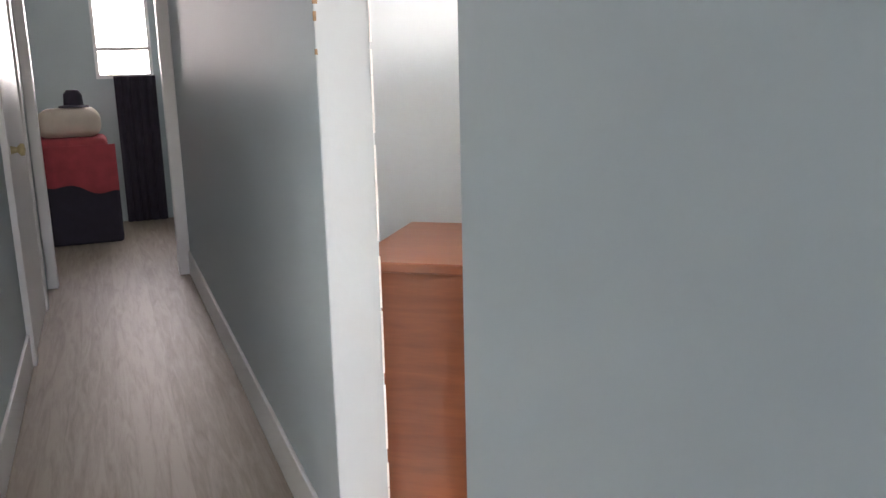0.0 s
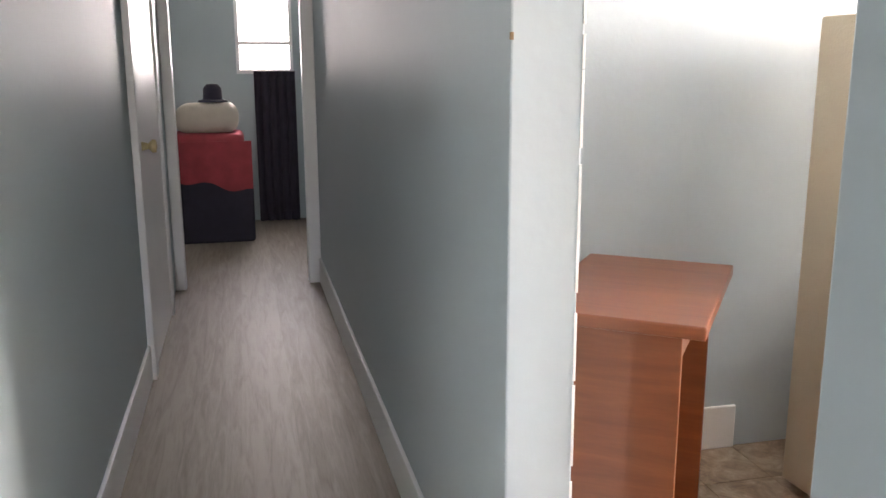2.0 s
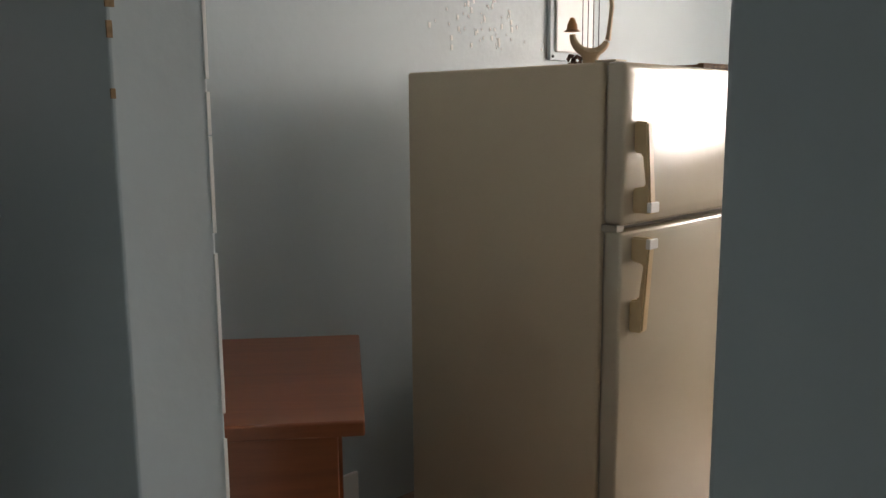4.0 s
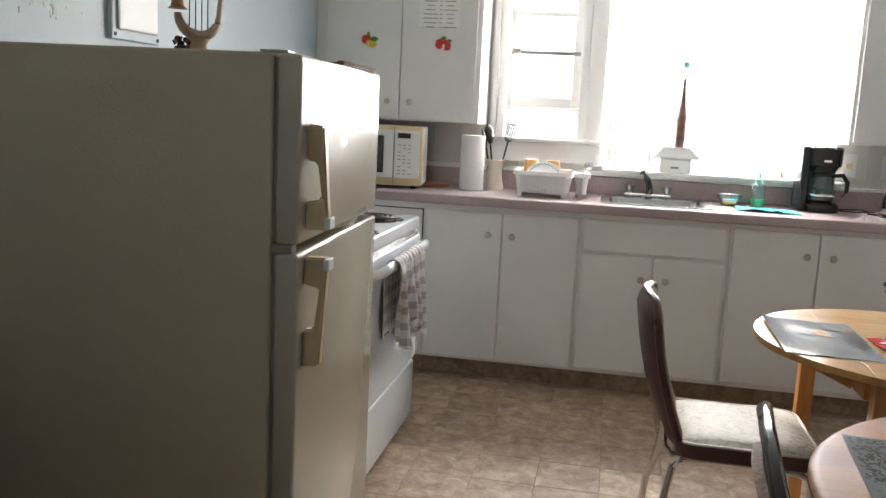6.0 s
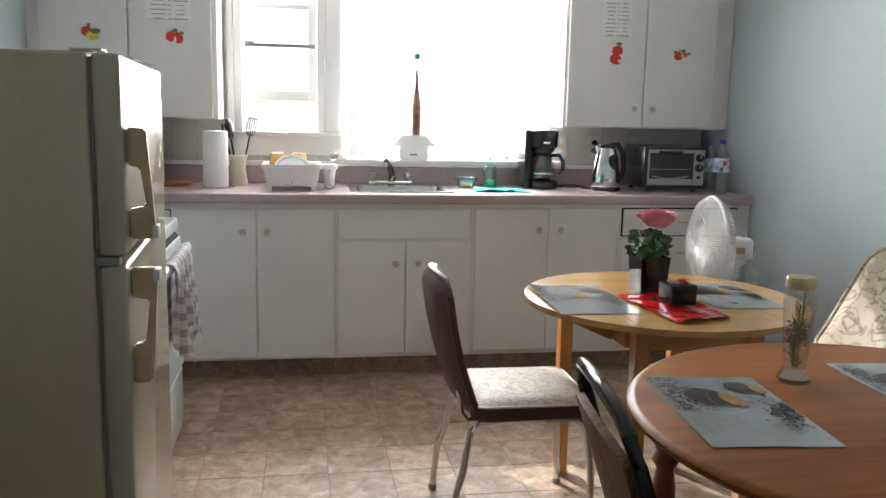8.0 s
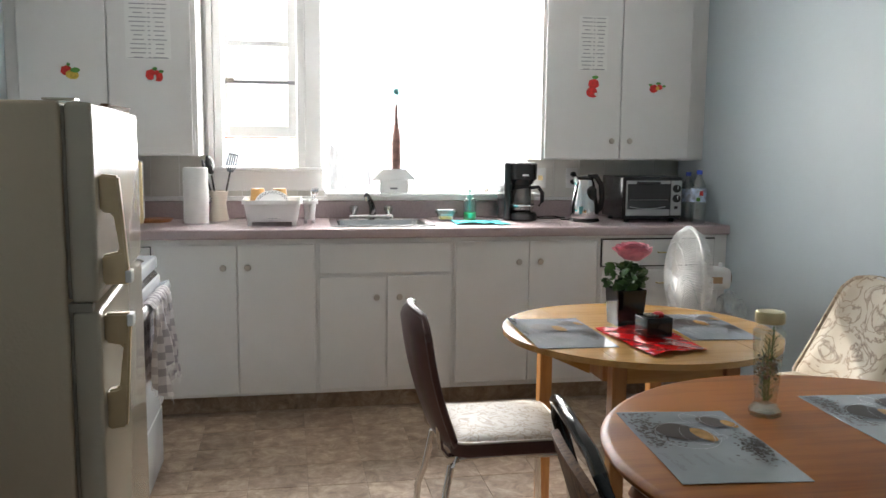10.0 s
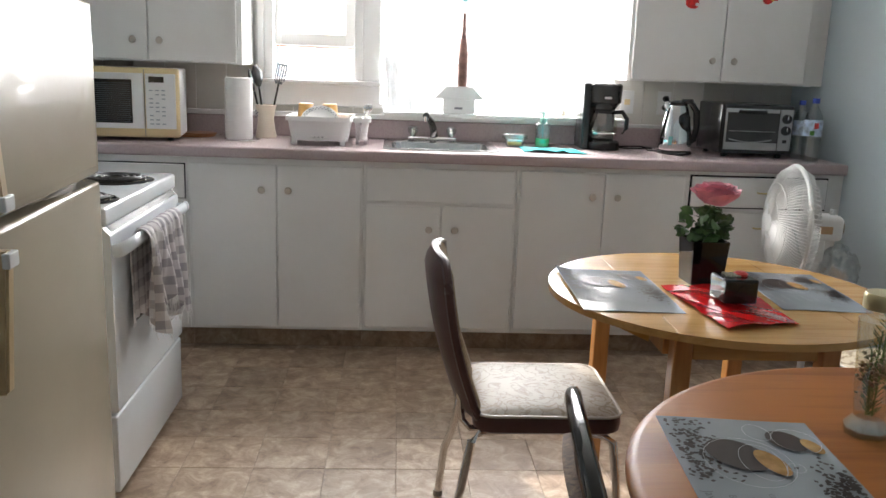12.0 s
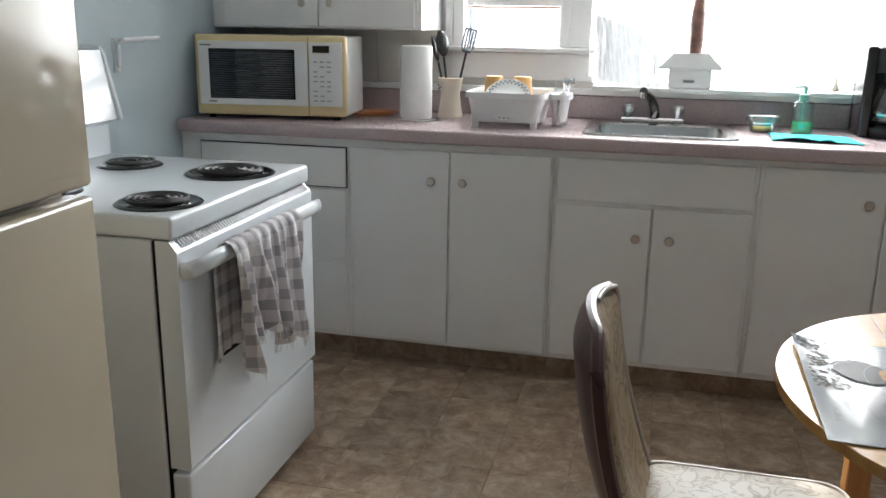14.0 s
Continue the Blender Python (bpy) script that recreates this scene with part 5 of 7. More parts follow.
part("rim_pattern", rm, INK, pl, "dark checked rim pattern")
for k, (dx, dy) in enumerate(((0, 0), (0.014, 0.02))):
    sp_ = thing("spoon", (2.505 + dx, -0.33 + dy, C0 + 0.05), "metal spoon standing in the white cutlery cup", "spoon", group="spoons in the cutlery cup", world_parts=True)
    part("handle", tube([(2.50 + dx, -0.33 + dy, C0 + 0.03), (2.525 + dx, -0.33 + dy, C0 + 0.145)], 0.003, 6), CHROME, sp_)
    part("bowl", lathe([(0, 0), (0.010, 0.01), (0.014, 0.025), (0.008, 0.042), (0, 0.045)], 12, m=Matrix.Translation((2.523 + dx, -0.33 + dy, C0 + 0.138)) @ Euler((0, radians(14), 0)).to_matrix().to_4x4() @ Matrix.Diagonal((1, 0.3, 1, 1))), CHROME, sp_, smooth=True)

tb = thing("sponge_tub", (3.235, -0.24, C0), "clear plastic tub with a yellow and teal sponge", "container", world_parts=True)
own = bin_(3.185, 3.290, -0.285, -0.205, C0 + 0.001, C0 + 0.055, 0.012, 0.002)
part("tub", own, CLEAR, tb, smooth=True)
sg = thing("sponge", (3.235, -0.245, C0 + 0.006), "yellow sponge with a teal scouring side in the clear tub", "sponge", world_parts=True)
part("foam", rbox((3.206, -0.267, C0 + 0.007), (3.268, -0.226, C0 + 0.024), 0.004), SPONGE, sg)
part("scourer", rbox((3.206, -0.267, C0 + 0.0245), (3.268, -0.226, C0 + 0.033), 0.003), TEALB, sg)
sb_ = thing("soap_dispenser", (3.375, -0.215, C0), "clear pump bottle half full of bright green soap", "soap dispenser", world_parts=True)
sc_ = (3.375, -0.215, C0)
part("bottle", lathe([(0, 0.0), (0.034, 0.0), (0.036, 0.006), (0.036, 0.105), (0.030, 0.115), (0.016, 0.118), (0.016, 0.126)], 24, centre=sc_), CLEAR, sb_, smooth=True)
part("soap", lathe([(0, 0.003), (0.033, 0.003), (0.0335, 0.042), (0, 0.042)], 24, centre=sc_), SOAP, sb_, "bright green liquid soap", smooth=True)
pc = part("pump", lathe([(0, 0.118), (0.017, 0.118), (0.017, 0.138), (0.008, 0.142), (0.006, 0.165), (0, 0.165)], 20, centre=sc_), mat("pale_green_plastic", (0.32, 0.60, 0.50), 0.4), sb_, "pale green pump collar", smooth=True)
part("nozzle", tube([(3.378, -0.215, C0 + 0.168), (3.355, -0.22, C0 + 0.170), (3.338, -0.224, C0 + 0.163)], 0.005, 8), WPLAST, pc)
part("dip_tube", tube([(3.375, -0.215, C0 + 0.01), (3.375, -0.215, C0 + 0.118)], 0.003, 6), TEALB, sb_)


def clothf(u, v):
    x = 3.255 + 0.255 * u + 0.03 * (1 - v) * (u - 0.3)
    y = -0.49 + 0.20 * v - 0.02 * u
    z = C0 + 0.003 + 0.010 * max(0, math.sin(u * 5.0 + v * 2)) * (1 - v) + 0.003 * math.sin(v * 17 + u * 6) ** 2
    if abs(u - 0.62) < 0.10 and v < 0.3:
        z += 0.012 * (1 - abs(u - 0.62) / 0.10) * (1 - v / 0.3)
    return Vector((x, y, z))


tc_ = thing("teal_dishcloth", (3.38, -0.4, C0), "crumpled teal dishcloth spread on the worktop", "dishcloth", world_parts=True)
part("cloth", sheet(clothf, 40, 24, 0.002), TEAL, tc_, smooth=True)
part("care_tag", rbox((3.515, -0.49, C0 + 0.003), (3.535, -0.475, C0 + 0.005)), PAPER, tc_)

cm = thing("coffee_maker", (3.67, -0.20, C0), "black drip coffee maker with a glass carafe", "coffee maker", world_parts=True)
CX, CY = 3.650, -0.235
part("base", lathe([(0, 0), (0.080, 0), (0.084, 0.006), (0.082, 0.036), (0.070, 0.046), (0, 0.046)], 36, centre=(CX + 0.012, CY, C0)), BLACKP, cm, smooth=True)
part("column", rbox((CX - 0.10, CY - 0.05, C0 + 0.001), (CX - 0.062, CY + 0.12, C0 + 0.315), 0.012, 3), BLACKP, cm, smooth=True)
part("tank", rbox((CX - 0.06, CY + 0.07, C0 + 0.001), (CX + 0.085, CY + 0.13, C0 + 0.30), 0.01, 3), BLACKP, cm, smooth=True)
part("filter_housing", lathe([(0, 0.195), (0.058, 0.195), (0.070, 0.215), (0.082, 0.225), (0.084, 0.305), (0.078, 0.313), (0, 0.313)], 36, centre=(CX + 0.008, CY, C0)), BLACKP, cm, smooth=True)
part("badge", rbox((CX - 0.01, CY - 0.0855, C0 + 0.243), (CX + 0.024, CY - 0.0825, C0 + 0.253), 0.001), PAPER, cm, "small pale badge")
ca = part("carafe", lathe([(0, 0.052), (0.060, 0.052), (0.071, 0.075), (0.070, 0.12), (0.052, 0.165), (0.048, 0.18)], 36, centre=(CX + 0.008, CY, C0)), GLASSM, cm, "clear glass carafe", smooth=True)
part("carafe_lid", lathe([(0, 0.19), (0.045, 0.188), (0.050, 0.180), (0.050, 0.172), (0, 0.172)], 24, centre=(CX + 0.008, CY, C0)), BLACKP, ca, smooth=True)
part("carafe_handle", tube([(CX + 0.055, CY - 0.02, C0 + 0.178), (CX + 0.095, CY - 0.025, C0 + 0.182), (CX + 0.118, CY - 0.028, C0 + 0.150), (CX + 0.118, CY - 0.028, C0 + 0.105), (CX + 0.100, CY - 0.025, C0 + 0.078)], [0.010, 0.011, 0.011, 0.010, 0.006], 10), BLACKP, ca, smooth=True)
part("carafe_band", lathe([(0.0705, 0.078), (0.0715, 0.082), (0.0705, 0.086)], 36, centre=(CX + 0.008, CY, C0)), CHROME, ca)
part("power_cord", tube([(CX + 0.08, CY + 0.08, C0 + 0.008), (CX + 0.14, CY + 0.05, C0 + 0.005), (CX + 0.21, CY + 0.04, C0 + 0.005), (CX + 0.26, CY + 0.07, C0 + 0.006), (CX + 0.23, CY + 0.12, C0 + 0.01), (CX + 0.15, CY + 0.13, C0 + 0.006), (CX + 0.10, CY + 0.10, C0 + 0.006)], 0.0035, 6), BLACKP, cm, "thin black cord")

kt = thing("kettle", (3.985, -0.33, C0), "polished steel cordless kettle with a black handle on its base", "kettle", world_parts=True)
KX, KY = 3.985, -0.335
part("power_base", lathe([(0, 0), (0.080, 0), (0.083, 0.006), (0.078, 0.016), (0, 0.018)], 36, centre=(KX, KY, C0)), BLACKP, kt, smooth=True)
part("body", lathe([(0, 0.019), (0.074, 0.019), (0.078, 0.028), (0.074, 0.09), (0.062, 0.16), (0.049, 0.215), (0.046, 0.225), (0, 0.228)], 40, centre=(KX, KY, C0)), CHROME, kt, smooth=True)
part("spout", tube([(KX - 0.035, KY, C0 + 0.195), (KX - 0.052, KY, C0 + 0.225), (KX - 0.060, KY, C0 + 0.238)], [0.020, 0.014, 0.007], 12), CHROME, kt, smooth=True)
part("lid", lathe([(0, 0.0), (0.045, 0.0), (0.042, 0.014), (0.02, 0.022), (0, 0.023)], 30, centre=(KX, KY, C0 + 0.226)), BLACKP, kt, smooth=True)
part("handle", tube([(KX + 0.010, KY - 0.015, C0 + 0.245), (KX + 0.05, KY - 0.03, C0 + 0.245), (KX + 0.080, KY - 0.035, C0 + 0.20), (KX + 0.086, KY - 0.035, C0 + 0.13), (KX + 0.078, KY - 0.03, C0 + 0.065), (KX + 0.058, KY - 0.03, C0 + 0.035)], [0.010, 0.015, 0.015, 0.014, 0.013, 0.009], 12), BLACKP, kt, "black moulded handle", smooth=True)
gz = lathe([(0, -0.075), (0.026, -0.055), (0.034, 0), (0.026, 0.055), (0, 0.075)], 20, m=Matrix.Translation((KX + 0.018, KY - 0.050, C0 + 0.125)) @ Euler((radians(12), 0, 0)).to_matrix().to_4x4() @ Matrix.Diagonal((1, 0.55, 1, 1)))
part("water_gauge", gz, BLACKG, kt, "dark water gauge", smooth=True)
part("sticker", rbox((KX - 0.052, KY - 0.068, C0 + 0.045), (KX - 0.030, KY - 0.0655, C0 + 0.085), m=None), TEALB, kt, "small teal sticker")
part("power_cord", tube([(KX - 0.07, KY + 0.03, C0 + 0.006), (KX - 0.11, KY + 0.06, C0 + 0.006), (KX - 0.10, KY + 0.12, C0 + 0.01), (KX - 0.06, KY + 0.15, C0 + 0.008)], 0.0035, 6), BLACKP, kt)

to = thing("toaster_oven", (4.39, -0.19, C0), "black countertop toaster oven with a steel-framed glass door", "toaster oven", world_parts=True)
TX0, TX1, TY0, TY1, TZ0, TZ1 = 4.165, 4.505, -0.44, -0.12, C0 + 0.018, C0 + 0.245
part("body", rbox((TX0, TY0 + 0.012, TZ0), (TX1, TY1, TZ1), 0.008, 2), BLACKP, to, smooth=True)
fp = part("front_panel", rbox((TX0 + 0.005, TY0, TZ0 + 0.002), (TX1 - 0.004, TY0 + 0.0115, TZ1 - 0.004), 0.003), BLACKP, to)
DS = mat("dull_steel", (0.40, 0.40, 0.40), 0.35, metal=0.7)
do = part("door", rbox((TX0 + 0.010, TY0 - 0.006, TZ0 + 0.020), (TX0 + 0.262, TY0 - 0.0005, TZ0 + 0.208), 0.003), BLACKP, to, "steel-framed drop-down door")
part("top_rail", rbox((TX0 + 0.010, TY0 - 0.011, TZ0 + 0.190), (TX0 + 0.262, TY0 - 0.0065, TZ0 + 0.208), 0.002), DS, do, "dull steel rail")
part("bottom_rail", rbox((TX0 + 0.010, TY0 - 0.011, TZ0 + 0.020), (TX0 + 0.262, TY0 - 0.0065, TZ0 + 0.054), 0.002), DS, do, "dull steel rail")
part("side_rail", rbox((TX0 + 0.010, TY0 - 0.010, TZ0 + 0.0545), (TX0 + 0.020, TY0 - 0.0065, TZ0 + 0.1895), 0.001), DS, do, "dull steel rail")
part("glass", rbox((TX0 + 0.021, TY0 - 0.009, TZ0 + 0.055), (TX0 + 0.261, TY0 - 0.0065, TZ0 + 0.189)), mat("smoky_oven_glass", (0.035, 0.035, 0.037), 0.10), do, "dark reflecting oven glass")
part("door_handle", tube([(TX0 + 0.075, TY0 - 0.010, TZ0 + 0.196), (TX0 + 0.085, TY0 - 0.028, TZ0 + 0.194), (TX0 + 0.185, TY0 - 0.028, TZ0 + 0.194), (TX0 + 0.195, TY0 - 0.010, TZ0 + 0.196)], 0.010, 8, flat=0.8), BLACKP, do, smooth=True)
part("window_trim", tube([(TX0 + 0.035 + 0.2 * k / 12, TY0 - 0.0105, TZ0 + 0.068 - 0.012 * math.sin(math.pi * k / 12)) for k in range(13)], 0.003, 6), DS, do, "curved steel trim")
part("rack", tube([(TX0 + 0.03, TY0 - 0.0100, TZ0 + 0.105), (TX0 + 0.25, TY0 - 0.0100, TZ0 + 0.105)], 0.002, 6), STEEL, do)
part("side_panel", rbox((TX0 + 0.268, TY0 - 0.006, TZ0 + 0.020), (TX1 - 0.010, TY0 - 0.0005, TZ0 + 0.208), 0.003), DS, to, "dull steel control strip")
for z in (TZ0 + 0.165, TZ0 + 0.112):
    dl = part("dial", lathe([(0, 0), (0.022, 0), (0.020, 0.014), (0, 0.016)], 20, m=Matrix.Translation((TX0 + 0.299, TY0 - 0.006, z)) @ Euler((radians(90), 0, 0)).to_matrix().to_4x4()), BLACKP, to, "round black dial", smooth=True)
    part("pointer", rbox((TX0 + 0.2975, TY0 - 0.0235, z - 0.002), (TX0 + 0.3005, TY0 - 0.0222, z + 0.016)), PAPER, dl)
part("timer_button", rbox((TX0 + 0.288, TY0 - 0.009, TZ0 + 0.055), (TX0 + 0.308, TY0 - 0.0062, TZ0 + 0.070), 0.002), BLACKP, to)
for x in (TX0 + 0.04, TX1 - 0.04):
    for y in (TY0 + 0.05, TY1 - 0.04):
        part("foot", lathe([(0, 0), (0.014, 0), (0.012, 0.0185), (0, 0.0185)], 12, centre=(x, y, C0)), BLACKP, to)
LABELM = mat("printed_bottle_label", (0.48, 0.58, 0.72), 0.4, var=0.5, scale=35)


def water_bottle(x, y, k, label):
    wb = thing("water_bottle", (x, y, C0), label, "bottle", group="plastic water bottles in the counter's corner", world_parts=True)
    wc = (x, y, C0)
    part("bottle", lathe([(r * k, z * k) for r, z in ((0, 0.004), (0.034, 0.0), (0.040, 0.012), (0.037, 0.03), (0.040, 0.05), (0.037, 0.07), (0.040, 0.09), (0.040, 0.18), (0.036, 0.205), (0.016, 0.245), (0.013, 0.262))], 24, centre=wc), CLEAR, wb, smooth=True)
    part("bottle_label", lathe([(r * k, z * k) for r, z in ((0.0402, 0.115), (0.0408, 0.117), (0.0408, 0.186), (0.0402, 0.188))], 24, centre=wc), LABELM, wb, "pale blue printed label", smooth=True)
    part("cap", lathe([(r * k, z * k) for r, z in ((0, 0.262), (0.016, 0.262), (0.016, 0.284), (0, 0.285))], 20, centre=wc), BLUEC, wb, smooth=True)
    return wb


wb = water_bottle(4.565, -0.50, 1.0, "clear plastic water bottle with a blue cap and a printed label")
part("label_mark", rbox((4.550, -0.5435, C0 + 0.150), (4.570, -0.5405, C0 + 0.175), 0.001), RED, wb, "small red mark")
part("label_mark", rbox((4.535, -0.5400, C0 + 0.120), (4.555, -0.5370, C0 + 0.140), 0.001), GREEN, wb, "small green mark")
water_bottle(4.560, -0.385, 0.95, "smaller clear water bottle standing behind the other by the oven")


def plate_on_wall(name, x, z, w, h, label, cat, holes):
    o = thing(name, (x, -0.007, z), label, cat, kind="structure", world_parts=True)
    part("cover_plate", rbox((x - w / 2, -0.0125, z - h / 2), (x + w / 2, -0.007, z + h / 2), 0.002), WPLAST, o)
    for hz in holes:
        part("socket", rbox((x - 0.014, -0.015, z + hz - 0.014), (x + 0.014, -0.0128, z + hz + 0.014), 0.003), CREAMPL if cat == "switch" else WPLAST, o)
    return o


plate_on_wall("light_switch", 3.83, 1.132, 0.07, 0.115, "cream light switch plate above the worktop", "switch", (0.0,))
oo = plate_on_wall("wall_outlet", 4.02, 1.132, 0.07, 0.115, "white wall outlet with two black plugs", "outlet", (0.022, -0.022))
for z in (1.154, 1.110):
    part("plug", lathe([(0, 0), (0.014, 0), (0.016, 0.02), (0.008, 0.034), (0, 0.035)], 14, m=Matrix.Translation((4.023, -0.0152, z)) @ Euler((radians(90), 0, 0)).to_matrix().to_4x4()), BLACKP, oo, smooth=True)
part("plug_cord", tube([(4.023, -0.05, 1.154), (4.05, -0.055, 1.13), (4.065, -0.05, 1.05), (4.07, -0.06, 0.95), (4.06, -0.10, C0 + 0.006)], 0.0035, 6), BLACKP, oo)

# ---- tables ----
def ring(cx, cy, r, n=96):
    return [(cx + r * math.cos(2 * math.pi * k / n), cy + r * math.sin(2 * math.pi * k / n)) for k in range(n)]


def chord_piece(cx, cy, r, x0, x1, z0, z1, n=40):
    """The part of a round top between two straight joints."""
    def half(x):
        return math.sqrt(max(0.0, r * r - (x - cx) ** 2))
    xs = [x0 + (x1 - x0) * (0.5 - 0.5 * math.cos(math.pi * k / n)) for k in range(n + 1)]
    lo = [(x, cy - half(x)) for x in xs]
    hi = [(x, cy + half(x)) for x in reversed(xs)]
    pts = []
    for p in lo + hi:
        if not pts or (Vector(p) - Vector(pts[-1])).length > 1e-4:
            pts.append(p)
    if (Vector(pts[0]) - Vector(pts[-1])).length < 1e-4:
        pts.pop()
    return outline(pts, z0, z1, bevel=0.0012)


AX, AY, AR, AZ = 3.540, -2.13, 0.45, 0.721
ta = thing("drop_leaf_table", (AX, AY, 0), "round honey pine drop-leaf table with square legs, in the sun", "table", world_parts=True)
part("leaf", chord_piece(AX, AY, AR, AX - AR + 0.0005, AX - 0.2297, AZ - 0.019, AZ), PINE, ta)
part("tabletop", chord_piece(AX, AY, AR, AX - 0.2291, AX + 0.2291, AZ - 0.019, AZ), PINE, ta)
part("leaf", chord_piece(AX, AY, AR, AX + 0.2297, AX + AR - 0.0005, AZ - 0.019, AZ), PINE, ta)
LEGS = ((3.308, -1.845), (3.365, -2.385), (3.73, -2.385), (3.73, -1.845))
for x, y in LEGS:
    part("leg", rbox((x - 0.023, y - 0.023, 0.0), (x + 0.023, y + 0.023, AZ - 0.0195), 0.004), PINEL, ta)
part("apron", rbox((3.393, -2.395, AZ - 0.105), (3.702, -2.372, AZ - 0.0195), 0.002), PINE, ta)
part("apron", rbox((3.353, -1.860, AZ - 0.105), (3.702, -1.837, AZ - 0.0195), 0.002), PINE, ta)
part("apron", rbox((3.720, -2.357, AZ - 0.105), (3.742, -1.873, AZ - 0.0195), 0.002), PINEL, ta)
bkt = outline([(3.13, AZ - 0.0195), (3.329, AZ - 0.0195), (3.329, AZ - 0.11)], -2.25, -2.225)
bmesh.ops.transform(bkt, matrix=Matrix(((1, 0, 0, 0), (0, 0, 1, 0), (0, 1, 0, 0), (0, 0, 0, 1))), verts=bkt.verts)
bmesh.ops.recalc_face_normals(bkt, faces=bkt.faces)
part("leaf_bracket", bkt, PINE, ta)
part("apron", rbox((3.330, -2.357, AZ - 0.105), (3.352, -1.873, AZ - 0.0195), 0.002), PINEL, ta)

BX, BY, BR, BZ = 3.530, -3.325, 0.540, 0.750
tb2 = thing("round_table", (BX, BY, 0), "round cherry stained wooden table with turned legs", "table", world_parts=True)
part("tabletop", lathe([(0, -0.030), (BR - 0.028, -0.030), (BR - 0.010, -0.026), (BR, -0.016), (BR, -0.010), (BR - 0.006, -0.003), (BR - 0.018, 0.0), (0, 0.0)], 112, centre=(BX, BY, BZ)), CHERRY, tb2, smooth=True)
part("apron", lathe([(0.40, -0.095), (0.40, -0.031), (0.38, -0.031), (0.38, -0.095), (0.40, -0.095)], 64, centre=(BX, BY, BZ)), CHERRYL, tb2, smooth=True)
for dx, dy in ((-0.345, 0.335), (0.335, 0.335), (0.335, -0.335), (-0.335, -0.335)):
    part("leg", lathe([(0, 0), (0.016, 0.0), (0.020, 0.02), (0.018, 0.04), (0.026, 0.12), (0.030, 0.30), (0.026, 0.48), (0.020, 0.52), (0.031, 0.54), (0.022, 0.56), (0.030, 0.58), (0.030, BZ - 0.031), (0, BZ - 0.031)], 20, centre=(BX + dx, BY + dy, 0)), CHERRYL, tb2, smooth=True)


# ---- placemats ----
def placemat(cx, cy, z, rz, label, w=0.235, d=0.385, seed=1, lift=0.0):
    t = thing("placemat", (cx, cy, z), label, "placemat", rz=rz, group="coffee-print placemats on the two tables")

    def f(u, v):
        e = max(0.0, 0.25 - u) / 0.25
        return Vector(((u - 0.5) * w, (v - 0.5) * d, 0.0022 + 0.0008 * math.sin(u * 5 + v * 7) + lift * e * e * (0.3 + v)))
    part("mat", sheet(f, 24, 24, 0.0012), MATM, t, smooth=True)
    rnd = random.Random(seed)

    def oval(bm, u, v, a, b, rot=0.0, n=14, h=0.0004):
        vs = []
        for k in range(n):
            q = 2 * math.pi * k / n
            x, y = a * math.cos(q), b * math.sin(q)
            x, y = x * math.cos(rot) - y * math.sin(rot), x * math.sin(rot) + y * math.cos(rot)
            p = f(min(0.999, max(0.001, u + x / w)), min(0.999, max(0.001, v + y / d)))
            vs.append(bm.verts.new((p.x, p.y, p.z + h)))
        fc_ = bm.faces.new(vs)
        if fc_.normal.z < 0:
            fc_.normal_flip()
    be = bmesh.new()
    for k in range(400):
        if k % 2:
            u, v = rnd.gauss(0.13, 0.08), rnd.uniform(0.45, 1.0)
        else:
            u, v = rnd.gauss(0.88, 0.07), rnd.gauss(0.42, 0.09)
        if 0.03 < u < 0.97 and 0.03 < v < 0.97:
            oval(be, u, v, rnd.uniform(0.003, 0.0055), rnd.uniform(0.002, 0.0035), rnd.uniform(0, 3), 7, 0.0004 + 0.000004 * k)
    part("bean_print", be, BEAN, t, "printed brown coffee beans", kind="stuff")
    for nm, mt, sp_ in (("printed_cup", BEAN, (0.38, 0.66, 0.040, 0.052, 0.5, 24, 0.0022)), ("printed_cup", BEAN, (0.76, 0.80, 0.028, 0.036, 0.3, 24, 0.0022)),
                        ("printed_coffee", COFFEE, (0.56, 0.60, 0.018, 0.040, 0.25, 20, 0.0026)), ("printed_coffee", COFFEE, (0.90, 0.76, 0.013, 0.026, 0.2, 20, 0.0026))):
        cu_ = bmesh.new()
        oval(cu_, *sp_)
        part(nm, cu_, mt, t)
    wl = bmesh.new()
    for u, v, a, b in ((0.42, 0.60, 0.062, 0.075), (0.50, 0.60, 0.030, 0.055), (0.68, 0.56, 0.012, 0.014), (0.60, 0.86, 0.02, 0.03), (0.82, 0.80, 0.035, 0.042)):
        pts = []
        for k in range(22):
            q = 2 * math.pi * k / 22
            p = f(min(0.98, max(0.02, u + a * math.cos(q) / w)), min(0.98, max(0.02, v + b * math.sin(q) / d)))
            pts.append((p.x, p.y, p.z + 0.003))
        tube(pts, 0.00045, 4, bm=wl, closed=True, flat=0.4)
    part("outline_print", wl, PRINTW, t, "white printed cup outlines")
    for i, (txt, u, v, s) in enumerate((("Java Coffee", 0.04, 0.36, 0.024), ("Breakfast", 0.17, 0.34, 0.018), ("espresso", 0.29, 0.33, 0.018), ("cappuccino", 0.40, 0.36, 0.018), ("Milk", 0.52, 0.28, 0.018), ("Java", 0.63, 0.26, 0.022), ("Cafe", 0.76, 0.26, 0.026), ("espresso", 0.90, 0.28, 0.016))):
        cv = bpy.data.curves.new("printed_text", "FONT")
        cv.body, cv.size, cv.resolution_u = txt, s * 0.8, 2
        o = new("printed_text", cv)
        cv.materials.append(BLACKINK)
        o.parent = t
        o.location = ((u - 0.5) * w, (v - 0.5) * d, 0.0046)
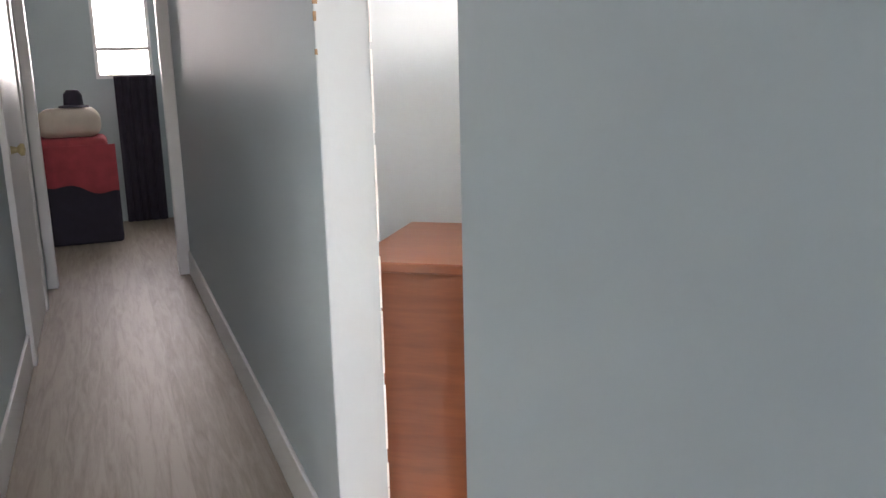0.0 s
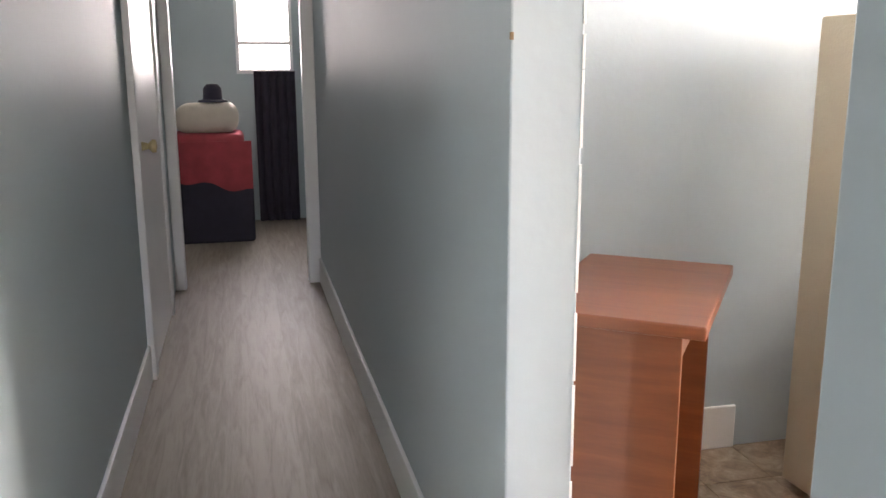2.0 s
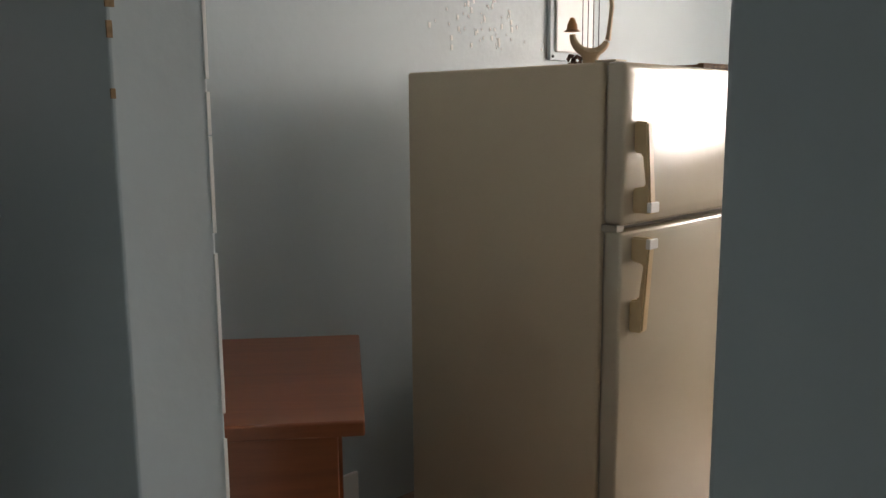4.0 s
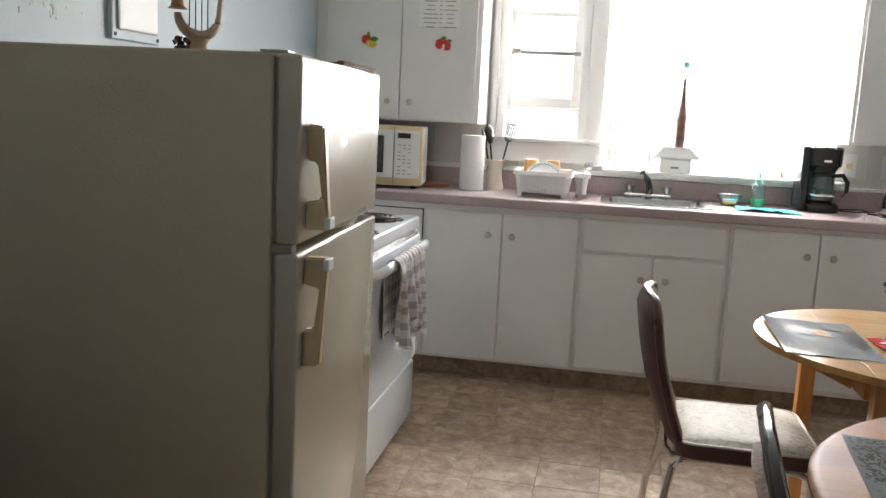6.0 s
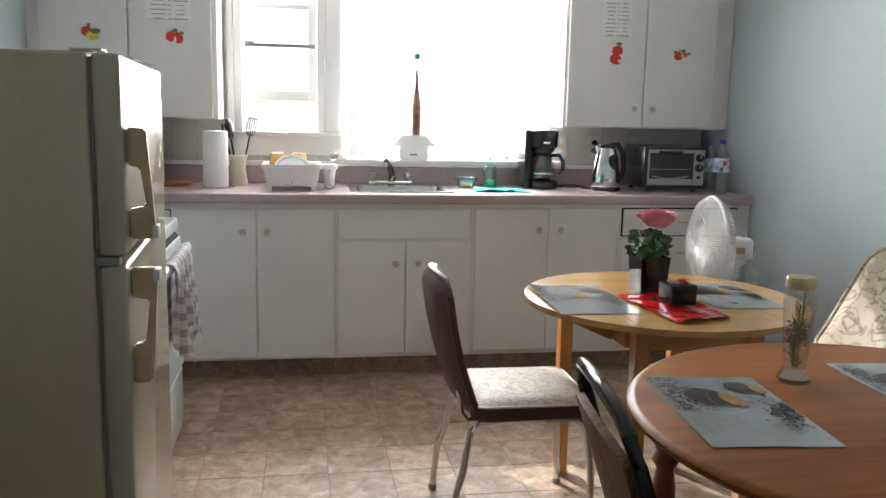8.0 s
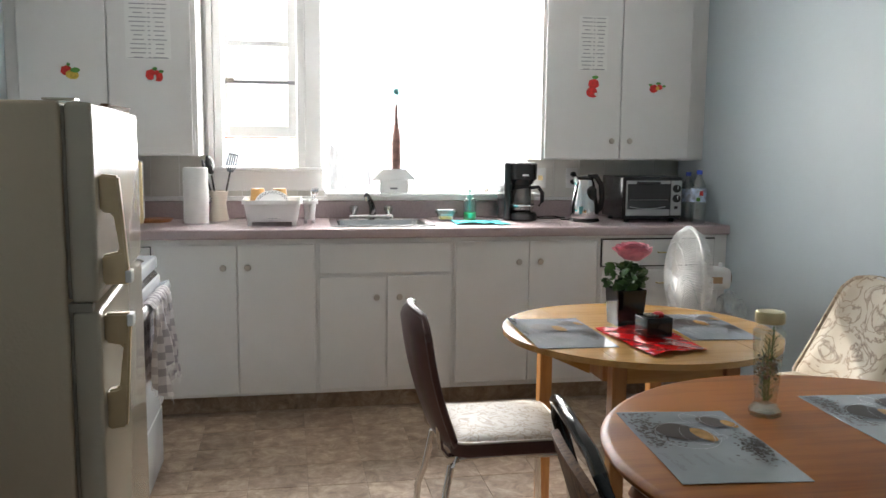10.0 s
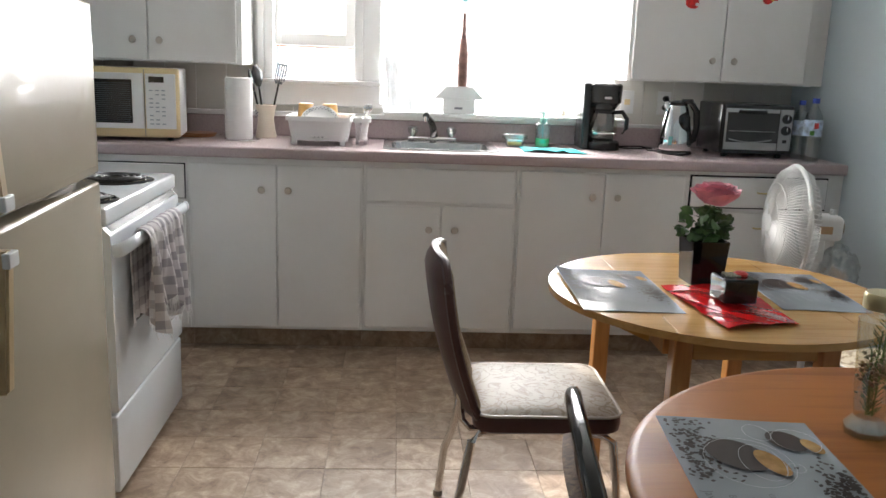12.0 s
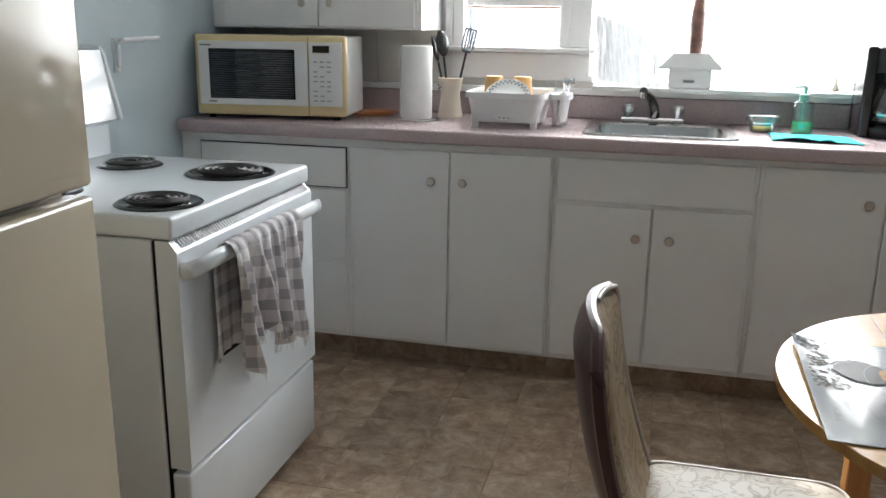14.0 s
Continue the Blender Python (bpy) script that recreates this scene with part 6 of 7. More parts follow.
        o.rotation_euler = (0, 0, radians(-82))
    return t


placemat(3.195, -3.245, BZ, -5, "grey coffee placemat beside the glass jar on the cherry table", seed=1)
placemat(3.665, -3.19, BZ, -3, "grey coffee placemat nearer the wall on the cherry table", seed=2)
placemat(3.257, -2.150, AZ, -1, "sunlit grey coffee placemat with a curled edge on the pine table", w=0.25, d=0.42, seed=3, lift=0.008)
placemat(3.766, -2.127, AZ, -4, "grey coffee placemat beside the plant pot on the pine table", w=0.225, d=0.39, seed=4)


def redf(u, v):
    a = Vector((3.39, -2.12, 0)).lerp(Vector((3.61, -2.08, 0)), u)
    b = Vector((3.43, -2.495, 0)).lerp(Vector((3.62, -2.44, 0)), u)
    p = b.lerp(a, v)
    p.z = AZ + 0.003 + 0.006 * abs(math.sin(u * 6 + v * 4)) * abs(math.sin(v * 6 + 1)) + 0.0008 * abs(math.sin(u * 21 + v * 27)) + 0.007 * max(0, 1 - v * 9) * (0.5 + 0.5 * math.sin(u * 5))
    return p


rc = thing("red_cellophane", (3.50, -2.26, AZ), "crinkled shiny red cellophane sheet under a black box", "table mat", world_parts=True)
part("sheet", sheet(redf, 34, 34, 0.0008), REDPL, rc)
bb = thing("black_box", (3.528, -2.268, AZ + 0.012), "glossy black square candle box with pebbles on red cellophane", "candle holder", rz=4)
b1 = rbox((-0.041, -0.041, 0), (0.041, 0.041, 0.060), 0.004)
part("box", b1, GLOSSB, bb)
bb.scale = (1.06, 1.06, 1.02)
part("front_hole", disc((0, 0, 0), 0.016, 0.002, 20, m=Matrix.Translation((0.006, -0.0415, 0.030)) @ Euler((radians(90), 0, 0)).to_matrix().to_4x4()), BLACKG, bb)
rt = bmesh.new()
rnd = random.Random(8)
for k in range(22):
    s_ = rnd.uniform(0.003, 0.006)
    lathe([(0, 0), (s_, s_ * 0.4), (s_ * 0.7, s_ * 1.1), (0, s_ * 1.2)], 6, bm=rt, m=Matrix.Translation((rnd.uniform(-0.022, 0.010), rnd.uniform(-0.012, 0.026), 0.0595)))
part("pebbles", rt, mat("mixed_pebbles", (0.34, 0.33, 0.27), 0.5, island=0.6), bb, "small grey pebbles", kind="stuff")
part("red_candle", lathe([(0, 0), (0.016, 0.001), (0.017, 0.006), (0.010, 0.011), (0, 0.009)], 14, m=Matrix.Translation((0.018, 0.008, 0.059))), RED, bb, "small red petal-shaped candle", smooth=True)

pp = thing("rose_plant", (3.525, -2.045, AZ), "pink artificial rose with ivy leaves in a glossy black square pot", "potted plant", rz=3)
po = bmesh.new()
for (a0, a1, c0, c1) in ((-1, 1, -1, -0.88), (-1, 1, 0.88, 1), (-1, -0.88, -0.88, 0.88), (0.88, 1, -0.88, 0.88)):
    rbox((a0 * 0.056, c0 * 0.056, 0.0), (a1 * 0.056, c1 * 0.056, 0.132), 0.0015, bm=po)
rbox((-0.049, -0.049, 0), (0.049, 0.049, 0.115), bm=po)
for v in po.verts:
    s = 0.86 + 0.14 * v.co.z / 0.132
    v.co.x *= s * 0.93
    v.co.y *= s * 0.93
    v.co.z *= 0.93
part("pot", po, GLOSSB, pp, "glossy black tapered square pot")
part("stem", tube([(0.0, 0, 0.09), (0.006, 0, 0.15), (0.016, -0.004, 0.215)], 0.003, 6), LEAFM, pp)
lv = bmesh.new()
rnd = random.Random(21)
for k in range(78):
    a, e = rnd.uniform(0, 6.28), rnd.uniform(0.2, 1.2)
    r = rnd.uniform(0.015, 0.064)
    c = Vector((r * math.cos(a) * 1.15, r * math.sin(a) * 0.9, 0.122 + rnd.uniform(0.0, 0.085) * (1.2 - r * 7)))
    s = rnd.uniform(0.013, 0.023)
    m_ = Matrix.Translation(c) @ Euler((rnd.uniform(-1.1, 1.1), rnd.uniform(-1.1, 1.1), a)).to_matrix().to_4x4()
    pts = [(0, -s), (s * 0.55, -s * 0.75), (s * 0.95, -s * 0.2), (s * 0.5, 0.0), (s * 0.62, s * 0.5), (0, s * 1.25), (-s * 0.62, s * 0.5), (-s * 0.5, 0.0), (-s * 0.95, -s * 0.2), (-s * 0.55, -s * 0.75)]
    cvt = lv.verts.new(m_ @ Vector((0, 0, s * 0.18)))
    vv = [lv.verts.new(m_ @ Vector((x, y, 0))) for x, y in pts]
    for q in range(10):
        lv.faces.new((cvt, vv[q], vv[(q + 1) % 10]))
part("ivy_leaves", lv, LEAFM, pp, "dark green ivy leaves", kind="stuff")
rs = bmesh.new()
rnd = random.Random(5)
RC = Vector((0.018, -0.004, 0.243))
for k in range(46):
    f = (k + 0.5) / 46
    e = 0.10 + 1.95 * f ** 0.62
    az0 = k * 2.39996 + rnd.uniform(-0.25, 0.25)
    size = 0.017 + 0.022 * f
    out = Vector((math.sin(e) * math.cos(az0), math.sin(e) * math.sin(az0), math.cos(e)))
    side = Vector((-math.sin(az0), math.cos(az0), 0))
    up = (Vector((0, 0, 1)) - out * out.z * 0.55).normalized()
    base = RC + Vector((0, 0, -0.012)) + out * (0.007 + 0.024 * f)
    g = []
    for j_ in range(7):
        v_ = j_ / 6
        row_ = []
        for i_ in range(7):
            q = (i_ / 6 - 0.5) * 2
            w_ = size * (0.45 + 0.75 * math.sin(math.pi * (0.15 + 0.62 * v_)))
            curl = 0.010 * f * v_ ** 3 + 0.0018 * v_ * math.sin(5 * q + k * 1.7)
            row_.append(rs.verts.new(base + side * w_ * q + up * size * 1.45 * v_ * (1 - 0.16 * q * q) + out * (0.55 * size * v_ * (0.3 + f) - 0.35 * size * q * q + curl)))
        g.append(row_)
    for j_ in range(6):
        for i_ in range(6):
            rs.faces.new((g[j_][i_], g[j_][i_ + 1], g[j_ + 1][i_ + 1], g[j_ + 1][i_]))
part("rose_bloom", rs, ROSEM, pp, "open pink rose bloom", smooth=True)

jr = thing("glass_jar", (3.412, -3.095, BZ), "tall faceted glass jar with brass lid and pine sprig inside", "jar")
jr.scale = (0.86, 0.86, 1.11)
part("glass_body", lathe([(0, 0.0), (0.040, 0.0), (0.041, 0.010), (0.026, 0.026), (0.030, 0.05), (0.039, 0.15), (0.040, 0.165), (0.030, 0.172), (0.030, 0.182)], 8), JARM, jr, "clear eight-sided glass")
part("glass_foot", lathe([(0, 0.001), (0.0395, 0.001), (0.040, 0.009), (0.024, 0.022), (0, 0.022)], 8), JARM, jr)
part("lid", lathe([(0, 0.182), (0.035, 0.182), (0.036, 0.185), (0.036, 0.200), (0.033, 0.204), (0, 0.205)], 28), BRASS, jr, "brass screw lid", smooth=True)
sf = bmesh.new()
rnd = random.Random(12)
for k in range(90):
    z_ = rnd.gauss(0.088, 0.012)
    a_, r_ = rnd.uniform(0, 6.28), 0.028 * math.sqrt(rnd.random())
    s_ = rnd.uniform(0.003, 0.006)
    lathe([(0, 0), (s_, s_ * 0.5), (s_ * 0.6, s_), (0, s_ * 1.1)], 5, bm=sf, m=Matrix.Translation((r_ * math.cos(a_), r_ * math.sin(a_), z_)))
part("seed_filling", sf, mat("olive_seeds", (0.10, 0.09, 0.045), 0.5, island=0.5), jr, "olive brown seeds", kind="stuff")
sp2 = bmesh.new()
rnd = random.Random(9)
for s_ in range(5):
    base = Vector((rnd.uniform(-0.008, 0.008), rnd.uniform(-0.008, 0.008), 0.028))
    tip = Vector((rnd.uniform(-0.014, 0.014), rnd.uniform(-0.014, 0.014), 0.10 + 0.025 * s_))
    tube([base, tip], 0.0014, 5, bm=sp2)
    for k in range(34):
        p = base.lerp(tip, k / 34)
        a = rnd.uniform(0, 6.28)
        tube([p, p + Vector((0.014 * math.cos(a), 0.014 * math.sin(a), 0.010))], 0.0007, 4, bm=sp2)
part("pine_sprig", sp2, LEAFM, jr, "dark green pine sprig")


# ---- chairs ----
def vinyl_chair(loc, rz, label, front, lean=0.105, taper=0.0, edge_mat=None):
    t = thing("dining_chair", loc, label, "chair", rz=rz, group="vinyl dining chairs round the pine table")

    def pad(x0, x1, y0, y1, z0, z1, r=0.05, crown=0.012):
        lp_ = []
        for off, z in ((0.012, z0), (0.002, z0 + 0.008), (0.0, (z0 + z1) / 2), (0.003, z1 - 0.008), (0.014, z1)):
            lp_.append([(x, y, z) for x, y in rrect(x0 + off, x1 - off, y0 + off, y1 - off, r)])
        lp_.append([(x, y, z1 + crown * 0.7) for x, y in rrect(x0 + 0.06, x1 - 0.06, y0 + 0.06, y1 - 0.06, r * 0.7)])
        lp_.append([(x, y, z1 + crown) for x, y in rrect(x0 + 0.13, x1 - 0.13, y0 + 0.13, y1 - 0.13, 0.02)])
        return lp_
    a = pad(-0.185, 0.20, -0.195, 0.195, 0.382, 0.440)
    seat_side = loft(a[:4])
    part("seat_band", seat_side, VINYLB, t, "brown vinyl seat sides", smooth=True)
    part("seat", loft(a[3:]), front, t, "pale marbled vinyl seat top", smooth=True)
    part("piping", tube([(x, y, 0.434) for x, y in rrect(-0.184, 0.199, -0.194, 0.194, 0.05)], 0.004, 6, closed=True), PIPING, t)

    def bk(u, v, side):
        """The padded back: u across, v up."""
        w = 0.172 + 0.020 * math.sin(v * 2.4) + taper * (0.5 - v)
        rnd_ = 1 - max(0, (v - 0.86) / 0.14) ** 2 * 0.30 - max(0, (0.10 - v) / 0.10) ** 2 * 0.25
        y = (u - 0.5) * 2 * w * rnd_
        x = -0.185 - lean * v - 0.018 * math.sin(math.pi * v) + 0.022 * (2 * u - 1) ** 2
        edge = min(1.0, 6 * min(u, 1 - u, v * 1.4 + 0.02, (1 - v) * 1.6 + 0.02)) ** 0.5
        return Vector((x + side * 0.030 * edge, y, 0.395 + 0.435 * v - 0.012 * (2 * u - 1) ** 2 * v))
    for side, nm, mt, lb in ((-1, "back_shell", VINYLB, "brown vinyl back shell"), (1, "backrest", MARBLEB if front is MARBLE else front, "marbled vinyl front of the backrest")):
        bm = bmesh.new()
        g = [[bm.verts.new(bk(i / 16, j / 20, side)) for j in range(21)] for i in range(17)]
        for i in range(16):
            for j in range(20):
                bm.faces.new((g[i][j], g[i + 1][j], g[i + 1][j + 1], g[i][j + 1]))
        loop = [g[i][0] for i in range(17)] + [g[16][j] for j in range(1, 21)] + [g[i][20] for i in range(15, -1, -1)] + [g[0][j] for j in range(19, 0, -1)]
        bmesh.ops.recalc_face_normals(bm, faces=bm.faces)
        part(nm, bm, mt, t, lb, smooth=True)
    rim = [bk(i / 16, 0, 0) for i in range(17)] + [bk(1, j / 20, 0) for j in range(1, 21)] + [bk(i / 16, 1, 0) for i in range(15, -1, -1)] + [bk(0, j / 20, 0) for j in range(19, 0, -1)]
    part("back_edge", tube(rim, 0.0118, 8, closed=True), edge_mat or VINYLB, t, smooth=True)
    part("back_piping", tube([p + Vector((0.013, 0, 0.004)) for p in rim[12:45]], 0.0042, 6), PIPING, t, smooth=True)
    for s in (-1, 1):
        part("rear_leg", tube([(-0.10, 0.155 * s, 0.380), (-0.165, 0.165 * s, 0.378), (-0.188, 0.17 * s, 0.355), (-0.212, 0.18 * s, 0.22), (-0.232, 0.19 * s, 0.16), (-0.245, 0.195 * s, 0.012)], 0.0115, 10), CHROME, t, "chrome tube leg", smooth=True)
        part("front_leg", tube([(0.05, 0.155 * s, 0.376), (0.145, 0.165 * s, 0.376), (0.178, 0.172 * s, 0.355), (0.192, 0.18 * s, 0.25), (0.204, 0.19 * s, 0.012)], 0.0115, 10), CHROME, t, "chrome tube leg", smooth=True)
        part("back_bracket", tube([(-0.06, 0.12 * s, 0.376), (-0.19, 0.13 * s, 0.374), (-0.212, 0.13 * s, 0.40), (-0.225, 0.13 * s, 0.52)], 0.009, 8), CHROME, t, smooth=True)
        part("foot", lathe([(0, 0), (0.015, 0), (0.014, 0.018), (0, 0.018)], 12, centre=(-0.2455, 0.195 * s, 0)), GASKET, t)
        part("foot", lathe([(0, 0), (0.015, 0), (0.014, 0.018), (0, 0.018)], 12, centre=(0.2045, 0.19 * s, 0)), GASKET, t)
    return t


ch1 = vinyl_chair((3.068, -2.12, 0), 0, "brown vinyl dining chair with marbled seat at the pine table", MARBLE)
ch1.scale = (1, 1, 0.985)
vinyl_chair((4.245, -1.95, 0), 188, "yellowed marbled vinyl dining chair with chrome legs beside the wall", MARBLEY, 0.175, 0.11, MARBLEY)

fc2 = thing("folding_chair", (3.102, -3.25, 0), "black tube chair with wood-print vinyl back at the cherry table", "chair", rz=-6)
fb = [(-0.060, -0.20, 0.42), (-0.112, -0.205, 0.60), (-0.153, -0.20, 0.725), (-0.165, -0.180, 0.770), (-0.170, -0.14, 0.792), (-0.172, 0, 0.802), (-0.170, 0.14, 0.800), (-0.165, 0.185, 0.788), (-0.155, 0.205, 0.745), (-0.112, 0.205, 0.60), (-0.060, 0.20, 0.42)]
part("back_frame", tube(fb, 0.014, 10, flat=1.1), BLACKE, fc2, "glossy black tube back frame", smooth=True)
pn = sheet(lambda u, v: Vector((-0.086 - 0.072 * v - 0.016 * math.sin(math.pi * u), (u - 0.5) * 0.375, 0.50 + 0.245 * v - 0.02 * (2 * u - 1) ** 2 * v)), 16, 14, 0.018)
part("backrest", pn, WOODV, fc2, "brown wood-print vinyl back pad", smooth=True)
part("seat", loft([[(x, y, z) for x, y in rrect(-0.10 + o, 0.27 - o, -0.19 + o, 0.19 - o, 0.05)] for o, z in ((0.008, 0.415), (0, 0.425), (0, 0.445), (0.02, 0.458), (0.08, 0.462))]), WOODV, fc2, "brown vinyl seat pad", smooth=True)
for s in (-1, 1):
    part("leg", tube([(-0.060, 0.20 * s, 0.42), (-0.12, 0.205 * s, 0.2), (-0.16, 0.21 * s, 0.004)], 0.012, 10), BLACKE, fc2, smooth=True)
    part("leg", tube([(0.0, 0.195 * s, 0.41), (0.20, 0.195 * s, 0.405), (0.235, 0.20 * s, 0.38), (0.26, 0.21 * s, 0.004)], 0.012, 10), BLACKE, fc2, smooth=True)

# ---- fan ----
fa = thing("pedestal_fan", (4.245, -1.06, 0), "white pedestal fan with a wire cage, turned to the side", "fan", rz=-8)
FZc = 0.715
mf = Matrix.Translation((0, 0, FZc)) @ Euler((0, radians(-90), 0)).to_matrix().to_4x4()
cg = bmesh.new()
R = 0.230
for k in range(110):
    a = 2 * math.pi * k / 110
    pr = [(0.035, 0.085), (0.10, 0.080), (0.17, 0.062), (0.215, 0.035), (R, 0.008)]
    tube([mf @ Vector((r * math.cos(a + 0.25 * (1 - r / R)), r * math.sin(a + 0.25 * (1 - r / R)), z)) for r, z in pr], 0.0024, 3, bm=cg)
for r, z in ((0.10, 0.080), (0.16, 0.066)):
    tube([mf @ Vector((r * math.cos(2 * math.pi * k / 48), r * math.sin(2 * math.pi * k / 48), z)) for k in range(48)], 0.0015, 4, bm=cg, closed=True)
part("front_cage", cg, WPLAST, fa, "white wire front cage", kind="stuff")
cg = bmesh.new()
for k in range(72):
    a = 2 * math.pi * k / 72
    tube([mf @ Vector((r * math.cos(a), r * math.sin(a), z)) for r, z in ((0.05, -0.075), (0.13, -0.070), (0.205, -0.045), (R, -0.006))], 0.0023, 3, bm=cg)
part("rear_cage", cg, WPLAST, fa, "white wire rear cage", kind="stuff")
part("cage_rim", tube([mf @ Vector((R * math.cos(2 * math.pi * k / 64), R * math.sin(2 * math.pi * k / 64), 0)) for k in range(64)], 0.009, 8, closed=True), WPLAST, fa, smooth=True)
part("cage_badge", lathe([(0, 0.084), (0.036, 0.086), (0.038, 0.080), (0, 0.078)], 24, m=mf), WPLAST, fa)
for b_ in range(3):
    bl = bmesh.new()
    g = []
    for i in range(9):
        r = 0.03 + 0.155 * i / 8
        g.append([bl.verts.new(mf @ Vector((r * math.cos(b_ * 2.094 + q * (0.20 + 0.75 * math.sin(math.pi * min(1, 0.15 + i / 9)))), r * math.sin(b_ * 2.094 + q * (0.20 + 0.75 * math.sin(math.pi * min(1, 0.15 + i / 9)))), 0.030 * q))) for q in (-0.5, 0, 0.5)])
    for i in range(8):
        for j in range(2):
            bl.faces.new((g[i][j], g[i + 1][j], g[i + 1][j + 1], g[i][j + 1]))
    part("blade", bl, CLEAR, fa, "clear plastic blade", smooth=True)
mt_ = rbox((0.075, -0.052, FZc - 0.055), (0.19, 0.052, FZc + 0.045), 0.022, 4)
part("motor_housing", mt_, WPLAST, fa, smooth=True)
part("motor_vents", lathe([(0, 0), (0.034, 0), (0.030, 0.008), (0, 0.010)], 20, m=Matrix.Translation((0.190, 0, FZc - 0.005)) @ Euler((0, radians(90), 0)).to_matrix().to_4x4()), GASKET, fa)
part("oscillation_knob", lathe([(0, 0), (0.012, 0), (0.012, 0.022), (0, 0.024)], 14, centre=(0.155, 0, FZc + 0.044)), WPLAST, fa, smooth=True)
part("rating_label", rbox((0.095, -0.0535, FZc - 0.025), (0.145, -0.0522, FZc + 0.005)), mat("orange_label", (0.55, 0.35, 0.2), 0.5), fa, "small orange rating label")
part("neck", rbox((0.085, -0.026, FZc - 0.15), (0.135, 0.026, FZc - 0.050), 0.012, 3), WPLAST, fa, smooth=True)
part("pole", lathe([(0, 0.02), (0.014, 0.02), (0.014, FZc - 0.35), (0.020, FZc - 0.34), (0.020, FZc - 0.15), (0, FZc - 0.15)], 18, centre=(0.11, 0, 0)), WPLAST, fa, smooth=True)
part("base", lathe([(0, 0.0), (0.17, 0.0), (0.175, 0.012), (0.15, 0.028), (0.03, 0.040), (0, 0.040)], 40, centre=(0.11, 0, 0)), WPLAST, fa, smooth=True)
pb = thing("plastic_bag", (4.40, -1.10, 0.42), "clear crumpled plastic bag tied to the fan's pole", "plastic bag", rz=14)
bgm = bmesh.new()
bmesh.ops.create_icosphere(bgm, subdivisions=4, radius=1.0)
for v in bgm.verts:
    n_ = noise.noise(v.co * 2.3) * 0.25 + noise.noise(v.co * 6) * 0.10
    v.co = Vector((v.co.x * 0.085 * (1 + n_) + 0.045, v.co.y * 0.07 * (1 + n_), v.co.z * 0.11 * (1 + n_) + 0.105))
part("bag", bgm, clear("crinkled_film", (0.85, 0.87, 0.88), 0.35, 0.2), pb, smooth=True)

# ---- desk in the corner ----
dk = thing("small_desk", (2.080, -3.858, 0), "small red-brown veneered desk standing askew in the corner", "desk", rz=143.3)
DZ = 0.772
part("desktop", rbox((0, -0.006, DZ - 0.028), (0.572, 0.36, DZ), 0.004), DESKM, dk)
part("end_panel", rbox((0.020, 0.040, 0.0), (0.038, 0.335, DZ - 0.0285), 0.002), DESKM, dk)
part("end_panel", rbox((0.530, 0.040, 0.0), (0.548, 0.335, DZ - 0.0285), 0.002), DESKM, dk)
part("back_panel", rbox((0.039, 0.320, 0.08), (0.529, 0.334, DZ - 0.0285)), DESKM, dk)
part("top_rail", rbox((0.039, 0.045, DZ - 0.09), (0.529, 0.060, DZ - 0.0285), 0.002), DESKM, dk)
part("shelf", rbox((0.039, 0.062, 0.10), (0.529, 0.319, 0.118), 0.001), DESKM, dk)

# ---- bedroom at the hall's end ----
bw1 = thing("bedroom_window", (XB, -4.49, 1.22), "bright bedroom window with a white cross-barred frame", "window", kind="structure", world_parts=True)
for lo_, hi_ in (((-4.72, 1.22), (-4.69, 2.10)), ((-4.29, 1.22), (-4.26, 2.10)), ((-4.69, 1.22), (-4.29, 1.255)), ((-4.69, 2.065), (-4.29, 2.10)), ((-4.69, 1.45), (-4.29, 1.48))):
    part("frame_bar", rbox((XB - 0.06, lo_[0], lo_[1]), (XB - 0.01, hi_[0], hi_[1]), 0.003), TRIMP, bw1)
bd = thing("storage_trunk", (-3.10, -4.92, 0), "dark storage trunk under a red blanket in the bedroom", "trunk", world_parts=True)
part("trunk", rbox((-3.36, -5.20, 0.0), (-2.85, -4.64, 0.62), 0.03, 3), DARKCL, bd, smooth=True)
bl2 = thing("red_blanket", (-3.10, -4.92, 0.62), "red folded blanket draped over the dark trunk", "blanket", world_parts=True)
part("blanket", rbox((-3.37, -5.21, 0.6205), (-2.84, -4.69, 0.80), 0.05, 4), REDCL, bl2, smooth=True)


def overhang(u, v):
    return Vector((-2.838 + 0.008 * math.sin(u * 19) * v, -5.20 + 0.56 * u, 0.75 - (0.27 + 0.10 * u + 0.02 * math.sin(u * 11)) * v))


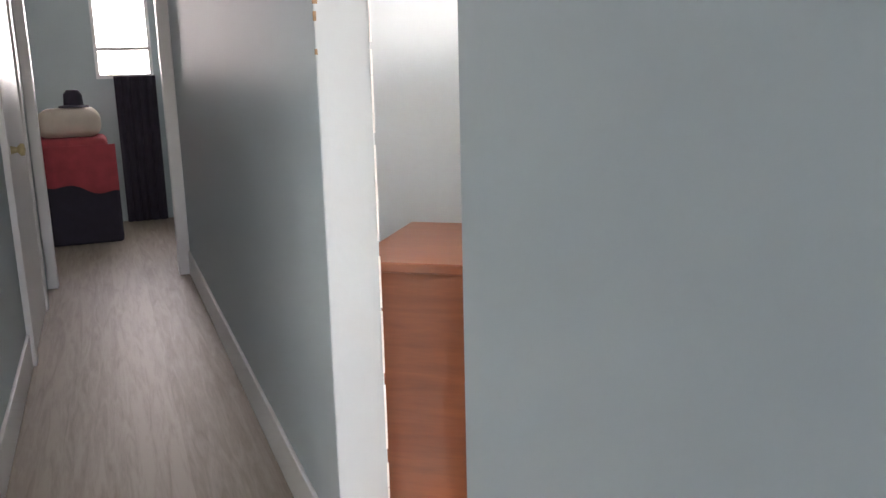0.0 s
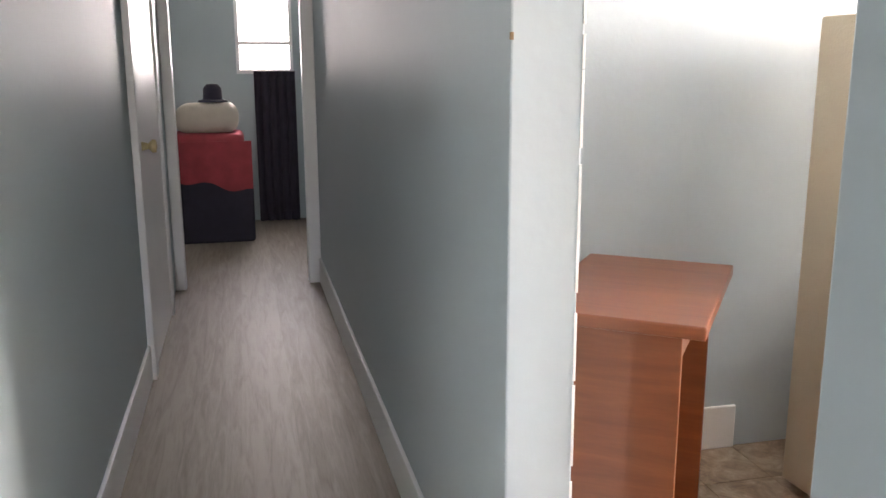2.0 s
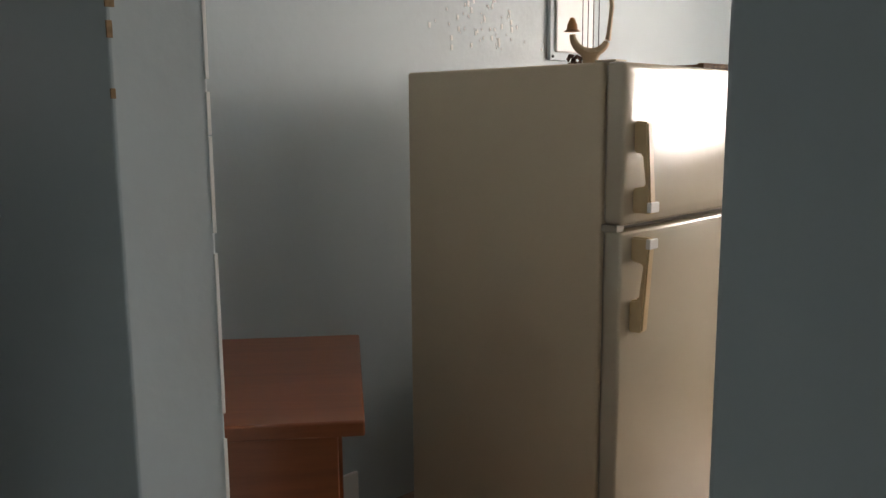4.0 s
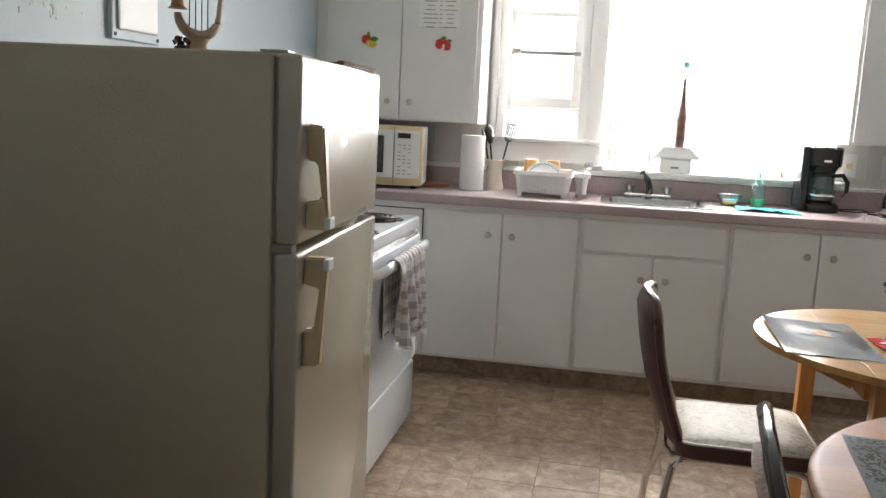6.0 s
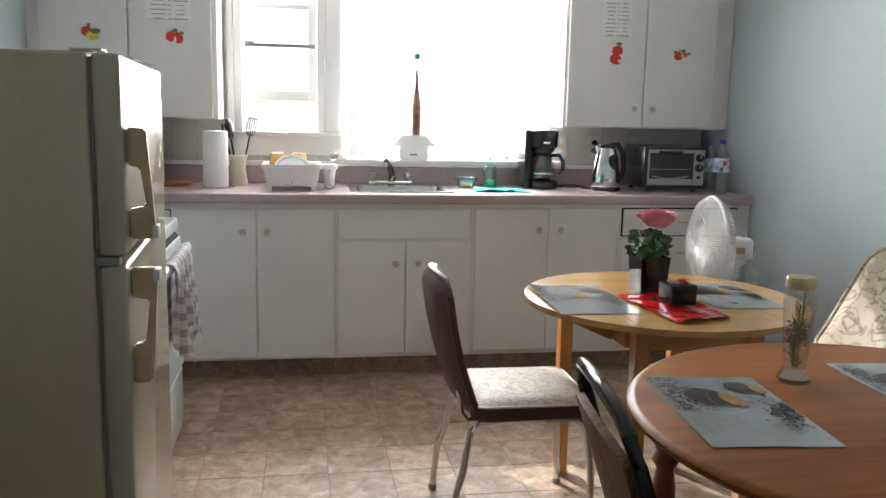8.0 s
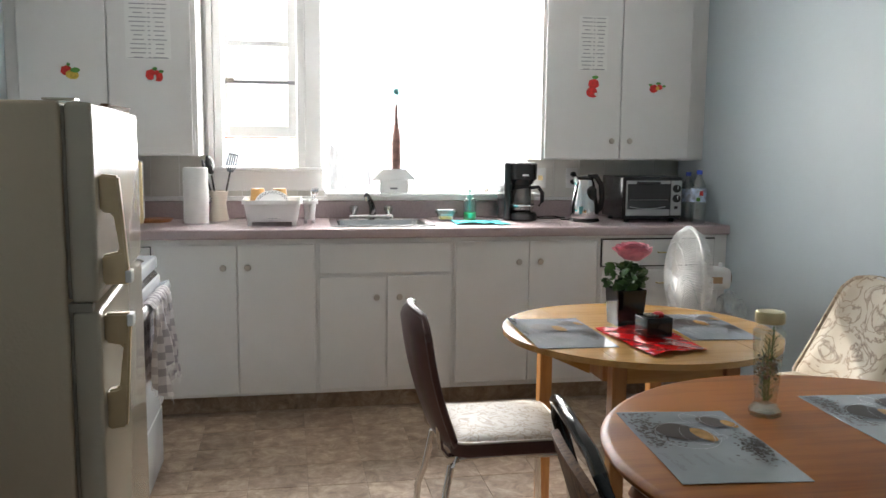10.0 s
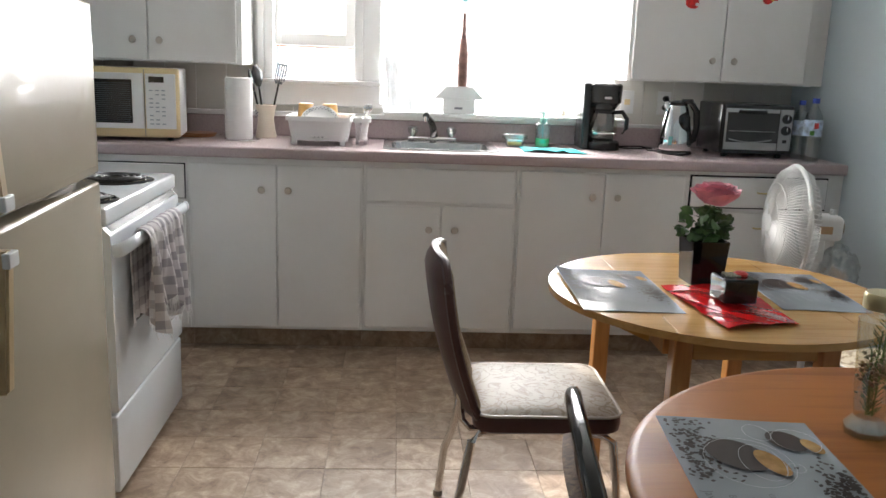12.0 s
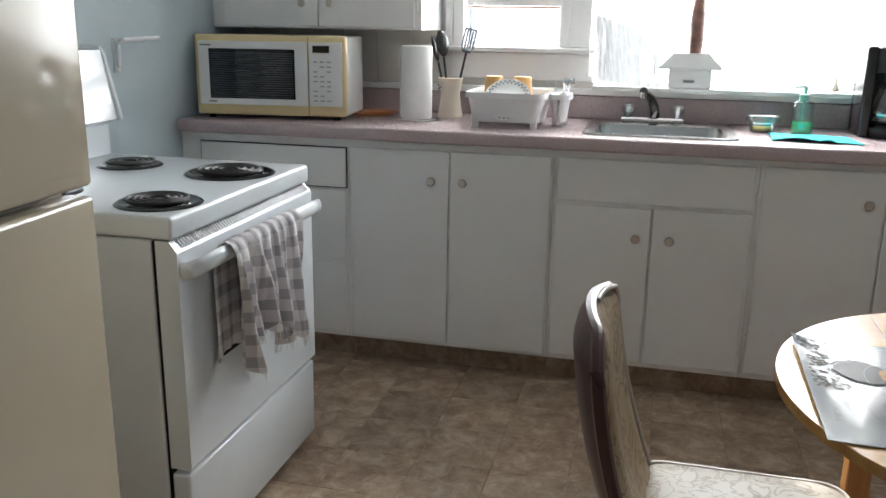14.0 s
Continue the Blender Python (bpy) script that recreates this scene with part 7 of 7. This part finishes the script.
part("hanging_fold", sheet(overhang, 30, 8, 0.012), REDCL, bl2, smooth=True)
pw = thing("pillow", (-3.10, -4.90, 0.80), "beige pillow on the red blanket", "pillow", world_parts=True)
pl_ = rbox((-3.32, -5.18, 0.801), (-2.93, -4.72, 1.02), 0.085, 5)
for v in pl_.verts:
    v.co.z -= 0.05 * max(0, abs(v.co.y + 4.92) / 0.26 - 0.5) * (1 if v.co.z > 0.9 else 0)
part("pillow", pl_, PILLOW, pw, smooth=True)
bx = thing("dark_hat", (-3.10, -4.90, 1.021), "small dark rounded hat on top of the pillow", "hat", world_parts=True)
part("hat", lathe([(0, 0), (0.11, 0.0), (0.105, 0.012), (0.07, 0.02), (0.065, 0.10), (0.04, 0.13), (0, 0.135)], 24, centre=(-3.08, -4.90, 1.0205)), DARKCL, bx, smooth=True)


def darkc(u, v):
    return Vector((-3.70 + 0.02 * math.sin(u * 30), -4.58 + 0.32 * u, 1.24 - 1.23 * v))


dc = thing("dark_curtain", (-3.7, -4.42, 0.0), "long black curtain hanging below the bedroom window", "curtain", world_parts=True)
part("cloth", sheet(darkc, 40, 4, 0.01), DARKCL, dc, smooth=True)

# ---- vinyl tiles of the kitchen floor, last ----
flt = thing("vinyl_floor", (2.9, -2.0, 0), "brown stone-look vinyl floor with dark seams", "floor", kind="structure")
TS = 0.2286
X0T, Y0T = 2.4655, -1.305
meshes = {}


def tile_mesh(w, d):
    key = (round(w, 4), round(d, 4))
    if key not in meshes:
        bm = bmesh.new()
        g, e = 0.0005, 0.0016
        lo = [bm.verts.new(p) for p in ((g, g, -0.0015), (w - g, g, -0.0015), (w - g, d - g, -0.0015), (g, d - g, -0.0015))]
        hi = [bm.verts.new(p) for p in ((g + e, g + e, 0.0), (w - g - e, g + e, 0.0), (w - g - e, d - g - e, 0.0), (g + e, d - g - e, 0.0))]
        bm.faces.new(hi)
        for k in range(4):
            bm.faces.new((lo[k], lo[(k + 1) % 4], hi[(k + 1) % 4], hi[k]))
        me = bpy.data.meshes.new("tile")
        bm.to_mesh(me)
        bm.free()
        me.materials.append(TILE)
        meshes[key] = me
    return meshes[key]


i0, i1 = math.floor((XL - X0T) / TS), math.ceil((XR - X0T) / TS)
j0, j1 = math.floor((YH - Y0T) / TS), math.ceil((-0.55 - Y0T) / TS)
for i in range(i0, i1):
    for j in range(j0, j1):
        a, b = max(XL, X0T + i * TS), min(XR, X0T + (i + 1) * TS)
        c, d = max(YH, Y0T + j * TS), min(-0.556, Y0T + (j + 1) * TS)
        if b - a < 0.01 or d - c < 0.01 or (d <= YS and not (a < 2.94 and b > 2.16)):
            continue
        o = new("tile", tile_mesh(b - a, d - c))
        o.location = (a, c, 0.0)
        o.parent = flt
        o.matrix_parent_inverse = flt.matrix_basis.inverted()
